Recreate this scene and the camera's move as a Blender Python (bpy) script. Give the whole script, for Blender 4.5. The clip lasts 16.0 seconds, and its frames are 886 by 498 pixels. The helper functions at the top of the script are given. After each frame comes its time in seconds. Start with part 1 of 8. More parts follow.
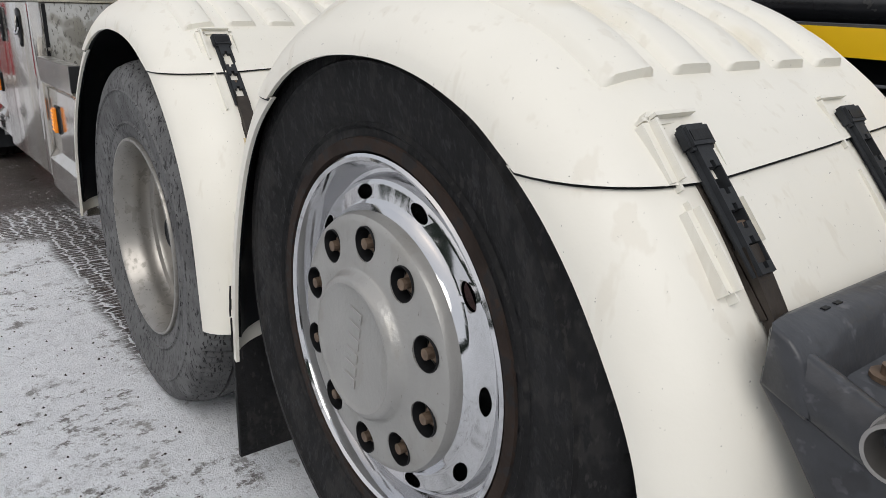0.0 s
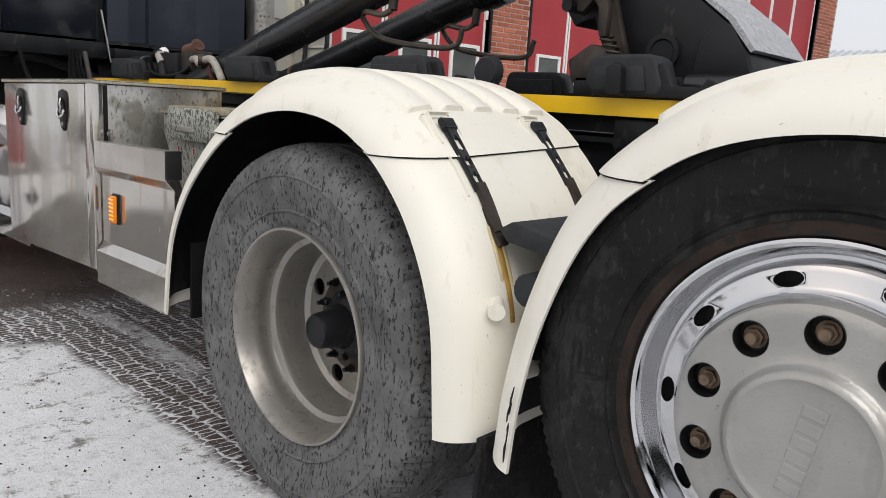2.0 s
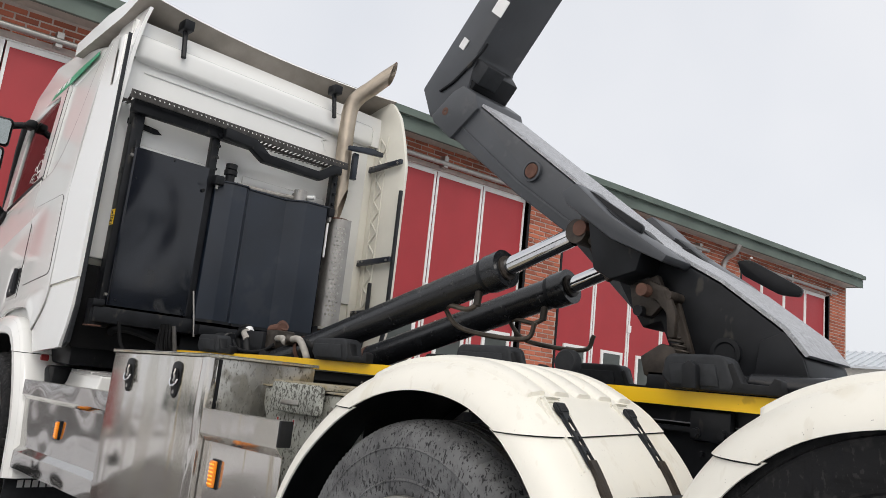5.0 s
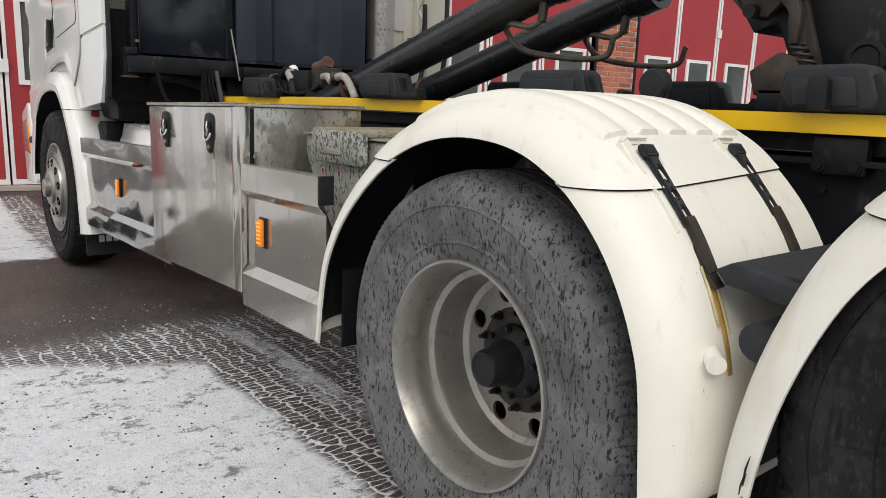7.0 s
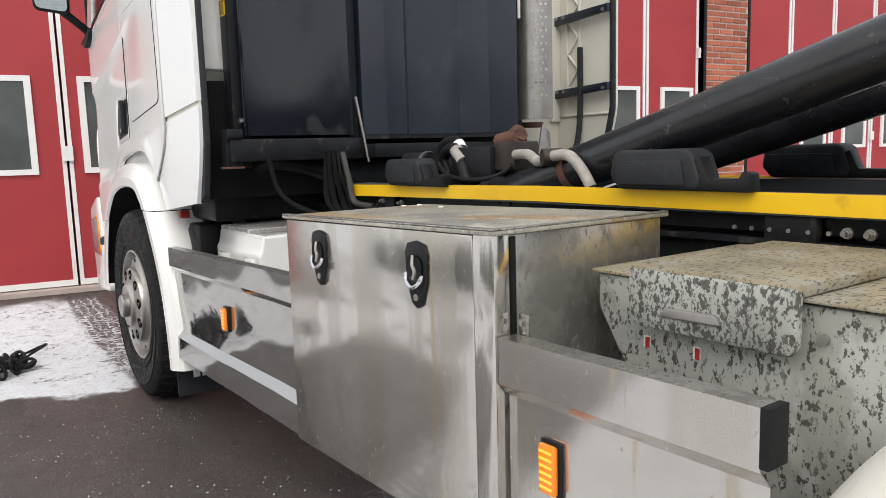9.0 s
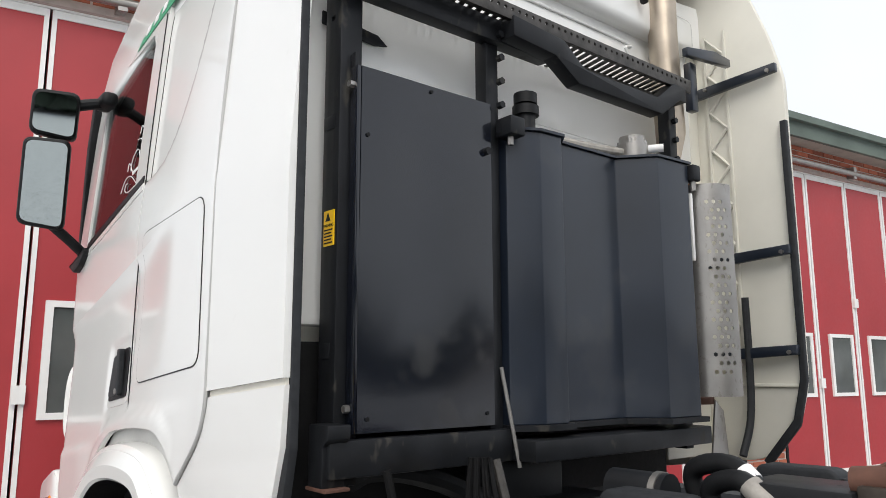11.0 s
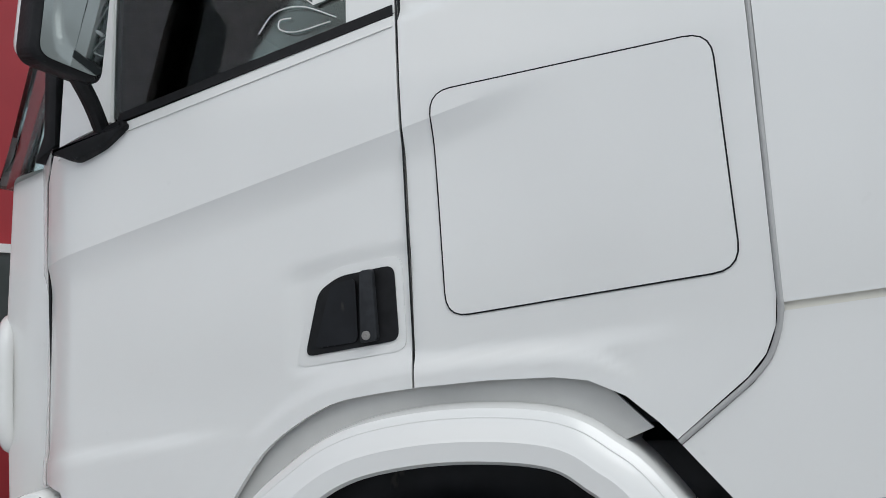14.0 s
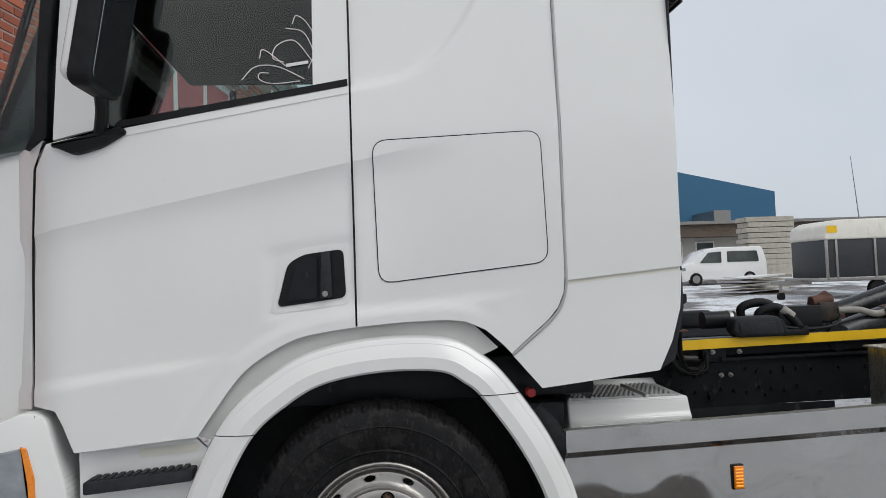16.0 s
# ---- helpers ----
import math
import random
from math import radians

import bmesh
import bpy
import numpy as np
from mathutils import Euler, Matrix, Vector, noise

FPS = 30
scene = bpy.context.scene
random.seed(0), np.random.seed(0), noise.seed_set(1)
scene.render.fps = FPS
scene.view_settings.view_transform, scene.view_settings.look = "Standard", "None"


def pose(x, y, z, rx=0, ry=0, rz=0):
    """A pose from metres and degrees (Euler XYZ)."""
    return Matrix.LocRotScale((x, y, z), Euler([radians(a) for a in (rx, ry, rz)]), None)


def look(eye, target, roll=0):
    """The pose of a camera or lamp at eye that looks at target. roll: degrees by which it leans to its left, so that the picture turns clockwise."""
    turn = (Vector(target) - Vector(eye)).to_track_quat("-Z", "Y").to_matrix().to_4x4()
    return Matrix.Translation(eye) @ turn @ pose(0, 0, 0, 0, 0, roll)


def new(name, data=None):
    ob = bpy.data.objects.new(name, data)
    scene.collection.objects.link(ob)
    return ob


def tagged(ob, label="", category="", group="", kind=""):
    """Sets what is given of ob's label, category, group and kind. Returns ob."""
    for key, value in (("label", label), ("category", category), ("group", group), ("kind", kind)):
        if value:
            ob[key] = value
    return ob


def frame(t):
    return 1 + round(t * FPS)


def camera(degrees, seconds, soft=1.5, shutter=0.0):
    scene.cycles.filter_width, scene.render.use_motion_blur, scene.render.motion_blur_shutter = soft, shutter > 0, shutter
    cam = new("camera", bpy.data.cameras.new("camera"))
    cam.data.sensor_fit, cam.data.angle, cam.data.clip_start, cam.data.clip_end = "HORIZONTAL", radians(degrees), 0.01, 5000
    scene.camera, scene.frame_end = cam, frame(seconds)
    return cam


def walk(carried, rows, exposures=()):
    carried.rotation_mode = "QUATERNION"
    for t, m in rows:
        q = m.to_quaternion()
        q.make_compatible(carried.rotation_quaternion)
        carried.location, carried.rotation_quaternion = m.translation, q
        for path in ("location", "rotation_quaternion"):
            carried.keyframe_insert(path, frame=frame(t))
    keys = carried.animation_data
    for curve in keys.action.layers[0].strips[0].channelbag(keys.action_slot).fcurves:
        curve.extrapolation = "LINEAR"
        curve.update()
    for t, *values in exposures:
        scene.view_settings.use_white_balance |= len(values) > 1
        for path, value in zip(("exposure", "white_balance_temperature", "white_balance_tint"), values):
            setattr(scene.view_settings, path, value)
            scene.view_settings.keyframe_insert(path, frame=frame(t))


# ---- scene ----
cam = camera(62.1, 16.0, 0.65)
PATH = [
    (0, (2.245, -0.511, 1.232), (0.753, 0.652, 0.583), 2.1),
    (0.5, (2.092, -0.69, 1.23), (0.689, 0.588, 0.598), 1.7),
    (1, (1.874, -0.807, 1.217), (0.52, 0.545, 0.636), 1.8),
    (1.5, (1.677, -0.89, 1.224), (0.336, 0.503, 0.712), 2.2),
    (2, (1.64, -1.042, 1.159), (0.287, 0.379, 0.772), 3.6),
    (2.5, (1.65, -1.244, 1.081), (0.278, 0.196, 0.87), 5.1),
    (3, (1.665, -1.349, 1.051), (0.275, 0.089, 1.025), 6.1),
    (3.5, (1.663, -1.413, 1.064), (0.256, 0.0, 1.222), 6.5),
    (4, (1.674, -1.442, 1.107), (0.254, -0.069, 1.424), 6.4),
    (4.2, (1.675, -1.455, 1.119), (0.253, -0.099, 1.495), 6.4),
    (6.3, (1.587, -1.358, 1.151), (0.11, -0.009, 1.192), 3.8),
    (6.5, (1.527, -1.243, 1.141), (0.038, 0.084, 1.0), 3.8),
    (7, (1.388, -1.1, 1.195), (-0.134, 0.137, 0.806), 2.2),
    (7.5, (1.088, -1.106, 1.22), (-0.483, 0.036, 0.74), -0.5),
    (8, (0.709, -1.045, 1.259), (-0.894, 0.063, 0.81), -1.2),
    (8.5, (0.329, -0.993, 1.295), (-1.285, 0.132, 0.935), -1.7),
    (9, (-0.108, -0.896, 1.329), (-1.728, 0.247, 1.067), -1.7),
    (9.5, (-0.536, -0.803, 1.378), (-2.164, 0.349, 1.229), -1.3),
    (10, (-0.954, -0.751, 1.462), (-2.588, 0.403, 1.475), -1.0),
    (12.3, (-2.638, -1.085, 1.688), (-3.935, 0.342, 2.226), -1.7),
    (12.5, (-2.842, -1.162, 1.667), (-4.090, 0.326, 2.148), -2.1),
    (13, (-3.329, -1.348, 1.591), (-4.413, 0.301, 1.92), -2.8),
    (13.5, (-3.838, -1.54, 1.567), (-4.708, 0.246, 1.799), -3.2),
    (14, (-4.278, -1.757, 1.548), (-4.889, 0.137, 1.744), -3.5),
    (14.5, (-4.653, -1.928, 1.525), (-4.989, 0.036, 1.688), -4.1),
    (15, (-4.871, -2.311, 1.531), (-4.962, -0.317, 1.652), -4.0),
    (15.5, (-4.938, -2.732, 1.526), (-4.821, -0.738, 1.611), -3.1),
    (16, (-4.934, -3.115, 1.56), (-4.744, -1.126, 1.647), -2.0),
]
walk(cam, [(t, look(*p)) for t, *p in PATH], [(0.0, -0.1, 6600, 11), (1.5, 0.03, 6750, 11), (2.5, 0.15, 6750, 12), (4.0, 0.22, 6600, 11), (6.5, 0.02, 7100, 11), (7.0, 0.13, 6800, 10), (8.0, 0.31, 6750, 10), (9.0, 0.5, 6750, 11), (10.0, 0.55, 6700, 10), (12.5, 0.05, 6600, 10), (13.5, -0.12, 6200, 8), (14.5, -0.18, 6200, 8), (16.0, -0.22, 6400, 9)])

# ---- world, sun, exposure ----
world = bpy.data.worlds.new("overcast_sky")
scene.world = world
world.use_nodes = True
wn = world.node_tree
wn.nodes.clear()
w_out = wn.nodes.new("ShaderNodeOutputWorld")
w_bg = wn.nodes.new("ShaderNodeBackground")
w_sky = wn.nodes.new("ShaderNodeTexSky")
w_sky.sky_type = "NISHITA"
w_sky.sun_disc = False
w_sky.sun_elevation = radians(38)
w_sky.sun_rotation = radians(200)
w_sky.dust_density = 4.0
w_mul = wn.nodes.new("ShaderNodeVectorMath")
w_mul.operation = "SCALE"
w_mul.inputs["Scale"].default_value = 0.10
w_mix = wn.nodes.new("ShaderNodeMix")
w_mix.data_type = "RGBA"
w_mix.inputs[0].default_value = 0.86
w_noise = wn.nodes.new("ShaderNodeTexNoise")
w_noise.inputs["Scale"].default_value = 1.6
w_noise.inputs["Detail"].default_value = 4
w_ramp = wn.nodes.new("ShaderNodeValToRGB")
w_ramp.color_ramp.elements[0].position, w_ramp.color_ramp.elements[0].color = 0.3, (0.70, 0.75, 0.83, 1)
w_ramp.color_ramp.elements[1].position, w_ramp.color_ramp.elements[1].color = 0.7, (0.86, 0.89, 0.94, 1)
w_co = wn.nodes.new("ShaderNodeTexCoord")
wn.links.new(w_co.outputs["Generated"], w_noise.inputs["Vector"])
wn.links.new(w_noise.outputs["Fac"], w_ramp.inputs["Fac"])
wn.links.new(w_sky.outputs["Color"], w_mul.inputs[0])
wn.links.new(w_mul.outputs[0], w_mix.inputs[6])
wn.links.new(w_ramp.outputs["Color"], w_mix.inputs[7])
wn.links.new(w_mix.outputs[2], w_bg.inputs["Color"])
w_bg.inputs["Strength"].default_value = 1.0
wn.links.new(w_bg.outputs[0], w_out.inputs["Surface"])

sun_data = bpy.data.lights.new("sun", "SUN")
sun_data.energy, sun_data.angle, sun_data.color = 1.5, radians(40), (1.0, 0.97, 0.93)
sun = new("sun", sun_data)
sun.matrix_world = look((11, -8, 14), (0, 0, 0))


# ---- materials ----
def mat(name, col, rough=0.5, metal=0.0, var=0.12, scale=6.0, bump=0.05, bscale=60.0, spots=(), coat=0.0, rvar=0.1, stretch=(1, 1, 1)):
    """A node material: two scales of colour variation, roughness variation, fine relief; spots: (colour, threshold, scale, stretch, amount)."""
    m = bpy.data.materials.new(name)
    m.use_nodes = True
    t = m.node_tree
    n, l = t.nodes, t.links
    b = n["Principled BSDF"]
    co = n.new("ShaderNodeTexCoord")
    mp = n.new("ShaderNodeMapping")
    mp.inputs["Scale"].default_value = stretch
    l.new(co.outputs["Object"], mp.inputs["Vector"])
    big = n.new("ShaderNodeTexNoise")
    big.inputs["Scale"].default_value, big.inputs["Detail"].default_value = scale, 5
    fine = n.new("ShaderNodeTexNoise")
    fine.inputs["Scale"].default_value, fine.inputs["Detail"].default_value = bscale, 4
    l.new(mp.outputs[0], big.inputs["Vector"])
    l.new(mp.outputs[0], fine.inputs["Vector"])
    ramp = n.new("ShaderNodeValToRGB")
    e = ramp.color_ramp.elements
    e[0].position, e[1].position = 0.3, 0.7
    e[0].color = tuple(c * (1 - var) for c in col) + (1,)
    e[1].color = tuple(min(1, c * (1 + var)) for c in col) + (1,)
    l.new(big.outputs["Fac"], ramp.inputs["Fac"])
    last = ramp.outputs["Color"]
    rl = None
    for sc, thr, ss, st, amt, sr in spots:
        smp = n.new("ShaderNodeMapping")
        smp.inputs["Scale"].default_value = st
        l.new(co.outputs["Object"], smp.inputs["Vector"])
        sn = n.new("ShaderNodeTexNoise")
        sn.inputs["Scale"].default_value, sn.inputs["Detail"].default_value, sn.inputs["Roughness"].default_value = ss, 3, 0.6
        l.new(smp.outputs[0], sn.inputs["Vector"])
        sm = n.new("ShaderNodeMapRange")
        sm.inputs["From Min"].default_value, sm.inputs["From Max"].default_value = thr, thr + 0.06
        sm.inputs["To Max"].default_value = amt
        l.new(sn.outputs["Fac"], sm.inputs["Value"])
        mx = n.new("ShaderNodeMix")
        mx.data_type = "RGBA"
        l.new(sm.outputs[0], mx.inputs[0])
        l.new(last, mx.inputs[6])
        mx.inputs[7].default_value = tuple(sc) + (1,)
        last = mx.outputs[2]
        rm = n.new("ShaderNodeMix")
        l.new(sm.outputs[0], rm.inputs[0])
        if rl is None:
            rm.inputs[2].default_value = rough
        else:
            l.new(rl, rm.inputs[2])
        rm.inputs[3].default_value = sr
        rl = rm.outputs[0]
        if metal > 0:
            mm = n.new("ShaderNodeMath")
            mm.operation = "MULTIPLY_ADD"
            l.new(sm.outputs[0], mm.inputs[0])
            mm.inputs[1].default_value, mm.inputs[2].default_value = -0.7 * metal, metal
            mm.use_clamp = True
            l.new(mm.outputs[0], b.inputs["Metallic"])
    l.new(last, b.inputs["Base Color"])
    if rl is None:
        rr = n.new("ShaderNodeMapRange")
        rr.inputs["To Min"].default_value, rr.inputs["To Max"].default_value = max(0.02, rough - rvar), min(1, rough + rvar)
        l.new(fine.outputs["Fac"], rr.inputs["Value"])
        rl = rr.outputs[0]
    l.new(rl, b.inputs["Roughness"])
    if not spots or metal == 0:
        b.inputs["Metallic"].default_value = metal
    b.inputs["Coat Weight"].default_value = coat
    b.inputs["Coat Roughness"].default_value = 0.08
    if bump:
        bp = n.new("ShaderNodeBump")
        bp.inputs["Strength"].default_value, bp.inputs["Distance"].default_value = bump, 0.004
        l.new(fine.outputs["Fac"], bp.inputs["Height"])
        l.new(bp.outputs[0], b.inputs["Normal"])
    return m


M = {}
M["fender"] = mat("cream_white_plastic", (0.78, 0.755, 0.675), 0.42, var=0.05, scale=3, bump=0.05, bscale=150, spots=(((0.60, 0.53, 0.38), 0.60, 4, (1, 1, 0.5), 0.30, 0.6), ((0.56, 0.50, 0.40), 0.60, 26, (1, 1, 0.10), 0.22, 0.6), ((0.05, 0.045, 0.04), 0.705, 190, (1, 1, 0.7), 0.95, 0.7), ((0.16, 0.13, 0.10), 0.735, 70, (1, 1, 0.35), 0.8, 0.7)))
M["cab"] = mat("white_cab_paint", (0.80, 0.80, 0.775), 0.22, var=0.012, scale=2, bump=0.0, coat=0.6, spots=(((0.62, 0.61, 0.58), 0.70, 9, (1, 1, 1), 0.15, 0.4),))
M["cab_inner"] = mat("cream_cab_back_panel", (0.72, 0.70, 0.62), 0.5, var=0.06, scale=3, bump=0.03)
M["lining"] = mat("grey_arch_lining", (0.56, 0.56, 0.54), 0.55, var=0.06, scale=6, bump=0.05, bscale=90)
M["tyre"] = mat("grey_dusty_rubber", (0.132, 0.133, 0.134), 0.85, var=0.18, scale=9, bump=0.7, bscale=90, spots=(((0.065, 0.065, 0.067), 0.50, 4, (1, 1, 1), 0.5, 0.8), ((0.012, 0.012, 0.013), 0.565, 130, (1, 1, 0.35), 0.95, 0.6), ((0.016, 0.016, 0.017), 0.60, 80, (1, 1, 0.22), 0.85, 0.6), ((0.070, 0.070, 0.072), 0.58, 24, (1, 1, 0.5), 0.5, 0.7), ((0.18, 0.18, 0.175), 0.66, 60, (1, 1, 1), 0.5, 0.9)))
M["wet_plastic"] = mat("wet_dark_moulded_plastic", (0.036, 0.038, 0.043), 0.36, var=0.3, scale=18, bump=0.35, bscale=55, spots=(((0.10, 0.10, 0.11), 0.60, 40, (1, 1, 1), 0.6, 0.3), ((0.02, 0.02, 0.022), 0.58, 14, (1, 1, 1), 0.5, 0.6)))
M["tyre_dark"] = mat("worn_black_rubber", (0.0095, 0.0095, 0.010), 0.75, var=0.4, scale=5, bump=0.9, bscale=45, spots=(((0.022, 0.021, 0.020), 0.54, 14, (1, 1, 0.7), 0.7, 0.6), ((0.036, 0.034, 0.033), 0.585, 95, (1, 1, 0.4), 0.6, 0.8), ((0.002, 0.002, 0.002), 0.60, 22, (1, 1, 0.15), 0.9, 0.5), ((0.002, 0.002, 0.002), 0.60, 22, (0.15, 1, 1), 0.9, 0.5), ((0.004, 0.004, 0.005), 0.55, 60, (1, 1, 0.5), 0.85, 0.4), ((0.07, 0.065, 0.06), 0.72, 60, (1, 1, 0.3), 0.5, 0.8)))
M["rust"] = mat("rust_stain", (0.10, 0.045, 0.03), 0.8, var=0.3, scale=14)
M["rim"] = mat("dull_steel_rim", (0.36, 0.345, 0.325), 0.36, metal=0.85, var=0.12, scale=9, bump=0.05, spots=(((0.20, 0.19, 0.17), 0.60, 40, (1, 1, 0.6), 0.5, 0.6),))
M["drive_rim"] = mat("dusty_painted_rim", (0.32, 0.306, 0.282), 0.34, metal=0.72, var=0.12, scale=9, bump=0.06, spots=(((0.20, 0.19, 0.17), 0.58, 30, (1, 1, 0.6), 0.5, 0.6), ((0.06, 0.055, 0.048), 0.64, 120, (1, 1, 1), 0.5, 0.7)))
M["chrome"] = mat("chrome", (0.64, 0.64, 0.65), 0.08, metal=1.0, var=0.03, scale=9, bump=0.03, bscale=30, rvar=0.04)
M["hubcover"] = mat("weathered_alloy_cover", (0.36, 0.355, 0.34), 0.36, metal=0.5, var=0.08, scale=10, bump=0.22, bscale=120, spots=(((0.30, 0.285, 0.25), 0.58, 18, (1, 1, 0.4), 0.3, 0.5), ((0.10, 0.09, 0.075), 0.68, 130, (1, 1, 0.6), 0.7, 0.7)))
M["nut"] = mat("rusty_wheel_nut", (0.17, 0.12, 0.085), 0.6, metal=0.5, var=0.4, scale=60)
M["black"] = mat("black_plastic", (0.010, 0.0105, 0.0115), 0.5, var=0.3, scale=20, bump=0.1, bscale=120)
# Near-black: deep shade under cab, rack and fender is put into the colour.
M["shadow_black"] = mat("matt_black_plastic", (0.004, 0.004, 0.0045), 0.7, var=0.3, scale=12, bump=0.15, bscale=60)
M["rubber"] = mat("dark_grey_moulded_rubber", (0.026, 0.028, 0.031), 0.62, var=0.2, scale=30, bump=0.15, bscale=90)
M["steel"] = mat("dusty_stainless_sheet", (0.56, 0.535, 0.50), 0.11, metal=0.86, var=0.06, scale=3, bump=0.06, bscale=2.5, spots=(((0.46, 0.43, 0.37), 0.53, 5, (1, 1, 0.12), 0.6, 0.26), ((0.46, 0.36, 0.18), 0.64, 5, (3, 1, 0.22), 0.45, 0.35), ((0.34, 0.32, 0.29), 0.66, 110, (1, 1, 0.5), 0.5, 0.5), ((0.66, 0.65, 0.63), 0.70, 160, (1, 1, 1), 0.4, 0.3)))
M["steel_wavy"] = mat("wavy_polished_sheet", (0.42, 0.41, 0.395), 0.07, metal=0.95, var=0.08, scale=3, bump=0.08, bscale=3.2, spots=(((0.50, 0.48, 0.43), 0.62, 40, (1, 1, 0.4), 0.35, 0.3), ((0.62, 0.61, 0.59), 0.66, 150, (1, 1, 1), 0.2, 0.3)))
M["steel_dirty"] = mat("spattered_stainless_sheet", (0.48, 0.47, 0.44), 0.28, metal=0.9, var=0.12, scale=4, bump=0.06, bscale=12, spots=(((0.20, 0.19, 0.165), 0.54, 6, (1, 1, 0.8), 0.75, 0.6), ((0.26, 0.25, 0.21), 0.52, 22, (1, 1, 0.6), 0.55, 0.55), ((0.12, 0.115, 0.10), 0.565, 70, (1, 1, 0.5), 0.8, 0.6)))
M["box_top"] = mat("mud_washed_sheet_top", (0.42, 0.40, 0.335), 0.45, metal=0.35, var=0.25, scale=5, bump=0.35, bscale=90, spots=(((0.24, 0.24, 0.225), 0.54, 2.4, (1, 1, 1), 0.6, 0.4), ((0.38, 0.20, 0.05), 0.56, 4.2, (0.35, 1, 1), 0.55, 0.7), ((0.14, 0.13, 0.105), 0.56, 170, (0.45, 1, 1), 0.6, 0.7), ((0.62, 0.58, 0.48), 0.60, 130, (0.5, 1, 1), 0.5, 0.6), ((0.58, 0.54, 0.44), 0.60, 12, (0.6, 1, 1), 0.5, 0.6)))
M["galv"] = mat("mud_spattered_galvanised_sheet", (0.43, 0.44, 0.405), 0.55, metal=0.2, var=0.15, scale=5, bump=0.2, bscale=60, spots=(((0.24, 0.24, 0.20), 0.52, 8, (1, 1, 0.6), 0.5, 0.7), ((0.06, 0.056, 0.048), 0.555, 95, (1, 1, 0.6), 0.92, 0.8), ((0.08, 0.075, 0.06), 0.60, 60, (1, 1, 0.6), 0.7, 0.8)))
M["galv_dark"] = mat("mud_caked_galvanised_sheet", (0.36, 0.37, 0.335), 0.6, metal=0.1, var=0.2, scale=6, bump=0.3, bscale=60, spots=(((0.07, 0.068, 0.058), 0.50, 78, (1, 1, 0.7), 0.92, 0.8), ((0.05, 0.048, 0.042), 0.55, 150, (1, 1, 0.6), 0.8, 0.8)))
M["galv_top"] = mat("ochre_mud_film", (0.28, 0.24, 0.155), 0.7, var=0.3, scale=7, bump=0.4, bscale=60, spots=(((0.30, 0.29, 0.25), 0.55, 9, (1, 1, 1), 0.6, 0.7), ((0.08, 0.075, 0.06), 0.55, 140, (1, 0.4, 1), 0.85, 0.8)))
M["yellow"] = mat("yellow_rail_paint", (0.90, 0.55, 0.012), 0.36, var=0.06, scale=4, bump=0.04, spots=(((0.60, 0.33, 0.01), 0.66, 10, (1, 1, 1), 0.6, 0.5), ((0.10, 0.08, 0.05), 0.74, 30, (1, 1, 1), 0.7, 0.6)))
M["frame"] = mat("black_chassis_paint", (0.011, 0.012, 0.014), 0.42, var=0.3, scale=8, bump=0.08, bscale=60, spots=(((0.07, 0.065, 0.055), 0.62, 12, (1, 1, 0.5), 0.5, 0.8),))
M["arm"] = mat("anthracite_boom_paint", (0.052, 0.056, 0.063), 0.40, var=0.12, scale=5, bump=0.06, bscale=50, spots=(((0.10, 0.10, 0.105), 0.62, 7, (1, 1, 1), 0.4, 0.5),))
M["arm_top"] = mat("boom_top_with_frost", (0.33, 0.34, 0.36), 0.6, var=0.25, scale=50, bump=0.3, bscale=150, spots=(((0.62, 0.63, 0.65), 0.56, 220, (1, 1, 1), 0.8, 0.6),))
M["panel"] = mat("black_glossy_panel_paint", (0.005, 0.0065, 0.011), 0.13, var=0.25, scale=2.5, bump=0.02, bscale=14, coat=0.22, spots=(((0.03, 0.03, 0.03), 0.60, 3, (1, 1, 1), 0.5, 0.34), ((0.055, 0.053, 0.05), 0.70, 90, (1, 1, 0.5), 0.5, 0.5)))
M["catwalk"] = mat("dirty_painted_catwalk_steel", (0.060, 0.056, 0.052), 0.5, metal=0.4, var=0.4, scale=20, bump=0.2, bscale=60)
M["tank"] = mat("black_satin_tank_paint", (0.012, 0.017, 0.027), 0.30, var=0.2, scale=3, bump=0.02, bscale=20, coat=0.3, spots=(((0.03, 0.033, 0.04), 0.62, 3, (1, 1, 1), 0.5, 0.40), ((0.05, 0.05, 0.052), 0.70, 90, (1, 1, 0.5), 0.5, 0.5)))
M["tyre_dark"].node_tree.nodes["Principled BSDF"].inputs["Specular IOR Level"].default_value = 0.18
M["tank"].node_tree.nodes["Principled BSDF"].inputs["Specular IOR Level"].default_value = 0.4
M["panel"].node_tree.nodes["Principled BSDF"].inputs["Specular IOR Level"].default_value = 0.55
M["cylinder"] = mat("black_cylinder_paint", (0.014, 0.015, 0.017), 0.26, var=0.3, scale=9, bump=0.06, spots=(((0.09, 0.085, 0.075), 0.66, 22, (1, 1, 1), 0.5, 0.7),))
M["grease"] = mat("greasy_rusty_steel", (0.038, 0.030, 0.024), 0.55, metal=0.3, var=0.5, scale=18, bump=0.4, bscale=60)
M["brick"] = mat("red_brick", (0.40, 0.125, 0.072), 0.85, var=0.22, scale=1.2, bump=0.4, bscale=30)
M["mortar"] = mat("grey_mortar", (0.46, 0.39, 0.35), 0.9, var=0.12, scale=8, bump=0.3, bscale=60)
M["red"] = mat("red_door_paint", (0.36, 0.030, 0.036), 0.45, var=0.07, scale=1.4, bump=0.05, bscale=20)
M["white_trim"] = mat("white_door_trim", (0.78, 0.78, 0.76), 0.5, var=0.04)
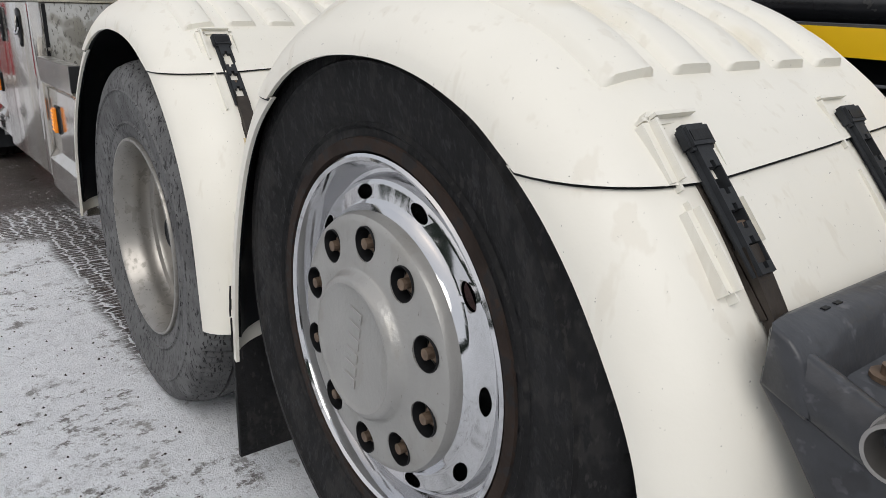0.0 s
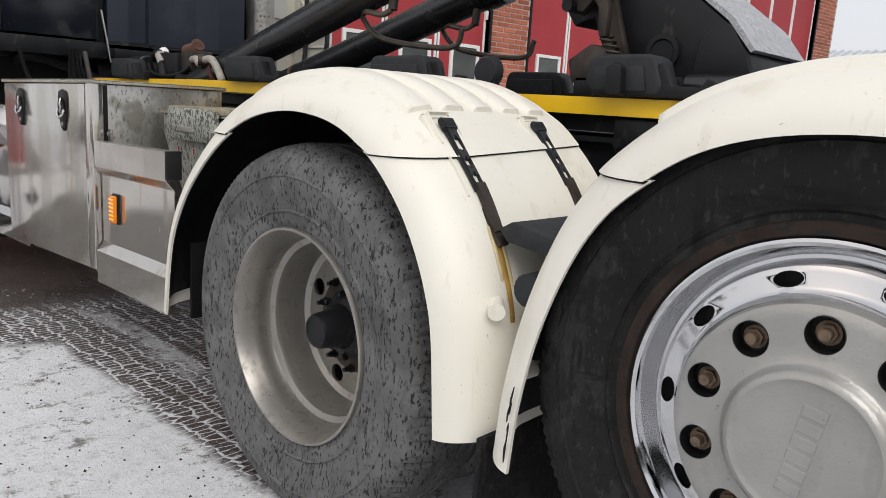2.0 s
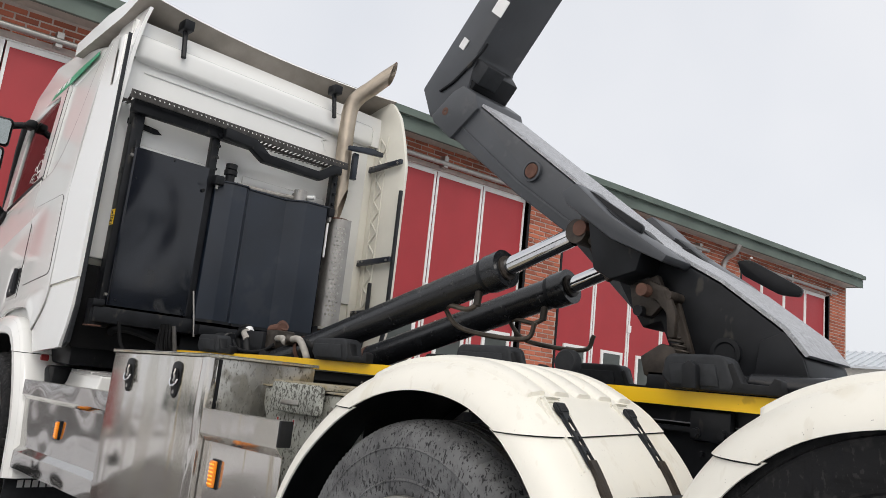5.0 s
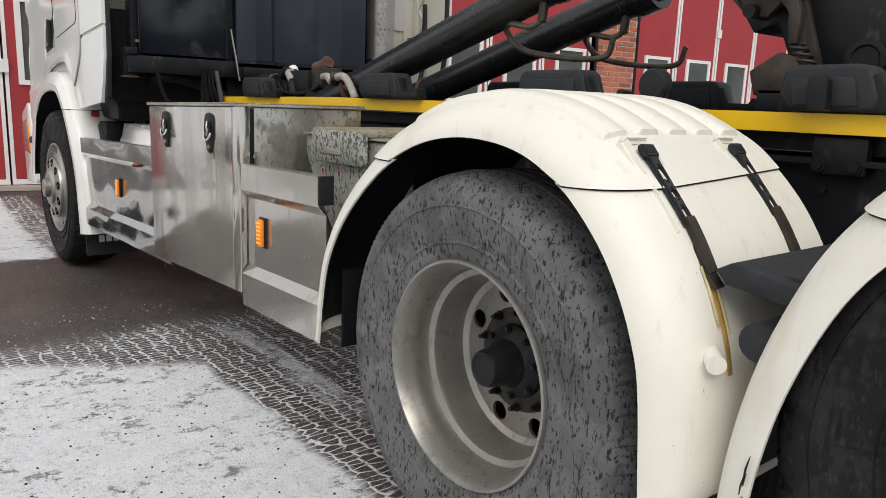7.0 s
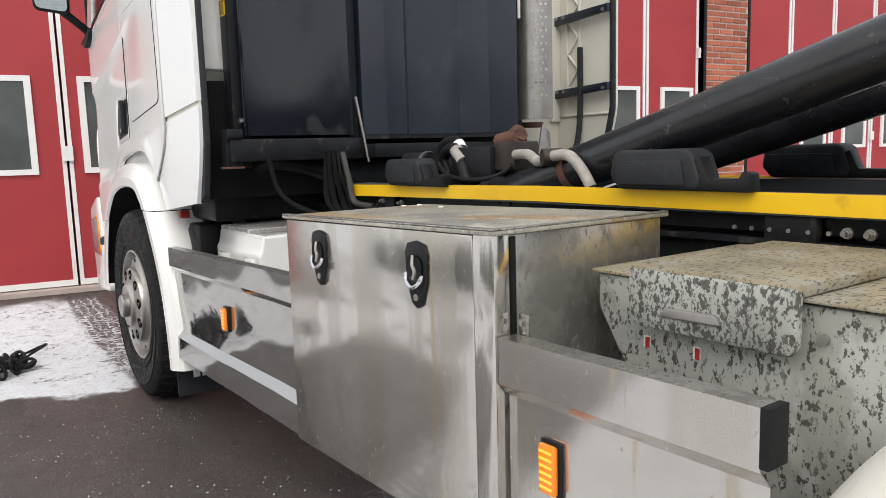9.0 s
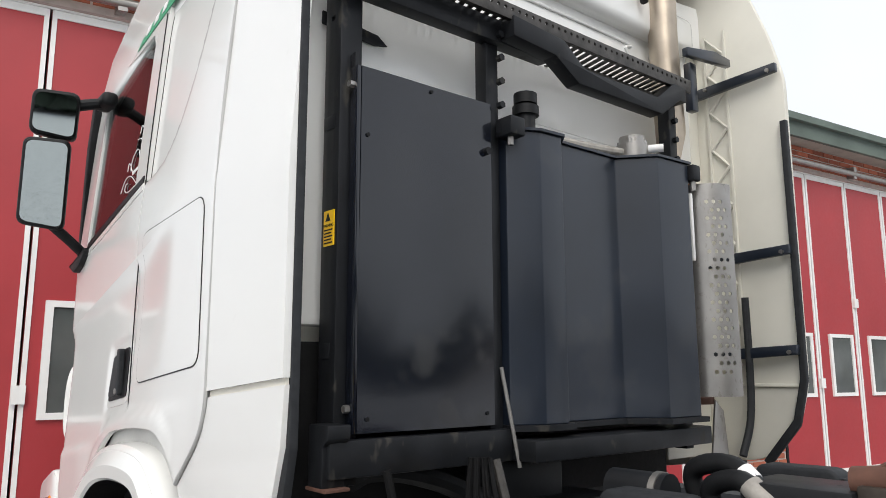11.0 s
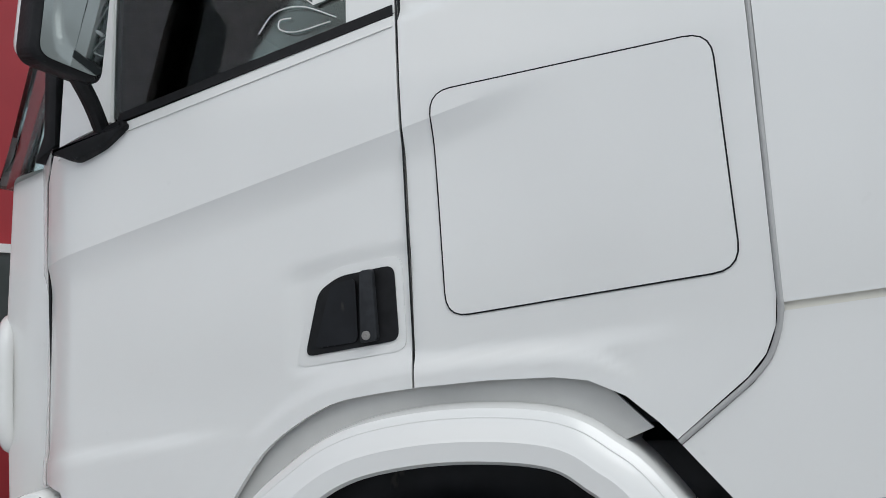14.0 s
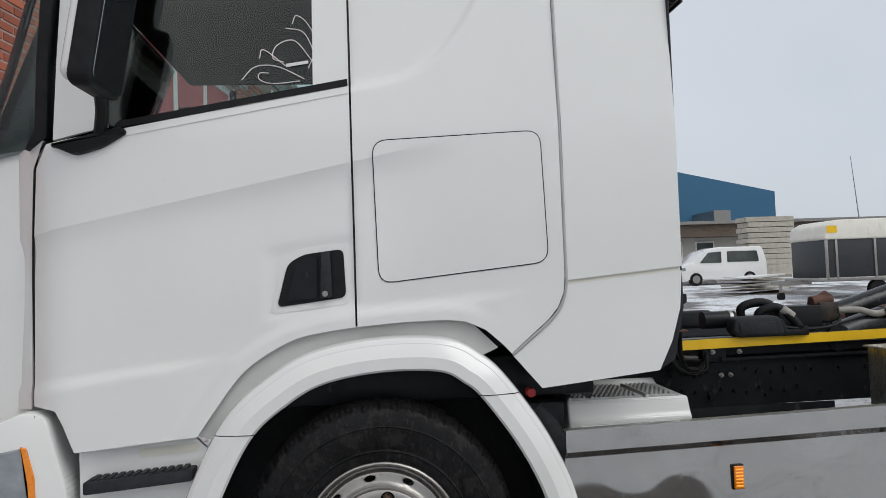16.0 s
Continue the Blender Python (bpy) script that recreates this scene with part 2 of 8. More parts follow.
M["copper"] = mat("weathered_green_fascia", (0.10, 0.13, 0.11), 0.6, var=0.2, scale=1.5)
M["soffit"] = mat("pale_soffit_boards", (0.42, 0.38, 0.33), 0.7, var=0.1)
M["orange"] = mat("amber_lamp_lens", (0.85, 0.25, 0.01), 0.18, var=0.08, scale=80, bump=0.3, bscale=150, coat=0.5)
M["lamp_glow"] = mat("lit_amber_lens_rib", (0.9, 0.32, 0.02), 0.2, var=0.05)
M["lamp_glow"].node_tree.nodes["Principled BSDF"].inputs["Emission Color"].default_value = (1.0, 0.36, 0.03, 1)
M["lamp_glow"].node_tree.nodes["Principled BSDF"].inputs["Emission Strength"].default_value = 0.8
M["hose"] = mat("grey_hose_sleeve", (0.33, 0.31, 0.28), 0.7, var=0.25, scale=25, bump=0.3, bscale=80)
M["exhaust"] = mat("tarnished_exhaust_steel", (0.42, 0.36, 0.29), 0.42, metal=0.8, var=0.2, scale=6)
M["red_plastic"] = mat("red_plastic", (0.35, 0.02, 0.02), 0.5)
M["label_white"] = mat("white_label", (0.75, 0.75, 0.74), 0.5, var=0.05)
M["label_red"] = mat("red_lettering_film", (0.62, 0.03, 0.03), 0.45)
M["green"] = mat("green_film", (0.02, 0.30, 0.14), 0.4)
M["interior"] = mat("dark_cab_interior", (0.030, 0.032, 0.036), 0.8, var=0.3, scale=8)
M["tread_plate"] = mat("galvanised_tread_plate", (0.40, 0.40, 0.39), 0.45, metal=0.7, var=0.15, scale=30, bump=0.5, bscale=160)
M["lens"] = mat("headlamp_plastic", (0.25, 0.27, 0.29), 0.1, var=0.2, scale=10, coat=0.8)
M["blue_wall"] = mat("blue_profiled_sheet", (0.03, 0.13, 0.24), 0.5, var=0.08)
M["render"] = mat("pale_rendered_wall", (0.48, 0.46, 0.42), 0.8, var=0.08)
M["dark_wood"] = mat("weathered_brown_cladding", (0.12, 0.09, 0.07), 0.8, var=0.25, scale=3, stretch=(1, 1, 8))
M["dark_panel"] = mat("dark_trailer_panel", (0.03, 0.033, 0.038), 0.4)
M["roof_sheet"] = mat("pale_grey_roof_sheet", (0.52, 0.55, 0.58), 0.5, var=0.08, scale=0.6)
M["timber"] = mat("sawn_boards", (0.45, 0.42, 0.36), 0.8, var=0.15, scale=5)


M["seal"] = mat("grey_seam_seal", (0.42, 0.42, 0.41), 0.6, var=0.1)
M["rust_dark"] = mat("dark_rust_tint", (0.026, 0.017, 0.013), 0.75, var=0.4, scale=20, bump=0.3, spots=(((0.012, 0.011, 0.011), 0.52, 40, (1, 1, 1), 0.9, 0.6),))
# The shade below the roof deflector, put into a grey-brown colour.
M["deflector_shade"] = mat("bare_grey_brown_fibreglass", (0.30, 0.27, 0.235), 0.7, var=0.15, scale=6, bump=0.2, bscale=60)
M["oil_pipe"] = mat("dirty_brown_steel_pipe", (0.115, 0.095, 0.075), 0.5, metal=0.4, var=0.35, scale=20, bump=0.2, bscale=60)
M["rust_pale"] = mat("pale_ochre_stain", (0.62, 0.50, 0.29), 0.5, var=0.25, scale=30)
M["rust_run"] = mat("ochre_rust_run", (0.40, 0.24, 0.06), 0.6, var=0.3, scale=25)
M["woods"] = mat("far_spruce_woods", (0.030, 0.042, 0.030), 0.9, var=0.4, scale=0.4, bump=0)
for k in ("tyre", "tyre_dark", "rubber", "black", "frame", "rust_dark", "interior", "shadow_black"):
    M[k].node_tree.nodes["Principled BSDF"].inputs["Specular IOR Level"].default_value = 0.22


def glass(name, col):
    """Tinted window glass: clear through the sheet, with a gloss that grows at grazing angles."""
    m = bpy.data.materials.new(name)
    m.use_nodes = True
    n, l = m.node_tree.nodes, m.node_tree.links
    n.remove(n["Principled BSDF"])
    clear, gloss, mix, fr = (n.new("ShaderNode" + k) for k in ("BsdfTransparent", "BsdfGlossy", "MixShader", "Fresnel"))
    clear.inputs["Color"].default_value = (*col, 1)
    gloss.inputs["Roughness"].default_value = 0.02
    fr.inputs["IOR"].default_value = 1.5
    l.new(fr.outputs[0], mix.inputs[0])
    l.new(clear.outputs[0], mix.inputs[1])
    l.new(gloss.outputs[0], mix.inputs[2])
    l.new(mix.outputs[0], n["Material Output"].inputs["Surface"])
    return m


M["glass"] = glass("tinted_side_glass", (0.72, 0.81, 0.80))
M["pane"] = mat("dark_window_pane", (0.085, 0.095, 0.092), 0.05, var=0.3, scale=1.5, bump=0.02, bscale=2)
M["mirror"] = mat("mirror_glass", (0.34, 0.375, 0.37), 0.02, metal=1.0, var=0.01, bump=0, rvar=0.01)


# ---- helpers ----
def thing(name, at, label, category, group="", kind=""):
    ob = new(name)
    ob.empty_display_size = 0.1
    ob.location = at
    return tagged(ob, label, category, group, kind)


def mesh_ob(name, bm, material, smooth=True, angle=35):
    bmesh.ops.recalc_face_normals(bm, faces=bm.faces[:])
    me = bpy.data.meshes.new(name)
    hard = [i for i, e in enumerate(bm.edges) if not e.smooth]
    bm.to_mesh(me)
    bm.free()
    me.materials.append(material)
    if smooth:
        me.polygons.foreach_set("use_smooth", [True] * len(me.polygons))
        me.set_sharp_from_angle(angle=radians(angle))
        for i in hard:
            me.edges[i].use_edge_sharp = True
    return new(name, me)


def part(name, bm, material, parent, label="", smooth=True, angle=35):
    ob = mesh_ob(name, bm, material, smooth, angle)
    ob.parent = parent
    top = parent if parent.parent is None else parent.parent
    ob.matrix_parent_inverse = Matrix.Translation(top.location).inverted() if parent is top else Matrix.Identity(4)
    if parent is not top:
        ob.matrix_parent_inverse = Matrix.Identity(4)
    return tagged(ob, label)


def box(x0, x1, y0, y1, z0, z1, bev=0.0, seg=2, bm=None):
    own = bmesh.new()
    bmesh.ops.create_cube(own, size=1)
    for v in own.verts:
        v.co = Vector(((x0 + x1) / 2 + v.co.x * (x1 - x0), (y0 + y1) / 2 + v.co.y * (y1 - y0), (z0 + z1) / 2 + v.co.z * (z1 - z0)))
    if bev:
        bmesh.ops.bevel(own, geom=own.edges[:], offset=bev, segments=seg, affect="EDGES", profile=0.5)
    return own if bm is None else merge(bm, own)


def merge(bm, other):
    me = bpy.data.meshes.new("tmp")
    other.to_mesh(me)
    other.free()
    bm.from_mesh(me)
    bpy.data.meshes.remove(me)
    return bm


def prism(pts, a0, a1, plane="xz", bev=0.0, seg=2):
    """A polygon in the plane, drawn out along the third axis from a0 to a1."""
    bm = bmesh.new()
    put = {"xz": lambda p, a: (p[0], a, p[1]), "yz": lambda p, a: (a, p[0], p[1]), "xy": lambda p, a: (p[0], p[1], a)}[plane]
    lo = [bm.verts.new(put(p, a0)) for p in pts]
    hi = [bm.verts.new(put(p, a1)) for p in pts]
    bm.faces.new(lo)
    bm.faces.new(hi[::-1])
    for i in range(len(pts)):
        j = (i + 1) % len(pts)
        bm.faces.new((lo[i], lo[j], hi[j], hi[i]))
    bmesh.ops.recalc_face_normals(bm, faces=bm.faces[:])
    if bev:
        bmesh.ops.bevel(bm, geom=bm.edges[:], offset=bev, segments=seg, affect="EDGES", profile=0.5)
    return bm


def lathe(profile, centre, seg=72, closed=False):
    """A profile of (radius, offset along y) turned about the y axis through centre."""
    bm = bmesh.new()
    rings = []
    for r, a in profile:
        if r < 1e-5:
            rings.append([bm.verts.new((centre[0], centre[1] + a, centre[2]))])
        else:
            rings.append([bm.verts.new((centre[0] + r * math.cos(2 * math.pi * i / seg), centre[1] + a, centre[2] + r * math.sin(2 * math.pi * i / seg))) for i in range(seg)])
    pairs = list(zip(rings, rings[1:])) + ([(rings[-1], rings[0])] if closed else [])
    for p, q in pairs:
        for i in range(seg):
            j = (i + 1) % seg
            quad = [p[i % len(p)], p[j % len(p)], q[j % len(q)], q[i % len(q)]]
            seen = list(dict.fromkeys(quad))
            if len(seen) > 2:
                bm.faces.new(seen)
    return bm


def rod(a, b, r, seg=20, r2=None, bm=None):
    """A round bar from a to b."""
    own = bmesh.new()
    a, b = Vector(a), Vector(b)
    bmesh.ops.create_cone(own, cap_ends=True, segments=seg, radius1=r, radius2=r if r2 is None else r2, depth=(b - a).length)
    turn = (b - a).to_track_quat("Z", "Y").to_matrix().to_4x4()
    bmesh.ops.transform(own, matrix=Matrix.Translation((a + b) / 2) @ turn, verts=own.verts[:])
    return own if bm is None else merge(bm, own)


def smooth_path(pts, n=8):
    """A curve through the points (Catmull-Rom)."""
    p = [Vector(q) for q in pts]
    p = [2 * p[0] - p[1]] + p + [2 * p[-1] - p[-2]]
    out = []
    for i in range(1, len(p) - 2):
        for k in range(n):
            t = k / n
            out.append(0.5 * (2 * p[i] + (p[i + 1] - p[i - 1]) * t + (2 * p[i - 1] - 5 * p[i] + 4 * p[i + 1] - p[i + 2]) * t * t + (3 * p[i] - p[i - 1] - 3 * p[i + 1] + p[i + 2]) * t ** 3))
    out.append(p[-2])
    return out


def hose(pts, r, seg=10, n=6, bm=None):
    """A round hose along a smooth curve."""
    own = bmesh.new()
    path = smooth_path(pts, n)
    rings = []
    side = None
    for i, q in enumerate(path):
        d = (path[min(i + 1, len(path) - 1)] - path[max(i - 1, 0)]).normalized()
        if side is None:
            side = d.orthogonal().normalized()
        side = (side - d * side.dot(d)).normalized()
        up = d.cross(side)
        rings.append([own.verts.new(q + r * (math.cos(2 * math.pi * k / seg) * side + math.sin(2 * math.pi * k / seg) * up)) for k in range(seg)])
    for p, q in zip(rings, rings[1:]):
        for k in range(seg):
            j = (k + 1) % seg
            own.faces.new((p[k], p[j], q[j], q[k]))
    own.faces.new(rings[0][::-1])
    own.faces.new(rings[-1])
    return own if bm is None else merge(bm, own)


def sweep(path, profile):
    """A closed profile of (y, outward offset) carried along a path of (x, z) points."""
    bm = bmesh.new()
    rings = []
    for i, q in enumerate(path):
        d = (path[min(i + 1, len(path) - 1)] - path[max(i - 1, 0)]).normalized()
        nrm = Vector((-d.y, d.x))
        rings.append([bm.verts.new((q.x + nrm.x * o, y, q.y + nrm.y * o)) for y, o in profile])
    k = len(profile)
    for p, q in zip(rings, rings[1:]):
        for i in range(k):
            j = (i + 1) % k
            bm.faces.new((p[i], p[j], q[j], q[i]))
    bm.faces.new(rings[0][::-1])
    bm.faces.new(rings[-1])
    return bm


def ring_of(n, r, centre, phase=0.0):
    return [(centre[0] + r * math.cos(phase + 2 * math.pi * i / n), centre[2] + r * math.sin(phase + 2 * math.pi * i / n)) for i in range(n)]


def perforate(ob, cutters):
    """Cuts holes through ob with the given bmesh."""
    me = bpy.data.meshes.new("cut")
    cutters.to_mesh(me)
    cutters.free()
    cut = bpy.data.objects.new("cut", me)
    scene.collection.objects.link(cut)
    md = ob.modifiers.new("holes", "BOOLEAN")
    md.operation, md.object, md.solver = "DIFFERENCE", cut, "EXACT"
    deps = bpy.context.evaluated_depsgraph_get()
    made = bpy.data.meshes.new_from_object(ob.evaluated_get(deps))
    ob.modifiers.clear()
    old = ob.data
    ob.data = made
    made.name = old.name
    bpy.data.objects.remove(cut)
    bpy.data.meshes.remove(me)
    bpy.data.meshes.remove(old)


def outline(pts, r=0.05, n=5):
    """Rounds the corners of an outline."""
    out = []
    k = len(pts)
    for i in range(k):
        p, a, b = Vector(pts[i]), Vector(pts[i - 1]), Vector(pts[(i + 1) % k])
        da, db = (a - p), (b - p)
        ra = min(r, da.length * 0.45, db.length * 0.45)
        s, e = p + da.normalized() * ra, p + db.normalized() * ra
        for j in range(n + 1):
            t = j / n
            q = s * (1 - t) ** 2 + p * 2 * t * (1 - t) + e * t * t
            out.append((q.x, q.y))
    return out


# ---- ground ----
def ground_material():
    m = bpy.data.materials.new("wet_asphalt_with_trodden_snow")
    m.use_nodes = True
    n, l = m.node_tree.nodes, m.node_tree.links
    b = n["Principled BSDF"]
    co = n.new("ShaderNodeTexCoord")
    sep = n.new("ShaderNodeSeparateXYZ")
    l.new(co.outputs["Object"], sep.inputs[0])

    def math_(op, a, c=0.0, clamp=False):
        q = n.new("ShaderNodeMath")
        q.operation, q.use_clamp = op, clamp
        for i, v in enumerate((a, c)):
            if isinstance(v, (int, float)):
                q.inputs[i].default_value = v
            else:
                l.new(v, q.inputs[i])
        return q.outputs[0]

    def noise_(scale, detail=4, rough=0.55, st=(1, 1, 1)):
        mp = n.new("ShaderNodeMapping")
        mp.inputs["Scale"].default_value = st
        l.new(co.outputs["Object"], mp.inputs[0])
        q = n.new("ShaderNodeTexNoise")
        q.inputs["Scale"].default_value, q.inputs["Detail"].default_value, q.inputs["Roughness"].default_value = scale, detail, rough
        l.new(mp.outputs[0], q.inputs["Vector"])
        return q.outputs["Fac"]

    def step(v, lo, hi):
        q = n.new("ShaderNodeMapRange")
        q.interpolation_type = "SMOOTHSTEP"
        q.inputs["From Min"].default_value, q.inputs["From Max"].default_value = lo, hi
        l.new(v, q.inputs["Value"])
        return q.outputs[0]

    def mix_(f, a, c):
        q = n.new("ShaderNodeMix")
        q.data_type = "RGBA"
        l.new(f, q.inputs[0])
        for i, v in ((6, a), (7, c)):
            if isinstance(v, tuple):
                q.inputs[i].default_value = (*v, 1)
            else:
                l.new(v, q.inputs[i])
        return q.outputs[2]

    x, y = sep.outputs[0], sep.outputs[1]
    wob = math_("SUBTRACT", noise_(1.6, 6, 0.65), 0.5)
    xw = math_("ADD", x, math_("MULTIPLY", wob, 0.9))
    yw = math_("ADD", y, math_("MULTIPLY", wob, 0.8))
    # solid snow beside the truck, on both sides of the wet strip
    ye = math_("ADD", y, math_("MULTIPLY", wob, 0.22))
    xe = math_("ADD", math_("SUBTRACT", x, math_("MULTIPLY", y, 0.53)), math_("MULTIPLY", wob, 0.5))
    near = math_("MULTIPLY", step(math_("MULTIPLY", ye, -1.0), -0.11, -0.05), step(xe, -1.86, -1.70))
    front = math_("MULTIPLY", math_("MULTIPLY", step(math_("ADD", math_("MULTIPLY", xw, -1.0), math_("MULTIPLY", y, 0.35)), 5.10, 5.24), step(xw, -8.3, -8.0)), step(math_("MULTIPLY", ye, -1.0), -0.19, -0.13))
    far = math_("MULTIPLY", step(noise_(0.35, 6, 0.6), 0.42, 0.55), math_("MAXIMUM", step(y, 3.5, 6.0), step(math_("MULTIPLY", y, -1.0), 2.2, 3.5)))
    worn = math_("MULTIPLY", step(noise_(5.0, 6, 0.7), 0.24, 0.36), math_("ADD", 0.82, math_("MULTIPLY", step(noise_(26, 5, 0.75), 0.34, 0.50), 0.18)))
    behind = math_("MULTIPLY", step(math_("ADD", x, math_("MULTIPLY", wob, 0.3)), 0.02, 0.14), step(math_("MULTIPLY", yw, -1.0), -1.0, -0.75))
    near = math_("MAXIMUM", near, behind)
    solid = math_("MULTIPLY", math_("MAXIMUM", math_("MAXIMUM", near, front), far), worn)
    # tread prints: a net of snow ridges left by tyres
    mp = n.new("ShaderNodeMapping")
    mp.inputs["Scale"].default_value = (31, 15, 1)
    dist = n.new("ShaderNodeVectorMath")
    dist.operation = "ADD"
    nz = n.new("ShaderNodeTexNoise")
    nz.inputs["Scale"].default_value = 9
    sc = n.new("ShaderNodeVectorMath")
    sc.operation = "SCALE"
    sc.inputs["Scale"].default_value = 0.035
    l.new(co.outputs["Object"], nz.inputs["Vector"])
    l.new(nz.outputs["Color"], sc.inputs[0])
    l.new(co.outputs["Object"], dist.inputs[0])
    l.new(sc.outputs[0], dist.inputs[1])
    l.new(dist.outputs[0], mp.inputs[0])
    vo = n.new("ShaderNodeTexVoronoi")
    vo.feature = "DISTANCE_TO_EDGE"
    vo.inputs["Scale"].default_value = 1.0
    vo.inputs["Randomness"].default_value = 0.45
    l.new(mp.outputs[0], vo.inputs["Vector"])
    lines = math_("SUBTRACT", 1.0, step(vo.outputs["Distance"], 0.05, 0.13))
    zone = math_("MULTIPLY", step(math_("MULTIPLY", yw, -1.0), -0.95, -0.75), step(xw, -2.6, -2.2))
    track = math_("MULTIPLY", math_("MULTIPLY", step(ye, 0.10, 0.14), step(math_("MULTIPLY", ye, -1.0), -0.50, -0.44)), step(math_("MULTIPLY", x, -1.0), 5.3, 5.8))
    track = math_("MULTIPLY", track, step(x, -8.2, -8.0))
    patch = math_("MULTIPLY", step(noise_(3.0, 5, 0.6), 0.30, 0.46), step(noise_(30, 4, 0.7), 0.22, 0.40))
    net = math_("MULTIPLY", math_("MULTIPLY", math_("MAXIMUM", zone, track), lines), patch)
    smear = math_("MULTIPLY", math_("MULTIPLY", step(math_("SUBTRACT", 0.10, math_("ABSOLUTE", math_("SUBTRACT", ye, 0.37))), 0.02, 0.06), zone), step(noise_(4, 5, 0.7, (0.4, 1, 1)), 0.42, 0.6))
    dust = math_("MULTIPLY", math_("MULTIPLY", zone, step(noise_(60, 4, 0.7), 0.5, 0.75)), 0.55)
    snow = math_("MAXIMUM", math_("MAXIMUM", solid, net), math_("MAXIMUM", math_("MULTIPLY", smear, 0.75), dust))
    grain = noise_(140, 4, 0.7)
    asphalt = mix_(step(noise_(95, 4, 0.8), 0.52, 0.58), mix_(noise_(1.1, 5), (0.021, 0.0165, 0.014), (0.052, 0.041, 0.035)), (0.13, 0.110, 0.098))
    asphalt = mix_(math_("MULTIPLY", step(noise_(240, 3, 0.8), 0.57, 0.63), 0.75), asphalt, (0.26, 0.24, 0.22))
    asphalt = mix_(math_("MULTIPLY", step(noise_(170, 3, 0.8, (1, 1, 1)), 0.40, 0.36), 0.8), asphalt, (0.010, 0.009, 0.008))
    asphalt = mix_(math_("MULTIPLY", step(noise_(60, 4, 0.85), 0.60, 0.63), 0.85), asphalt, (0.34, 0.33, 0.32))
    white = mix_(noise_(11, 5, 0.7), (0.64, 0.66, 0.69), (0.92, 0.94, 0.96))
    white = mix_(math_("MULTIPLY", step(noise_(6.5, 5, 0.8), 0.56, 0.68), 0.75), white, (0.17, 0.15, 0.13))
    white = mix_(math_("MULTIPLY", step(noise_(60, 5, 0.85), 0.54, 0.64), 0.5), white, (0.30, 0.30, 0.31))
    white = mix_(math_("MULTIPLY", math_("MULTIPLY", step(noise_(2.6, 4, 0.6), 0.46, 0.58), step(noise_(16, 6, 0.8, (1, 0.75, 1)), 0.52, 0.60)), 0.85), white, (0.11, 0.095, 0.085))
    l.new(mix_(snow, asphalt, white), b.inputs["Base Color"])
    rough = n.new("ShaderNodeMix")
    l.new(snow, rough.inputs[0])
    l.new(math_("MULTIPLY", noise_(0.9, 4), 0.75), rough.inputs[2])
    rough.inputs[3].default_value = 0.85
    l.new(rough.outputs[0], b.inputs["Roughness"])
    bp = n.new("ShaderNodeBump")
    bp.inputs["Strength"].default_value, bp.inputs["Distance"].default_value = 0.8, 0.012
    l.new(math_("ADD", snow, math_("MULTIPLY", grain, 0.9)), bp.inputs["Height"])
    l.new(bp.outputs[0], b.inputs["Normal"])
    return m


def dip(x, y):
    """The yard sinks a little towards the gully in front of the garage and rises gently beyond the truck."""
    def s(a, c, v):
        t = min(1.0, max(0.0, (v - a) / (c - a)))
        return t * t * (3 - 2 * t)
    rise = 0.043 * min(45.0, max(0.0, y - 10)) * s(-4, 3, x)
    return rise - 0.165 * s(-2.0, -4.2, x) * s(-8.6, -6.4, x) * s(-9, -4, y) * s(9, 4, y)


GX = [-900, -300, -100, -40, -20, -12] + [-9 + 0.25 * i for i in range(37)] + [1.5, 3, 4, 12, 30, 80, 250, 900]
GY = [-900, -300, -100, -40, -20, -12] + [-9 + 0.5 * i for i in range(37)] + [10, 12, 20, 30, 42, 55, 80, 250, 900]
bm = bmesh.new()
net = [[bm.verts.new((x, y, dip(x, y))) for x in GX] for y in GY]
for p, q in zip(net, net[1:]):
    for i in range(len(GX) - 1):
        bm.faces.new((p[i], p[i + 1], q[i + 1], q[i]))
ground = tagged(mesh_ob("ground", bm, ground_material(), True), "wet dark asphalt yard with trodden snow", "ground", kind="structure")


def grit(name, label, material, n, x0, x1, y0, y1, r0, r1, seed):
    """Loose crumbs on the ground, each an uneven little pyramid."""
    r = random.Random(seed)
    vs, fc = [], []
    for _ in range(n):
        x, y = r.uniform(x0, x1), r.uniform(y0, y1)
        k, a = r.uniform(r0, r1), r.uniform(0, 6.28)
        z, b0 = dip(x, y), len(vs)
        for q in range(4):
            e = k * r.uniform(0.6, 1.3)
            vs.append((x + e * math.cos(a + q * 1.57), y + e * math.sin(a + q * 1.57), z))
        vs.append((x + r.uniform(-0.3, 0.3) * k, y, z + k * r.uniform(0.6, 1.1)))
        fc += [(b0 + q, b0 + (q + 1) % 4, b0 + 4) for q in range(4)]
    me = bpy.data.meshes.new(name)
    me.from_pydata(vs, [], fc)
    me.materials.append(material)
    return tagged(new(name, me), label, "grit", kind="stuff")


grit("snow_crumbs", "pale crumbs of ice and grit on wet asphalt", M["label_white"], 1400, -6.2, -0.9, -1.9, 0.9, 0.0020, 0.0058, 5)
grit("dirt_crumbs", "dark crumbs of dirt on trodden snow", M["rust_dark"], 1700, -1.9, 3.0, -2.6, 0.05, 0.0020, 0.0062, 6)


# ---- garage building ----
def fx(y):
    return -8.5 + 0.16 * y


def kz(y):
    """The front drops a little with the yard towards its far end."""
    return 1 - 0.0036 * max(0.0, y - 6)


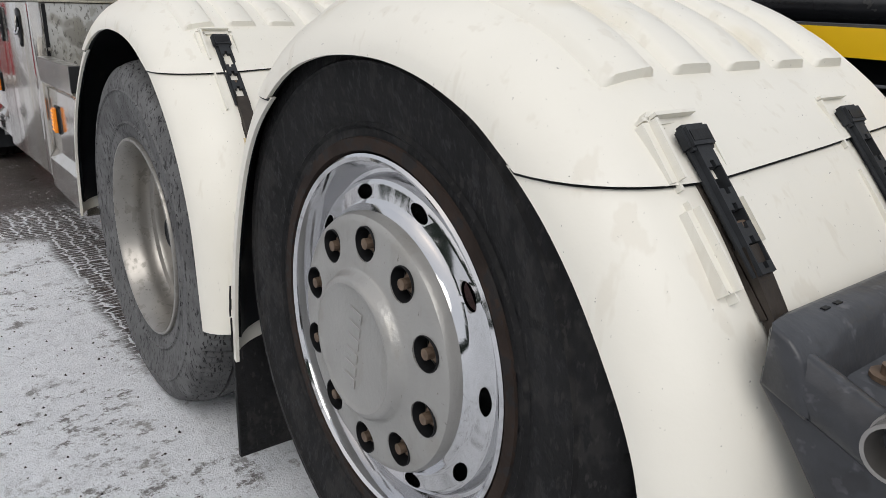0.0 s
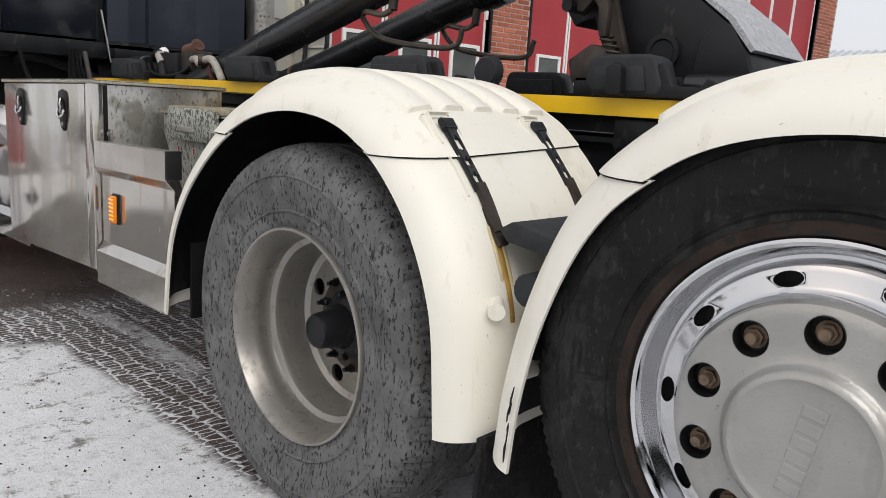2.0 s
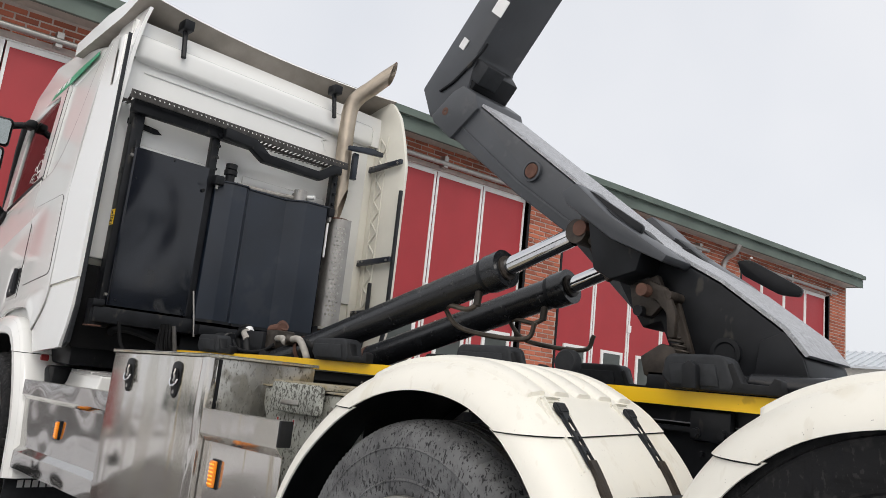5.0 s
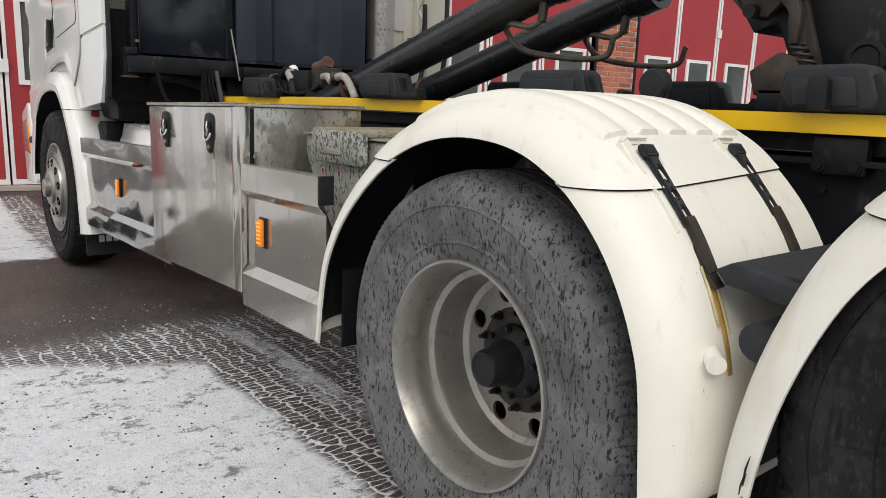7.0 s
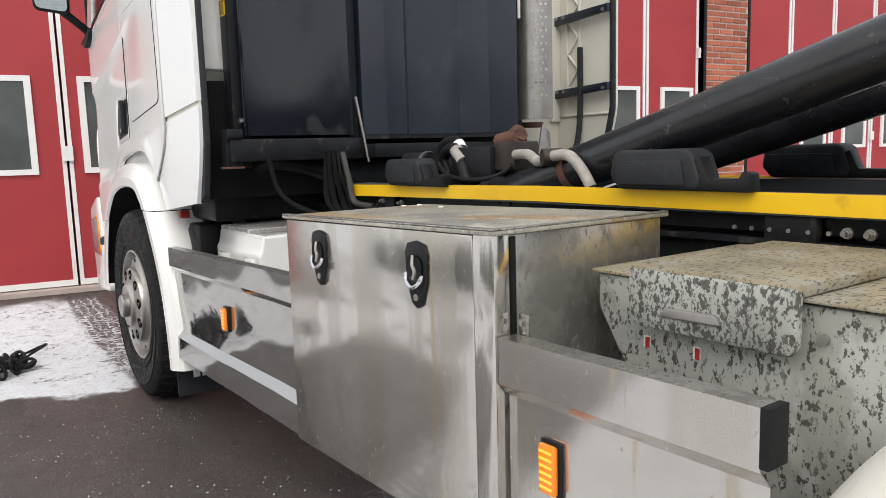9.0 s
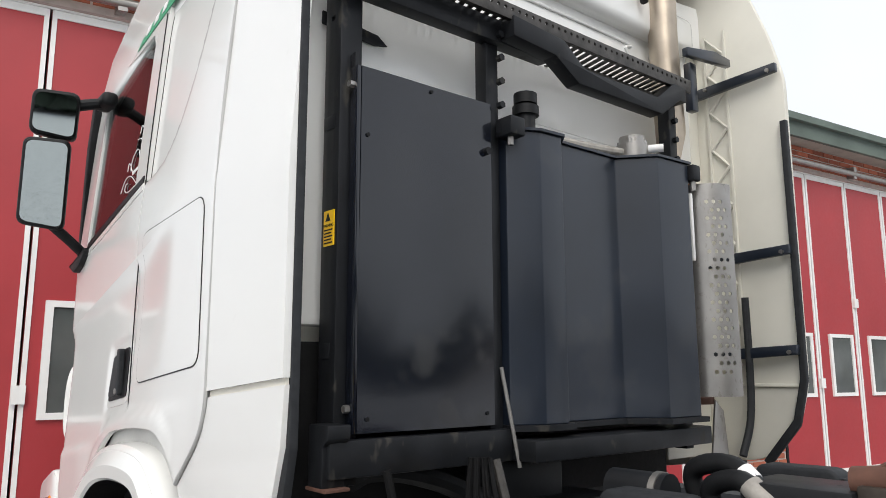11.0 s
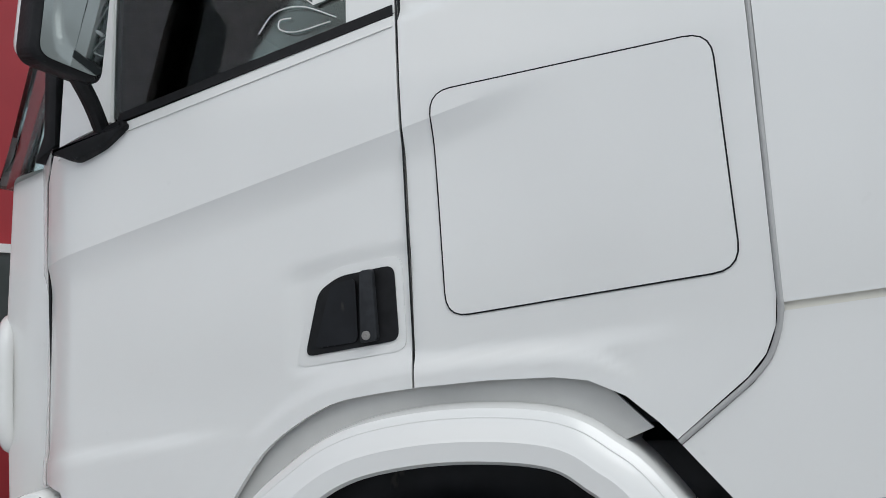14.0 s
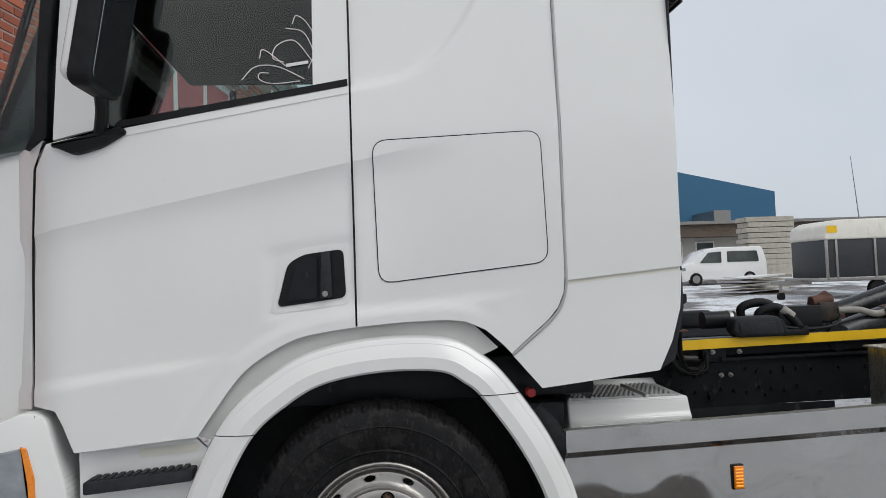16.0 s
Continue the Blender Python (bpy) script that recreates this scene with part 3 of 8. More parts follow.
def fbox(y0, y1, d0, d1, z0, z1):
    """A block on the garage front: along y, from d0 to d1 before the wall's face."""
    bm = bmesh.new()
    v = [bm.verts.new((fx(yy) + d, yy, z * kz(yy))) for z in (z0, z1) for yy, d in ((y0, d0), (y1, d0), (y1, d1), (y0, d1))]
    for q in ((3, 2, 1, 0), (4, 5, 6, 7), (0, 1, 5, 4), (1, 2, 6, 5), (2, 3, 7, 6), (3, 0, 4, 7)):
        bm.faces.new([v[i] for i in q])
    return bm


DOORS = [(-0.66, 2.44, 4.79, 3), (4.85, 8.93, 4.80, 4), (9.88, 14.05, 4.80, 4), (15.72, 19.68, 4.80, 4)]
Y0, Y1, ZT = -0.78, 20.62, 5.26
wall = bmesh.new()
edges = [Y0] + [v for d in DOORS for v in d[:2]] + [Y1]
PIERS = list(zip(edges[0::2], edges[1::2]))
for a, c in PIERS:
    merge(wall, fbox(a, c, -0.35, -0.012, 0, ZT))
for a, c, z, _ in DOORS:
    merge(wall, fbox(a, c, -0.35, -0.012, z, ZT))
wall_west = tagged(mesh_ob("wall_west", wall, M["mortar"], False), "red brick garage front with pale mortar joints", "wall", kind="structure")
back = bmesh.new()
merge(back, fbox(Y0, Y1, -14, -13.7, 0, ZT))
merge(back, fbox(Y0, Y0 + 0.3, -13.7, -0.35, 0, ZT))
merge(back, fbox(Y1 - 0.3, Y1, -13.7, -0.35, 0, ZT))
tagged(mesh_ob("wall_rear", back, M["brick"], False), "plain brick side and rear walls", "wall", kind="structure")

roof = thing("roof_1", (fx(4), 4, ZT), "low roof with green metal fascia and pale soffit", "roof", kind="structure")
part("roof_deck", fbox(Y0 - 0.1, Y1 + 0.12, -14.5, 0.36, ZT + 0.30, ZT + 0.36), M["copper"], roof, smooth=False)
part("soffit", fbox(Y0 - 0.1, Y1 + 0.08, -0.3, 0.30, ZT + 0.0, ZT + 0.05), M["soffit"], roof, smooth=False)
part("fascia", fbox(Y0 - 0.1, Y1 + 0.12, 0.30, 0.36, ZT - 0.03, ZT + 0.30), M["copper"], roof, smooth=False)
part("fascia_end", fbox(Y1 + 0.08, Y1 + 0.12, -14, 0.30, ZT - 0.02, ZT + 0.30), M["copper"], roof, smooth=False)
part("gutter", fbox(Y0 - 0.1, Y1 + 0.12, 0.36, 0.44, ZT + 0.20, ZT + 0.31), M["copper"], roof, smooth=False)

for k, (a, c, z, leaves) in enumerate(DOORS):
    door = thing("door_%d" % (k + 1), (fx(a), a, 0), "closed red folding garage door with white trim", "door", kind="structure")
    w = (c - a) / leaves
    for i in range(leaves):
        p, q = a + i * w, a + (i + 1) * w
        part("leaf", fbox(p + 0.012, q - 0.012, -0.16, -0.10, 0.06, z - 0.02), M["red"], door, smooth=False)
        tr = fbox(p + 0.012, p + 0.050, -0.10, -0.085, 0.06, z - 0.02)
        merge(tr, fbox(q - 0.050, q - 0.012, -0.10, -0.085, 0.06, z - 0.02))
        part("edge_trim", tr, M["white_trim"], door, smooth=False)
        tr = fbox(p + 0.050, q - 0.050, -0.10, -0.085, 0.06, 0.12)
        merge(tr, fbox(p + 0.050, q - 0.050, -0.10, -0.085, z - 0.09, z - 0.02))
        part("rail_trim", tr, M["white_trim"], door, smooth=False)
        mid = (p + q) / 2 + (-0.06, 0.08, 0.07, 0.0)[k]
        m0, m1 = mid - 0.25, mid + 0.25
        fr = fbox(m0 - 0.06, m0, -0.10, -0.07, 1.22, 2.20)
        for blk in ((m1, m1 + 0.06, 1.22, 2.20), (m0, m1, 1.22, 1.275), (m0, m1, 2.145, 2.20)):
            merge(fr, fbox(blk[0], blk[1], -0.10, -0.07, blk[2], blk[3]))
        win = part("window_frame", fr, M["white_trim"], door, smooth=False)
        part("pane", fbox(m0, m1, -0.098, -0.088, 1.275, 2.145), M["pane"], win, smooth=False)
        hb = fbox(q - 0.05, q + 0.05, -0.08, -0.05, 1.35 + 1.3 * (i % 2), 1.50 + 1.3 * (i % 2))
        part("hinge", hb, M["white_trim"], door, smooth=False)
    fr = fbox(a - 0.045, a, -0.16, 0.006, 0, z)
    merge(fr, fbox(c, c + 0.045, -0.16, 0.006, 0, z))
    lt = fbox(a, c, -0.09, -0.07, z - 0.018, z + 0.03)
    part("head_trim", lt, M["white_trim"], door, smooth=False)
    part("door_frame", fr, M["black"], door, smooth=False)
    part("threshold", fbox(a, c, -0.30, 0.05, 0.0, 0.05), M["mortar"], door, smooth=False)
    tb = rod((fx(a - 0.3) + 0.10, a - 0.3, (z + 0.10) * kz(a)), (fx(c + 0.2) + 0.10, c + 0.2, (z + 0.10) * kz(c)), 0.045, 12)
    part("track_rail", tb, M["rim"], door)
    for yy in (a + 0.1, (a + c) / 2, c - 0.1):
        part("rail_bracket", fbox(yy - 0.04, yy + 0.04, 0.0, 0.12, z + 0.02, z + 0.22), M["rim"], door, smooth=False)
    part("stay_arm", rod((fx(a) + 0.05, a + 0.1, (z + 0.14) * kz(a)), (fx(a) + 0.35, a - 0.3, (z + 0.18) * kz(a)), 0.03, 8), M["rim"], door)

pipe = thing("downpipe", (fx(14.8) + 0.1, 14.8, 0), "grey metal rainwater downpipe on the brick front", "downpipe")
part("pipe", rod((fx(14.8) + 0.12, 14.8, 0.0), (fx(14.8) + 0.12, 14.8, 4.6), 0.06, 14), M["rim"], pipe)
part("swan_neck", hose([(fx(14.8) + 0.12, 14.8, 4.55), (fx(14.8) + 0.2, 14.8, 4.7), (fx(14.8) + 0.38, 14.8, 4.8), (fx(14.8) + 0.48, 14.8, 5.0)], 0.06, 12), M["rim"], pipe)


# ---- truck: wheels ----
def tyre_bm(c, y0, y1, r=0.52):
    w = y1 - y0
    prof = [(0.292, 0.012), (0.300, 0.006), (0.316, 0.000), (0.335, 0.000), (0.340, -0.005), (0.346, 0.0), (0.40, -0.012), (0.43, -0.014), (0.434, -0.018), (0.438, -0.014), (0.465, -0.010), (0.488, 0.0), (0.500, 0.008), (0.505, 0.022), (r - 0.010, 0.030), (r - 0.004, 0.05)]
    grooves = []
    for g in (0.28, 0.43, 0.57, 0.72):
        grooves += [(r, w * g - 0.006), (r - 0.013, w * g - 0.005), (r - 0.013, w * g + 0.005), (r, w * g + 0.006)]
    prof = prof + grooves + [(a, w - o) for a, o in reversed(prof)]
    seg = 288
    bm = lathe(prof, (c[0], y0, c[1]), seg)
    for v in bm.verts:
        dx, dz = v.co.x - c[0], v.co.z - c[1]
        rr = math.hypot(dx, dz)
        if rr > 0.498 and (v.co.y < y0 + 0.055 or v.co.y > y1 - 0.055):
            k = int(round(math.atan2(dz, dx) / (2 * math.pi) * seg)) % 6
            if k % 2 == 0:
                f = 1 - (0.010 if k == 0 else 0.005) / rr
                v.co.x, v.co.z = c[0] + dx * f, c[1] + dz * f
    return bm


def holes_bm(points, r, y0, y1, seg=20, squash=None):
    bm = bmesh.new()
    for p in points:
        h = bmesh.new()
        bmesh.ops.create_cone(h, cap_ends=True, segments=seg, radius1=r, radius2=r, depth=y1 - y0)
        m = Matrix.Translation((p[0], (y0 + y1) / 2, p[1]))
        if squash:
            m = m @ Matrix.Rotation(-p[2], 4, "Y") @ Matrix.Diagonal((1, 1, squash, 1))
        bmesh.ops.transform(h, matrix=m @ Matrix.Rotation(math.pi / 2, 4, "X"), verts=h.verts[:])
        merge(bm, h)
    return bm


def nut_bm(p, y, r=0.0165, h=0.028, cap=True):
    bm = bmesh.new()
    bmesh.ops.create_cone(bm, cap_ends=True, segments=6, radius1=r, radius2=r, depth=h)
    bmesh.ops.transform(bm, matrix=Matrix.Translation((p[0], y - h / 2, p[1])) @ Matrix.Rotation(math.pi / 2, 4, "X") @ Matrix.Rotation(p[0] * 40, 4, "Z"), verts=bm.verts[:])
    if cap:
        rod((p[0], y - h, p[1]), (p[0], y - h - 0.014, p[1]), r * 0.62, 10, bm=bm)
    rod((p[0], y + 0.002, p[1]), (p[0], y - 0.006, p[1]), r * 1.3, 14, bm=bm)
    return bm


def cover_wheel(c, y, phase, chrome, label, front=False):
    """A single wheel with the disc close to its outer face: y is the flange's plane."""
    w = thing("truck_front_wheel" if front else "lifted_axle_wheel", (c[0], y, c[1] - 0.52), label, "wheel")
    part("tyre", tyre_bm(c, y - 0.012, y + 0.30), M["tyre_dark"], w, "black worn rubber tyre with cracked sidewall")
    if not front:
        part("rust_ring", lathe([(0.299, -0.006), (0.303, -0.0155), (0.322, -0.0155), (0.324, -0.012)], (c[0], y, c[1])), M["rust_dark"], w, "rusty brown stain round the bead")
    metal = M["chrome"] if chrome else M["rim"]
    prof = [(0.286, 0.03), (0.296, 0.012), (0.2995, -0.004), (0.298, -0.013), (0.293, -0.016), (0.287, -0.012), (0.281, 0.004), (0.276, 0.024), (0.271, 0.034), (0.265, 0.034), (0.261, 0.022), (0.256, 0.012), (0.248, 0.008), (0.226, 0.007), (0.217, 0.001), (0.209, -0.010), (0.19, -0.012), (0.10, -0.012), (0.0, -0.012)]
    rim = part("rim", lathe(prof + [(0.0, 0.0), (0.20, 0.002), (0.25, 0.020), (0.268, 0.044)], (c[0], y, c[1]), 96, closed=False), metal, w, "polished chrome rim" if chrome else "grey steel rim with rust specks")
    slots = [(p[0], p[1], 2 * math.pi * i / 10 + phase + math.pi / 10) for i, p in enumerate(ring_of(10, 0.238, (c[0], 0, c[1]), phase + math.pi / 10))]
    perforate(rim, holes_bm(slots, 0.0125, y - 0.06, y + 0.09, 18, 1.8))
    # Added black disc: gives the slots the dark of deep holes.
    part("slot_backing", lathe([(0.19, 0.050), (0.288, 0.056)], (c[0], y, c[1]), 64), M["black"], w)
    cov = M["hubcover"] if not front else M["rim"]
    rr = 0.207 if not front else 0.20
    cp = [(rr + 0.003, 0.004), (rr + 0.003, -0.020), (rr - 0.001, -0.029), (rr - 0.010, -0.034), (rr - 0.020, -0.0355), (0.150, -0.040), (0.126, -0.042), (0.121, -0.046), (0.116, -0.056), (0.110, -0.062), (0.104, -0.0635), (0.099, -0.061), (0.095, -0.0595), (0.060, -0.0600), (0.0, -0.0605), (0.0, -0.030), (0.10, -0.030), (rr - 0.012, -0.024), (rr - 0.006, 0.004)]
    cover = part("hub_cover", lathe(cp, (c[0], y, c[1]), 96), cov, w, "dull weathered alloy hub cover")
    bolts = ring_of(10, 0.1675, (c[0], 0, c[1]), phase)
    perforate(cover, holes_bm(bolts, 0.0275, y - 0.09, y - 0.005, 24))
    part("bolt_well", lathe([(0.0, -0.0135), (rr - 0.008, -0.0135), (rr - 0.008, -0.0125)], (c[0], y, c[1])), M["black"], w)
    for p in bolts:
        nut = part("wheel_nut", nut_bm(p, y - 0.0135, 0.0140, 0.012), M["nut"], w)
        part("nut_cup", lathe([(0.0272, -0.016), (0.0272, -0.0385), (0.0262, -0.0385), (0.0255, -0.016)], (p[0], y, p[1]), 24, True), M["black"], nut, "black plastic sleeve round the nut")
    if not front:
        for i in range(6):
            bar = box(c[0] - 0.017, c[0] + 0.017, y - 0.0620, y - 0.0595, c[1] + 0.052 - 0.024 * i, c[1] + 0.070 - 0.024 * i, 0.0006, 1)
            bmesh.ops.rotate(bar, cent=(c[0], y, c[1]), matrix=Matrix.Rotation(0.17, 3, "Y"), verts=bar.verts[:])
            part("emblem_bar", bar, M["hubcover"], w, "embossed emblem bar")
    else:
        part("oil_cap", lathe([(0.062, -0.05), (0.062, -0.085), (0.055, -0.092), (0.0, -0.094)], (c[0], y, c[1]), 40), M["rim"], w)
    return w


TAG, DRV, FRT = (1.35, 0.71), (0.045, 0.517), (-4.93, 0.36)
cover_wheel(TAG, 0.076, radians(18), True, "raised rear truck wheel with chrome rim and weathered hub cover")
cover_wheel(FRT, 0.155, radians(10), False, "front truck wheel with grey steel rim", True).scale = (1.15, 1.15, 1.15)

drive = thing("drive_wheel", (DRV[0], 0.07, 0), "dusty twin rear truck wheel with deep dished steel rim", "wheel")
part("outer_tyre", tyre_bm(DRV, 0.060, 0.365), M["tyre"], drive, "grey dust-covered tyre")
part("inner_tyre", tyre_bm(DRV, 0.395, 0.70), M["tyre"], drive)
dish = [(0.288, 0.05), (0.297, 0.012), (0.2995, -0.004), (0.296, -0.014), (0.289, -0.015), (0.282, -0.004), (0.277, 0.018), (0.271, 0.035), (0.266, 0.060), (0.268, 0.075), (0.262, 0.092), (0.246, 0.100), (0.242, 0.112), (0.240, 0.180), (0.234, 0.198), (0.218, 0.209), (0.190, 0.208), (0.140, 0.205), (0.12, 0.205), (0.12, 0.216), (0.20, 0.219), (0.236, 0.214), (0.252, 0.19), (0.254, 0.11), (0.275, 0.10)]
dr = part("rim", lathe(dish, (DRV[0], 0.072, DRV[1]), 96), M["drive_rim"], drive, "dull grey dished steel rim")
perforate(dr, holes_bm(ring_of(8, 0.188, (DRV[0], 0, DRV[1]), radians(22.5)), 0.0275, 0.24, 0.33, 24))
part("brake_drum", lathe([(0.0, 0.345), (0.225, 0.345), (0.225, 0.52)], (DRV[0], 0, DRV[1])), M["frame"], drive)
part("hub_flange", lathe([(0.148, 0.283), (0.145, 0.2745), (0.11, 0.268), (0.09, 0.262)], (DRV[0], 0, DRV[1])), M["grease"], drive, "greasy steel hub flange")
part("hub_cone", lathe([(0.104, 0.275), (0.100, 0.250), (0.084, 0.236), (0.066, 0.228), (0.054, 0.195), (0.050, 0.150), (0.045, 0.140), (0.040, 0.139), (0.036, 0.143), (0.0, 0.144)], (DRV[0], 0, DRV[1]), 48), M["frame"], drive, "black hub reduction cap")
for p in ring_of(10, 0.134, (DRV[0], 0, DRV[1]), radians(20)):
    part("wheel_nut", nut_bm(p, 0.274, 0.0105, 0.018), M["frame"], drive)
for p in ring_of(8, 0.092, (DRV[0], 0, DRV[1]), radians(8)):
    part("hub_bolt", nut_bm(p, 0.240, 0.008, 0.012, False), M["frame"], drive)

# far-side wheels, glimpsed under the frame
for nm, cx, cz in (("drive_wheel", DRV[0], 0.52), ("lifted_axle_wheel", 1.35, 0.71), ("truck_front_wheel", -4.92, 0.53)):
    w = thing(nm, (cx, 2.3, cz - 0.52), "dark tyre on the far side of the truck", "wheel")
    part("tyre", tyre_bm((cx, cz), 2.1, 2.42), M["tyre_dark"], w)
    part("rim", lathe([(0.29, 2.12), (0.24, 2.2), (0.0, 2.2)], (cx, 0, cz), 40), M["rim"], w)
axles = thing("rear_axles", (0.7, 1.25, 0.4), "black axle housings between the wheels", "axle")
part("drive_axle", rod((DRV[0], 0.5, DRV[1]), (DRV[0], 2.1, DRV[1]), 0.09, 16), M["frame"], axles)
part("tag_axle", rod((1.35, 0.35, 0.71), (1.35, 2.25, 0.71), 0.07, 16), M["frame"], axles)
part("front_axle", rod((-4.92, 0.45, 0.5), (-4.92, 2.1, 0.5), 0.07, 16), M["frame"], axles)
df = bmesh.new()
bmesh.ops.create_uvsphere(df, u_segments=20, v_segments=12, radius=0.24)
bmesh.ops.translate(df, vec=(DRV[0], 1.25, 0.55), verts=df.verts[:])
part("differential", df, M["frame"], axles)


# ---- truck: fenders ----
LIP_DRIVE = [(-0.625, 0.42), (-0.607, 0.56), (-0.575, 0.69), (-0.505, 0.812), (-0.41, 0.915), (-0.286, 1.012), (-0.17, 1.070), (-0.06, 1.104), (0.06, 1.118), (0.175, 1.112), (0.265, 1.092), (0.34, 1.058), (0.40, 1.022), (0.482, 0.942), (0.54, 0.858), (0.585, 0.762), (0.61, 0.664), (0.632, 0.45)]
LIP_TAG = [(0.825, 0.455), (0.838, 0.60), (0.870, 0.754), (0.925, 0.899), (0.985, 0.993), (1.06, 1.06), (1.15, 1.114), (1.26, 1.144), (1.39, 1.152), (1.50, 1.138), (1.595, 1.107), (1.655, 1.072), (1.70, 1.040), (1.742, 1.002), (1.786, 0.952), (1.83, 0.890), (1.866, 0.830), (1.89, 0.77), (1.915, 0.66), (1.93, 0.47)]
ARC = [(0.022 + 0.17 * (1 - math.cos(a * math.pi / 22)), 0.106 * math.sin(a * math.pi / 22)) for a in range(12)]
SECTION = ARC + [(0.40, 0.108), (0.66, 0.106), (0.66, 0.098), (0.40, 0.100)] + [(y + 0.008 * math.cos(a * math.pi / 22), o - 0.008 * math.sin(a * math.pi / 22)) for a, (y, o) in reversed(list(enumerate(ARC)))]


def rust_run(f, LIP, y):
    """A rust stain that has run down the rear piece below the latch."""
    full = [q for q in smooth_path([Vector(p) for p in LIP], 6) if q.x > 0.3]
    full = [q for q in full if 0.66 < q.y < 0.86]
    for lo, y0, y1, m in ((0.665, 0.0, 0.016, "rust_run"), (0.74, 0.0165, 0.028, "rust_pale"), (0.76, -0.011, -0.0005, "rust_pale")):
        run = [q for q in full if q.y > lo]
        part("rust_run", sweep(run, [(y + y0, 0.1000), (y + y0 + 0.002, 0.1012), (y + y1 - 0.002, 0.1012), (y + y1, 0.1000)]), M[m], f, "ochre rust run")


def fender(name, LIP, dx, dz, mid, label):
    f = thing(name, (mid, 0.3, 1.1 + dz), label, "fender")
    full = smooth_path([Vector(p) for p in LIP], 6)
    zc = 1.038 + dz

    def piece(section, keep_above, side=0):
        bm = sweep(full, section)
        geo = bm.verts[:] + bm.edges[:] + bm.faces[:]
        bmesh.ops.bisect_plane(bm, geom=geo, plane_co=(0, 0, zc + (0.0 if keep_above else 0.004)), plane_no=(0, -0.05, 1), clear_inner=keep_above, clear_outer=not keep_above)
        if side:
            gone = [v for v in bm.verts if (v.co.x - mid) * side < 0]
            bmesh.ops.delete(bm, geom=gone, context="VERTS")
        return bm

    sec_in = [(y + 0.004, o - 0.006) for y, o in SECTION]
    part("front_piece", piece(sec_in, False, -1), M["fender"], f, angle=50)
    part("top_piece", piece(SECTION, True), M["fender"], f, angle=50)
    part("rear_piece", piece(sec_in, False, 1), M["fender"], f, "cream white lower piece with grime streaks", angle=50)
    for side in (-1, 1):
        gap = sweep(full, [(y + 0.0025, o - 0.0035) for y, o in SECTION])
        for z, inner in ((zc - 0.0035, True), (zc + 0.002, False)):
            bmesh.ops.bisect_plane(gap, geom=gap.verts[:] + gap.edges[:] + gap.faces[:], plane_co=(0, 0, z), plane_no=(0, -0.05, 1), clear_inner=inner, clear_outer=not inner)
        bmesh.ops.delete(gap, geom=[v for v in gap.verts if (v.co.x - mid) * side < 0], context="VERTS")
        part("joint_gap", gap, M["black"], f, "dark gap at the joint")
    ribs = [q for q in full if q.y > 1.045 + dz and q.x < mid + 0.315]
    def crest(yy):
        return 0.107 if yy > 0.19 else 0.106 * math.sqrt(max(0.0, 1 - (1 - (yy - 0.022) / 0.17) ** 2))

    for k in range(5):
        y = 0.118 + 0.108 * k
        bmr = bmesh.new()
        rings = []
        ends = [ribs[0], ribs[0].lerp(ribs[1], 0.35)] + ribs[1:-1] + [ribs[-2].lerp(ribs[-1], 0.65), ribs[-1]]
        for i, q in enumerate(ends):
            dd = (ends[min(i + 1, len(ends) - 1)] - ends[max(i - 1, 0)]).normalized()
            nr = Vector((-dd.y, dd.x))
            h = 0.0125 if 0 < i < len(ends) - 1 else -0.002
            rings.append([bmr.verts.new((q.x + nr.x * o, yy, q.y + nr.y * o)) for yy, o in ((y - 0.008, crest(y - 0.008) - 0.002), (y - 0.002, crest(y - 0.002) + h * 0.65), (y + 0.006, crest(y + 0.006) + h), (y + 0.056, crest(y + 0.056) + h), (y + 0.064, crest(y + 0.064) + h * 0.65), (y + 0.070, crest(y + 0.070) - 0.002))])
        for p, q in zip(rings, rings[1:]):
            for i in range(len(p) - 1):
                bmr.faces.new((p[i], p[i + 1], q[i + 1], q[i]))
        part("rib", bmr, M["fender"], f, angle=50)
    # rubber latches over the rear joint, lying in raised cheeks
    d = Vector((0.65, -0.76)).normalized()
    nr = Vector((0.76, 0.65))
    o = Vector((0.455 + dx, 1.100 + dz)) + nr * (0.007 if dx == 0 else -0.003) + d * (0 if dx == 0 else 0.028)
    ks = 1.0 if dx == 0 else 0.88

    def at(s, h, y):
        q = o + d * s * ks + nr * h
        return Vector((q.x, y, q.y))

    def slab(s0, s1, y0, y1, h0, h1, bev=0.003):
        b = bmesh.new()
        v = [b.verts.new(at(s, h, y)) for s in (s0, s1) for y in (y0, y1) for h in (h0, h1)]
        for q in ((0, 1, 3, 2), (4, 6, 7, 5), (0, 4, 5, 1), (2, 3, 7, 6), (0, 2, 6, 4), (1, 5, 7, 3)):
            b.faces.new([v[i] for i in q])
        bmesh.ops.recalc_face_normals(b, faces=b.faces[:])
        if bev:
            bmesh.ops.bevel(b, geom=b.edges[:], offset=bev, segments=2, affect="EDGES")
        return b

    for y in ((0.155, 0.495) if dx == 0 else (0.140, 0.480)):
        yc = y + 0.020
        for nm, s0, s1, ya, yb in (("latch_rail", -0.045, 0.056, yc - 0.050, yc - 0.026), ("latch_rail", -0.030, 0.050, yc + 0.026, yc + 0.046), ("latch_head_rail", -0.048, -0.030, yc - 0.046, yc + 0.042), ("lower_rail", 0.070, 0.195, yc - 0.050, yc - 0.027), ("lower_rail", 0.070, 0.150, yc + 0.027, yc + 0.046)):
            part(nm, slab(s0, s1, ya, yb, -0.03, 0.010, 0.0098), M["fender"], f, angle=70)
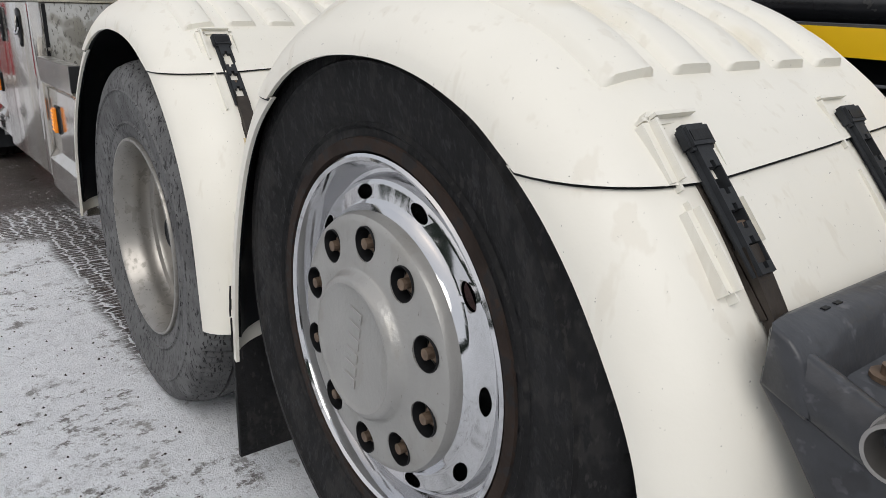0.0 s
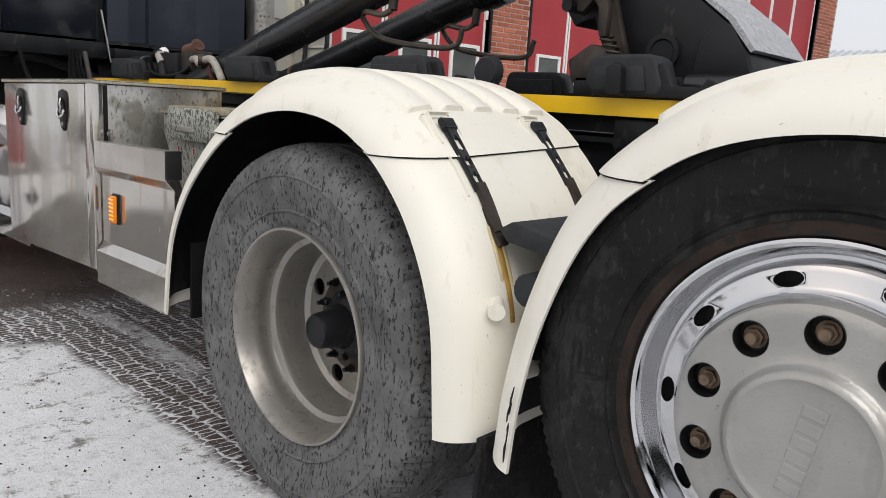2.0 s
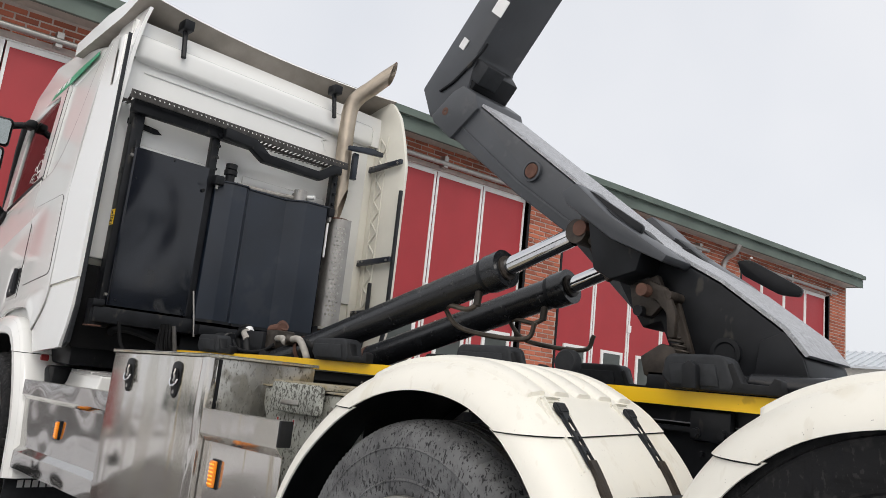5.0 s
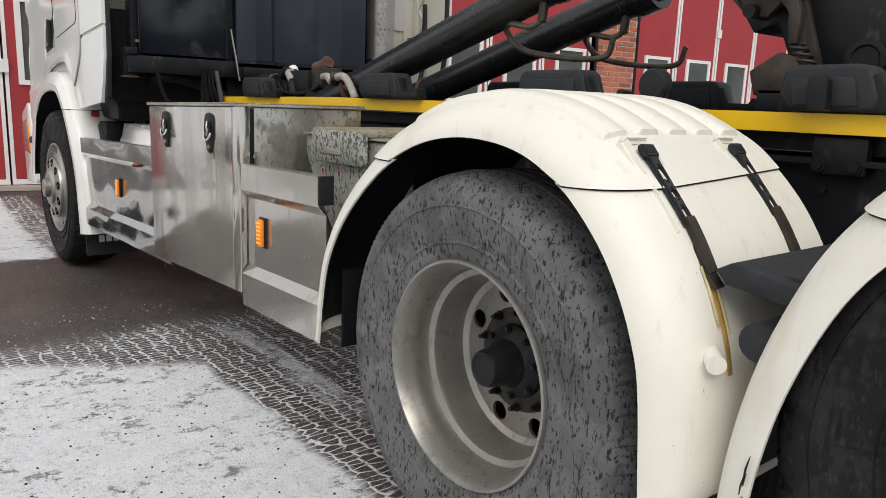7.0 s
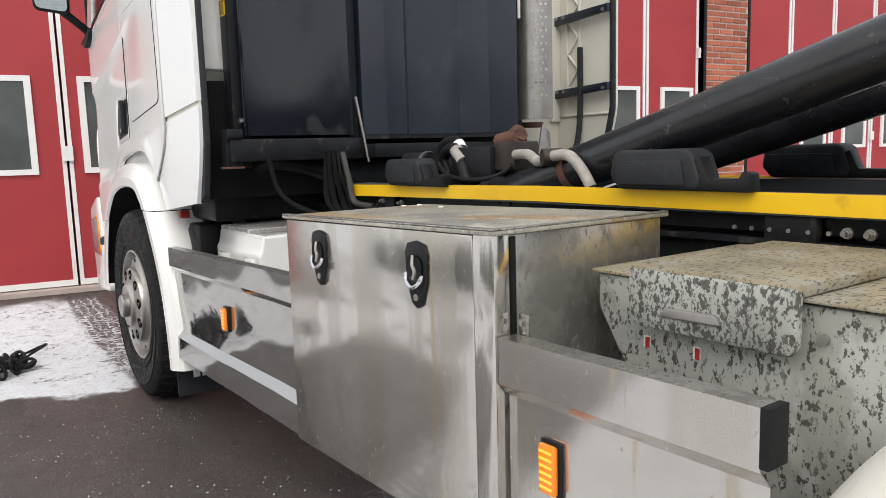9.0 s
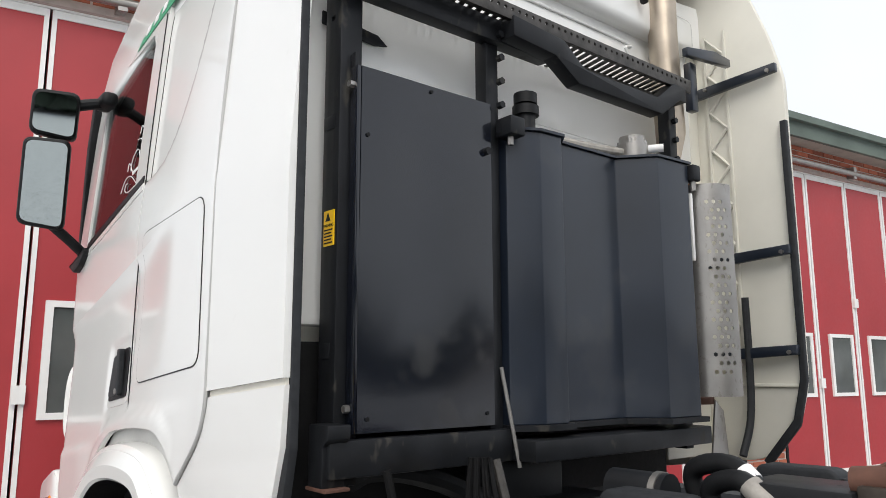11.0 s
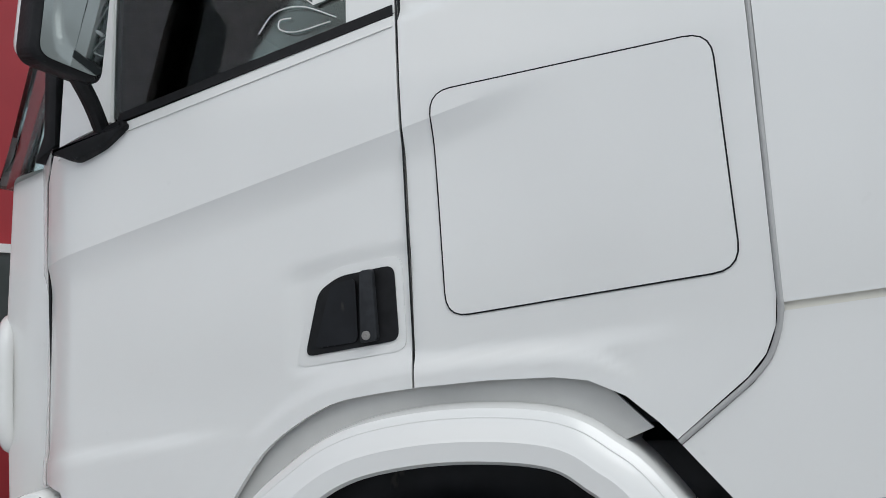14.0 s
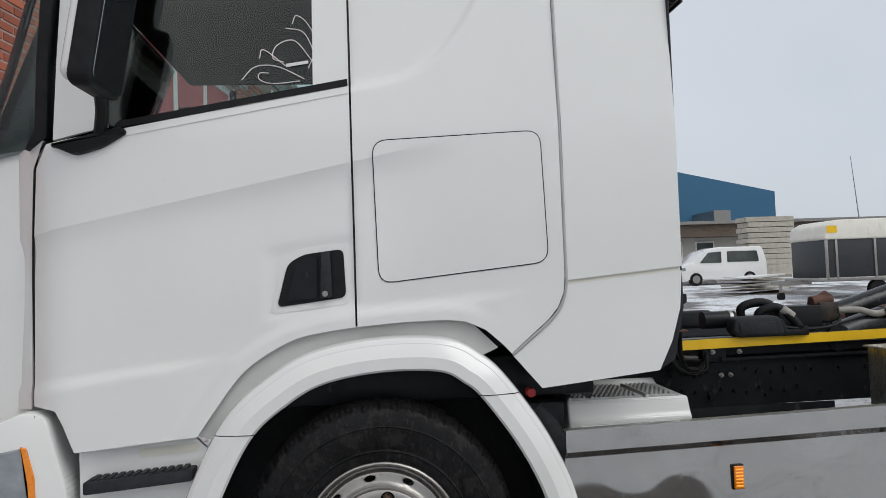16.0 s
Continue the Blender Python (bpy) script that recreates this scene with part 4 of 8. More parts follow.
        lt = slab(-0.012, 0.185, yc - 0.019, yc + 0.019, 0.004, 0.019, 0.0065)
        latch = part("latch", lt, M["rubber"], f, "black rubber latch with slots")
        cut = slab(0.034, 0.078, yc - 0.0105, yc + 0.0105, -0.05, 0.06, 0.007)
        merge(cut, slab(0.090, 0.122, yc - 0.0105, yc + 0.0105, -0.05, 0.06, 0.007))
        merge(cut, slab(0.132, 0.172, yc - 0.0105, yc + 0.0105, -0.05, 0.06, 0.007))
        perforate(latch, cut)
        part("latch_head", slab(-0.016, 0.018, yc - 0.022, yc + 0.022, 0.006, 0.022, 0.004), M["rubber"], latch)
        part("latch_pin", rod(at(0.116, 0.010, yc - 0.008), at(0.116, 0.010, yc + 0.012), 0.006, 10), M["nut"], latch)
        part("emblem", slab(-0.006, 0.008, yc - 0.016, yc + 0.016, 0.0215, 0.0230, 0.0), M["black"], latch)
        part("latch_tongue", slab(0.05, 0.310 if dx == 0 else 0.225, yc - 0.015, yc + 0.015, -0.006, 0.003, 0.001), M["grease"], f, "rusty steel tongue")
    for y in ((0.155, 0.495) if dx == 0 else (0.140, 0.480)):
        strap = []
        for i, q in enumerate(full[1:-1], 1):
            dd = (full[i + 1] - full[i - 1]).normalized()
            top = q + Vector((-dd.y, dd.x)) * 0.108
            if q.x > mid and 0.885 + dz < top.y < 1.0 + dz:
                strap.append(q)
        if len(strap) > 1:
            part("strap", sweep(strap, [(y + 0.006, 0.100), (y + 0.006, 0.1125), (y + 0.034, 0.1125), (y + 0.034, 0.100)]), M["grease"], f, "dark worn strap below the latch")
    if dx:
        leg = [q for q in smooth_path([Vector(p) for p in LIP], 24) if q.x < mid and 0.475 < q.y < 0.70]
        sr = random.Random(3)
        for _ in range(9):
            k = int(sr.uniform(0, 0.75) ** 1.5 * len(leg))
            m = min(len(leg) - 1, k + sr.randint(2, 7))
            if m - k < 2:
                continue
            dd = (leg[m] - leg[k]).normalized()
            nv = Vector((-dd.y, dd.x))
            o, wd = sr.uniform(0.001, 0.009), sr.uniform(0.0012, 0.0032)
            c = leg[(k + m) // 2] + nv * (o + wd)
            e = leg[(k + m) // 2] + nv * o
            part("scuff", prism([tuple(leg[k] + nv * o), tuple(e), tuple(leg[m] + nv * o), tuple(c)], 0.0195, 0.0235, "xz"), M["black"], f, "black scuff on the edge")
    part("inner_edge", sweep(smooth_path([Vector(p) for p in LIP[1:-1]], 6), [(0.652, 0.060), (0.659, 0.060), (0.659, 0.0975), (0.652, 0.0975)]), M["frame"], f)
    lining = [(y + 0.012, o - 0.012) for y, o in ARC[2:]] + [(0.64, 0.090), (0.64, 0.086), (0.25, 0.088)] + [(y + 0.018, o - 0.018) for y, o in reversed(ARC[2:])]
    part("inner_liner", sweep(full[2:-2], lining), M["frame"], f, "black muddy underside")
    return f


drive_fender = fender("rear_fender", LIP_DRIVE, 0.0, 0.0, 0.05, "cream white ribbed plastic fender over the drive wheel")
fender("rear_fender", LIP_TAG, 1.32, 0.017, 1.38, "cream white ribbed plastic fender over the lifted wheel")

rust_run(drive_fender, LIP_DRIVE, 0.165)

brk = thing("fender_bracket", (0.72, 0.4, 0.85), "black plastic bracket shelf between the fenders", "bracket")
sh = prism([(0.655, 0.905), (0.69, 0.925), (0.90, 0.885), (0.90, 0.855), (0.68, 0.880)], 0.16, 0.62, "xz", 0.004)
part("shelf", sh, M["rubber"], brk)
for y in (0.20, 0.42):
    part("shelf_rib", box(0.70, 0.88, y, y + 0.16, 0.895, 0.912, 0.006), M["rubber"], brk)
part("bracket_tube", rod((0.775, 0.12, 0.80), (0.775, 0.85, 0.80), 0.035, 16), M["rubber"], brk)
part("plug", lathe([(0.0, 0.0), (0.016, 0.002), (0.020, 0.012), (0.020, 0.05), (0.016, 0.055)], (0.775, 0.12, 0.63), 24), M["fender"], brk, "round cream plug")
part("plug_stay", rod((0.775, 0.16, 0.63), (0.775, 0.16, 0.78), 0.010, 8), M["rubber"], brk)
part("bump_stop", rod((0.675, 0.145, 0.748), (0.712, 0.105, 0.742), 0.019, 16), M["fender"], brk, "cream rubber bump stop")
part("mud_flap", box(0.72, 0.735, 0.06, 0.62, 0.14, 0.48, 0.003), M["tyre_dark"], brk, "black rubber mud flap")

rb = thing("rear_lamp_bracket", (2.1, 0.4, 0.8), "black moulded plastic bracket behind the rear fender", "bracket")
def corner_cut(b):
    """The bracket's near front corner: chamfered in plan, its near edge falling to the rear."""
    for co, no in (((0, 0.135, 0), (0, 1, 0)), ((0, 0.16, 0), (0, 1, 0)), ((2.06, 0, 0), (1, 0, 0)), ((1.99, 0, 0), (1, 0, 0))):
        bmesh.ops.bisect_plane(b, geom=b.verts[:] + b.edges[:] + b.faces[:], plane_co=co, plane_no=no)
    for v in b.verts:
        cut = max(0.0, 0.135 - v.co.y)
        v.co.x = max(v.co.x, 1.926 + 0.62 * cut) if v.co.z > 0.86 else v.co.x
        if v.co.y < 0.15 and v.co.z > 0.89:
            v.co.z -= 0.36 * min(0.12, max(0.0, v.co.x - 1.95))
    return b


part("plate", corner_cut(prism([(1.938, 0.918), (2.50, 0.900), (2.52, 0.50), (2.20, 0.50), (2.06, 0.76), (1.975, 0.87), (1.940, 0.905)], 0.098, 0.855, "xz", 0.006, 2)), M["wet_plastic"], rb, "dimpled moulded plate")
part("front_rim", corner_cut(prism([(1.931, 0.905), (1.931, 0.950), (1.944, 0.966), (1.972, 0.964), (1.984, 0.955), (2.000, 0.912), (2.000, 0.905)], 0.092, 0.860, "xz", 0.005, 2)), M["wet_plastic"], rb, angle=60)
part("side_rim", corner_cut(prism([(0.0965, 0.905), (0.092, 0.925), (0.094, 0.940), (0.103, 0.957), (0.120, 0.955), (0.130, 0.945), (0.142, 0.918), (0.142, 0.905)], 1.940, 2.50, "yz", 0.005, 2)), M["wet_plastic"], rb, angle=60)
part("step", prism([(2.065, 0.90), (2.072, 0.935), (2.090, 0.944), (2.40, 0.934), (2.42, 0.90)], 0.26, 0.80, "xz", 0.006, 2), M["wet_plastic"], rb, angle=60)
for x, y in ((2.024, 0.186), (2.03, 0.56), (2.20, 0.34)):
    z = 0.917 if x < 2.07 else 0.944
    bl = part("bolt", lathe([(0.0, -0.012), (0.010, -0.012), (0.010, -0.003), (0.019, -0.003), (0.019, 0.002)], (0, 0, 0), 12), M["nut"], rb)
    bl.matrix_parent_inverse = Matrix.Translation(rb.location).inverted() @ Matrix.Translation((x, y, z)) @ Matrix.Rotation(-math.pi / 2, 4, "X")
for y in (0.168, 0.192):
    part("slot", box(1.957, 1.962, y, y + 0.011, 0.9600, 0.9662), M["black"], rb)
tb = thing("bracket_tube", (2.12, 0.06, 0.86), "open grey steel tube end beside the rear bracket", "tube")
tube = lathe([(0.025, 0.0), (0.0215, 0.0), (0.0215, 0.5), (0.025, 0.5)], (2.078, 0.062, 0.912), 32, True)
part("pipe", tube, M["rim"], tb)
part("collar", lathe([(0.0275, 0.020), (0.0275, 0.034), (0.025, 0.034), (0.025, 0.020)], (2.078, 0.062, 0.912), 32, True), M["rim"], tb)


# ---- truck: frame and rails ----
YC = 1.25
chassis = thing("chassis", (-1.0, YC, 0.8), "black ladder frame with bolts and cross members", "frame")
for y in (0.90, 1.56):
    part("side_member", prism([(-5.6, 0.78), (2.45, 0.84), (2.45, 1.10), (-5.6, 1.05)], y, y + 0.04, "xz"), M["frame"], chassis)
    part("flange", prism([(-3.9, 1.055), (2.45, 1.085), (2.45, 1.10), (-3.9, 1.07)], y - 0.035, y, "xz"), M["frame"], chassis)
    part("subframe", prism([(-3.5, 1.085), (2.45, 1.115), (2.45, 1.17), (-3.5, 1.135)], y + 0.005, y + 0.09, "xz"), M["frame"], chassis)
for x in (-3.2, -1.9, -0.6, 0.7, 2.2):
    part("cross_member", box(x - 0.05, x + 0.05, 0.94, 1.56, 0.84, 1.04, 0.01), M["frame"], chassis)
part("tunnel_cover", box(-3.4, 2.4, 0.96, 1.54, 1.06, 1.10, 0.01), M["frame"], chassis)
part("lower_plate", box(-3.40, -2.33, 0.902, 0.912, 0.52, 0.80, 0.003), M["frame"], chassis, "black side plate below the frame")
bolt_y = 0.893
for i in range(34):
    x = -3.45 + 0.165 * i
    z = 0.985 + 0.007 * (x + 3)
    part("frame_bolt", rod((x, bolt_y + 0.008, z), (x, bolt_y - 0.010, z), 0.010, 8), M["frame"], chassis)
    if i % 2 == 0:
        part("frame_bolt", rod((x + 0.05, bolt_y + 0.008, z - 0.13), (x + 0.05, bolt_y - 0.008, z - 0.13), 0.011, 8), M["frame"], chassis)
for x, z in ((-0.956, 1.112), (-0.904, 1.112), (-0.852, 1.112), (-3.02, 0.982), (-2.965, 0.982), (-3.063, 1.112), (-2.907, 1.108)):
    part("plate_nut", nut_bm((x, z), 0.862, 0.0105, 0.012), M["rim"], chassis, "bright zinc nut")
for i in range(6):
    part("plate_bolt", rod((-1.25 + 0.05 * i, 0.866, 1.108), (-1.25 + 0.05 * i, 0.858, 1.108), 0.006, 8), M["rim"], chassis)
for i in range(22):
    x, z = -3.30 + 0.075 * (i % 11), (1.005, 0.90)[i // 11] - 0.012 * (i % 3)
    part("frame_bolt", nut_bm((x, z), 0.898, 0.0095, 0.014, False), M["black"], chassis)
for x in (-3.05, -1.1, 0.55, 1.9):
    cl = box(x - 0.07, x + 0.07, 0.862, 0.90, 1.05, 1.15, 0.01)
    part("subframe_clamp", cl, M["frame"], chassis)
    for dx in (-0.045, 0.045):
        part("clamp_bolt", nut_bm((x + dx, 1.075), 0.862, 0.014, 0.016, False), M["frame"], chassis)

for side, y in (("near", 0.84), ("far", 1.62)):
    rail = thing("body_rail", (-1, y, 1.15), "black hooklift rail with a yellow painted side", "rail", group="hooklift rails")
    part("rail_beam", prism([(-3.34, 1.135), (2.45, 1.165), (2.45, 1.215), (-3.34, 1.188)], y + 0.004, y + 0.10, "xz"), M["arm"], rail)
    yy = y if side == "near" else y + 0.10
    part("yellow_strip", prism([(-3.34, 1.128), (-2.0, 1.150), (2.45, 1.158), (2.45, 1.207), (-2.0, 1.203), (-3.34, 1.182)], yy, yy + 0.004, "xz"), M["yellow"], rail, "scuffed yellow painted strip")


def rest_block(x0, x1, z, y, clip):
    """A container rest: a long chamfered shoe on the rail with a wedge at its rear end."""
    r = thing("container_rest", ((x0 + x1) / 2, y, z), "dark grey cast container rest on the rail", "rest block", group="container rests")
    shoe = prism([(x0 + 0.035, z - 0.002), (x0, z + 0.035), (x0 + 0.010, z + 0.096), (x0 + 0.030, z + 0.112), (x1 - 0.050, z + 0.114), (x1 - 0.026, z + 0.100), (x1, z + 0.030), (x1 - 0.010, z - 0.002)], y - 0.045, y + 0.055, "xz", 0.013, 3)
    part("shoe", shoe, M["rubber"], r, angle=50)
    part("lip", prism([(x0 + 0.045, z + 0.012), (x0 + 0.030, z + 0.080), (x1 - 0.060, z + 0.082), (x1 - 0.045, z + 0.012)], y - 0.052, y - 0.044, "xz", 0.004), M["rubber"], r)
    part("wedge", prism([(x1 - 0.020, z - 0.002), (x1 - 0.028, z + 0.085), (x1 - 0.008, z + 0.092), (x1 + 0.022, z + 0.030), (x1 + 0.105, z + 0.028), (x1 + 0.120, z + 0.052), (x1 + 0.140, z + 0.046), (x1 + 0.145, z - 0.002)], y - 0.040, y + 0.010, "xz", 0.005), M["black"], r)
    if clip:
        xm = (x0 + x1) / 2
        part("clip", prism([(xm - 0.03, z + 0.0), (xm - 0.035, z + 0.075), (xm - 0.01, z + 0.090), (xm + 0.015, z + 0.075), (xm + 0.02, z)], y - 0.080, y - 0.046, "xz", 0.006), M["frame"], r)
    return r


for x0, x1, z in ((-2.96, -2.66, 1.19), (-1.64, -1.32, 1.205), (-0.57, -0.24, 1.208), (0.40, 0.65, 1.212)):
    rest_block(x0, x1, z, 0.85, x0 > 0)
    rest_block(x0, x1, z, 1.66, False)
buf = thing("rubber_buffer", (-0.05, 0.9, 1.21), "upright black rubber buffer disc", "buffer")
part("disc", lathe([(0.0, -0.02), (0.045, -0.02), (0.052, -0.01), (0.052, 0.02), (0.0, 0.02)], (-0.05, 0.90, 1.275), 28), M["rubber"], buf)
part("stand", box(-0.095, -0.005, 0.885, 0.915, 1.20, 1.26, 0.006), M["frame"], buf)
cyl_low = thing("locking_cylinder", (0.9, 1.0, 1.24), "black horizontal locking cylinder on the rear frame", "cylinder")
part("barrel", rod((0.62, 1.02, 1.245), (2.0, 1.02, 1.245), 0.042, 18), M["cylinder"], cyl_low)
part("end_block", box(0.25, 0.62, 0.97, 1.07, 1.20, 1.275, 0.01), M["frame"], cyl_low)

# ---- truck: side box, guards, battery box ----
sb = thing("tool_box", (-1.8, 0.3, 0.4), "polished stainless side box with two latches and a muddy top", "tool box")
part("carcass", prism([(-2.325, 0.395), (-1.285, 0.435), (-1.285, 1.152), (-2.325, 1.130)], 0.085, 0.60, "xz", 0.003), M["steel_dirty"], sb)
part("door", prism([(-2.335, 0.39), (-1.352, 0.43), (-1.352, 1.150), (-2.335, 1.128)], 0.058, 0.086, "xz", 0.004), M["steel"], sb, "mirror-like stainless door")
part("corner_post", prism([(-1.348, 0.43), (-1.278, 0.435), (-1.278, 1.155), (-1.348, 1.153)], 0.056, 0.10, "xz", 0.003), M["steel"], sb)
part("gap_seal", box(-1.287, -1.2765, 0.102, 0.116, 0.44, 1.148), M["black"], sb)
part("top_sheet", prism([(-2.345, 1.131), (-1.270, 1.154), (-1.270, 1.164), (-2.345, 1.141)], 0.05, 0.612, "xz", 0.002), M["box_top"], sb, "top sheet with brown mud and rust stains")
part("edge_roll", prism([(-2.345, 1.1415), (-1.270, 1.1645), (-1.270, 1.1685), (-2.345, 1.1455)], 0.049, 0.070, "xz", 0.0018), M["steel_dirty"], sb, "bright folded edge")
part("end_roll", prism([(-1.2695, 1.164), (-1.2855, 1.1638), (-1.2855, 1.168), (-1.2695, 1.168)], 0.071, 0.610, "xz", 0.0015), M["steel_dirty"], sb)
for x, y in ((-2.325, 0.503), (-2.312, 0.561), (-2.115, 0.516)):
    part("rivet", lathe([(0.010, 0), (0.008, -0.003), (0.0, -0.004)], (0, 0, 0), 14), M["label_white"], sb).matrix_parent_inverse = Matrix.Translation(sb.location).inverted() @ Matrix.Translation((x, y, 1.146 + 0.0215 * (x + 2.1))) @ Matrix.Rotation(-math.pi / 2, 4, "X")
for x, z in ((-2.09, 1.035), (-1.565, 1.046)):
    shield = [(x - 0.047, z + 0.045), (x - 0.036, z + 0.068), (x, z + 0.076), (x + 0.036, z + 0.068), (x + 0.047, z + 0.045), (x + 0.044, z - 0.02), (x + 0.022, z - 0.078), (x, z - 0.09), (x - 0.022, z - 0.078), (x - 0.044, z - 0.02)]
    lp = part("latch", prism(shield, 0.050, 0.060, "xz", 0.003), M["black"], sb, "black recessed latch with chrome grip")
    part("latch_cup", lathe([(0.0, 0.004), (0.024, 0.002), (0.032, -0.004), (0.034, -0.006)], (x, 0.0505, z + 0.010), 28), M["frame"], lp)
    part("grip", hose([(x - 0.034, 0.046, z - 0.004), (x - 0.026, 0.040, z - 0.024), (x, 0.037, z - 0.036), (x + 0.026, 0.040, z - 0.024), (x + 0.034, 0.046, z - 0.004)], 0.0055, 10), M["chrome"], lp)
    part("lever", hose([(x - 0.008, 0.048, z + 0.040), (x - 0.002, 0.042, z + 0.018), (x + 0.010, 0.040, z + 0.004), (x + 0.004, 0.039, z - 0.016)], 0.0045, 8), M["rim"], lp)
    part("lock", lathe([(0.009, 0.0), (0.009, -0.003), (0.0, -0.004)], (x, 0.050, z - 0.062), 16), M["rim"], lp)


def side_guard(x0, x1, y, z0, z1, low, crease, label, skin_mat="steel_wavy", buckle=0.007):
    """A folded stainless side guard: upper band, sloping step, recessed panel, lower lip. z0, z1: its top at both ends."""
    g = thing("side_guard", ((x0 + x1) / 2, y, low), label, "side guard", group="side guards")
    fold = [(0.000, 0.000), (-0.098, 0.000), (-0.129, 0.028), (crease + 0.035, 0.028), (crease, 0.000), (low - 0.944, 0.000)]

    rows = []
    for (da, oa), (db, ob_) in zip(fold, fold[1:]):
        k = max(1, round(abs(db - da) / 0.03))
        rows += [(da + (db - da) * q / k, oa + (ob_ - oa) * q / k) for q in range(k)]
    rows.append(fold[-1])

    def sheet(t=0.003, cols=56):
        """The folded sheet, drummed and buckled a little between its fixings."""
        b = bmesh.new()
        skins = []
        for k in (0, t):
            grid = []
            for i in range(cols + 1):
                xx = x0 + (x1 - x0) * i / cols
                zz = z0 + (z1 - z0) * i / cols
                grid.append([b.verts.new((xx, y + o + k + buckle * noise.noise(Vector((xx * 3.1, dz * 5.2, y * 9))), zz + dz)) for dz, o in rows])
            skins.append(grid)
        f0, f1 = skins
        for i in range(cols):
            for r in range(len(rows) - 1):
                b.faces.new((f0[i][r], f0[i][r + 1], f0[i + 1][r + 1], f0[i + 1][r]))
                b.faces.new((f1[i][r], f1[i + 1][r], f1[i + 1][r + 1], f1[i][r + 1]))
            b.faces.new((f0[i][0], f0[i + 1][0], f1[i + 1][0], f1[i][0]))
            b.faces.new((f0[i][-1], f1[i][-1], f1[i + 1][-1], f0[i + 1][-1]))
        for r in range(len(rows) - 1):
            b.faces.new((f0[0][r], f1[0][r], f1[0][r + 1], f0[0][r + 1]))
            b.faces.new((f0[-1][r], f0[-1][r + 1], f1[-1][r + 1], f1[-1][r]))
        return b

    part("panel", sheet(), M[skin_mat], g, angle=25)
    part("top_return", prism([(x0, z0 - 0.003), (x1, z1 - 0.003), (x1, z1), (x0, z0)], y + 0.003, y + 0.05, "xz"), M["steel_dirty"], g, smooth=False)
    part("bottom_return", prism([(x0, z0 + low - 0.944), (x1, z1 + low - 0.944), (x1, z1 + low - 0.940), (x0, z0 + low - 0.940)], y + 0.003, y + 0.06, "xz"), M[skin_mat], g, smooth=False)
    part("stay", box((x0 + x1) / 2 - 0.03, (x0 + x1) / 2 + 0.03, y + 0.034, 0.88, 0.60, 0.64, 0.004), M["frame"], g)
    return g


gr = side_guard(-1.270, -0.678, 0.058, 0.940, 0.950, 0.393, -0.425, "polished stainless side guard beside the drive wheel", "steel", 0.0015)
part("end_cap", box(-0.680, -0.664, 0.056, 0.108, 0.858, 0.952, 0.002), M["black"], gr, "black rubber end cap")
part("fixing_plate", box(-1.266, -1.236, 0.112, 0.118, 0.93, 0.985, 0.002), M["steel_dirty"], gr)
part("fixing_bolt", rod((-1.250, 0.112, 0.968), (-1.250, 0.102, 0.968), 0.008, 6), M["rim"], gr)
gf = side_guard(-4.10, -2.345, 0.140, 0.872, 0.914, 0.357, -0.475, "polished stainless side guard behind the front wheel")
part("end_cap", box(-2.349, -2.338, 0.138, 0.19, 0.82, 0.912, 0.002), M["black"], gf)
for x, y, z in ((-1.137, 0.066, 0.694), (-3.30, 0.148, 0.617)):
    lamp = thing("marker_lamp", (x, y, z), "amber side marker lamp on a black base", "lamp", group="amber side lamps")
    part("base", box(x - 0.029, x + 0.029, y + 0.012, y + 0.022, z - 0.057, z + 0.057, 0.003), M["black"], lamp)
    lens = box(x - 0.023, x + 0.023, y - 0.003, y + 0.012, z - 0.052, z + 0.052, 0.006)
    ln = part("lens", lens, M["orange"], lamp, "ribbed amber lens")
    for k in range(6):
        part("lens_rib", box(x - 0.018, x + 0.018, y - 0.0045, y - 0.0025, z - 0.040 + 0.015 * k, z - 0.034 + 0.015 * k, 0.0008, 1), M["lamp_glow"], ln)

bb = thing("battery_box", (-0.9, 0.6, 0.55), "mud-spattered galvanised box with a lidded hatch", "box")
part("body", prism([(-1.225, 1.055), (-1.225, 0.98), (-1.15, 0.86), (-1.02, 0.70), (-0.96, 0.52), (-0.50, 0.52), (-0.50, 1.055)], 0.31, 0.86, "xz", 0.010), M["galv"], bb)
part("top", prism([(-1.235, 1.056), (-0.49, 1.060), (-0.49, 1.068), (-1.235, 1.064)], 0.30, 0.865, "xz", 0.003), M["galv_top"], bb, "top sheet under a film of ochre mud")
lid = part("lid", prism([(-1.105, 1.066), (-0.745, 1.068), (-0.745, 1.092), (-1.105, 1.090)], 0.272, 0.80, "xz", 0.006), M["galv_top"], bb, "lid caked with ochre mud")
part("lid_flap", prism([(-1.105, 1.085), (-0.745, 1.087), (-0.745, 0.985), (-0.76, 0.965), (-1.09, 0.965), (-1.105, 0.985)], 0.268, 0.290, "xz", 0.008), M["galv_dark"], lid)
part("flap_grip", prism(outline([(-1.02, 0.995), (-0.885, 0.998), (-0.895, 1.018), (-1.01, 1.015)], 0.008), 0.262, 0.270, "xz", 0.002), M["rim"], lid, "pale grip bar")
for x in (-1.085, -0.965):
    part("reflector", box(x - 0.008, x + 0.008, 0.303, 0.310, 0.912, 0.938, 0.002), M["label_white"], bb)
    part("reflector_core", box(x - 0.001, x + 0.008, 0.3015, 0.304, 0.914, 0.936), M["red_plastic"], bb)
part("rivet", rod((-0.72, 0.31, 1.0), (-0.72, 0.302, 1.0), 0.010, 12), M["rim"], bb)

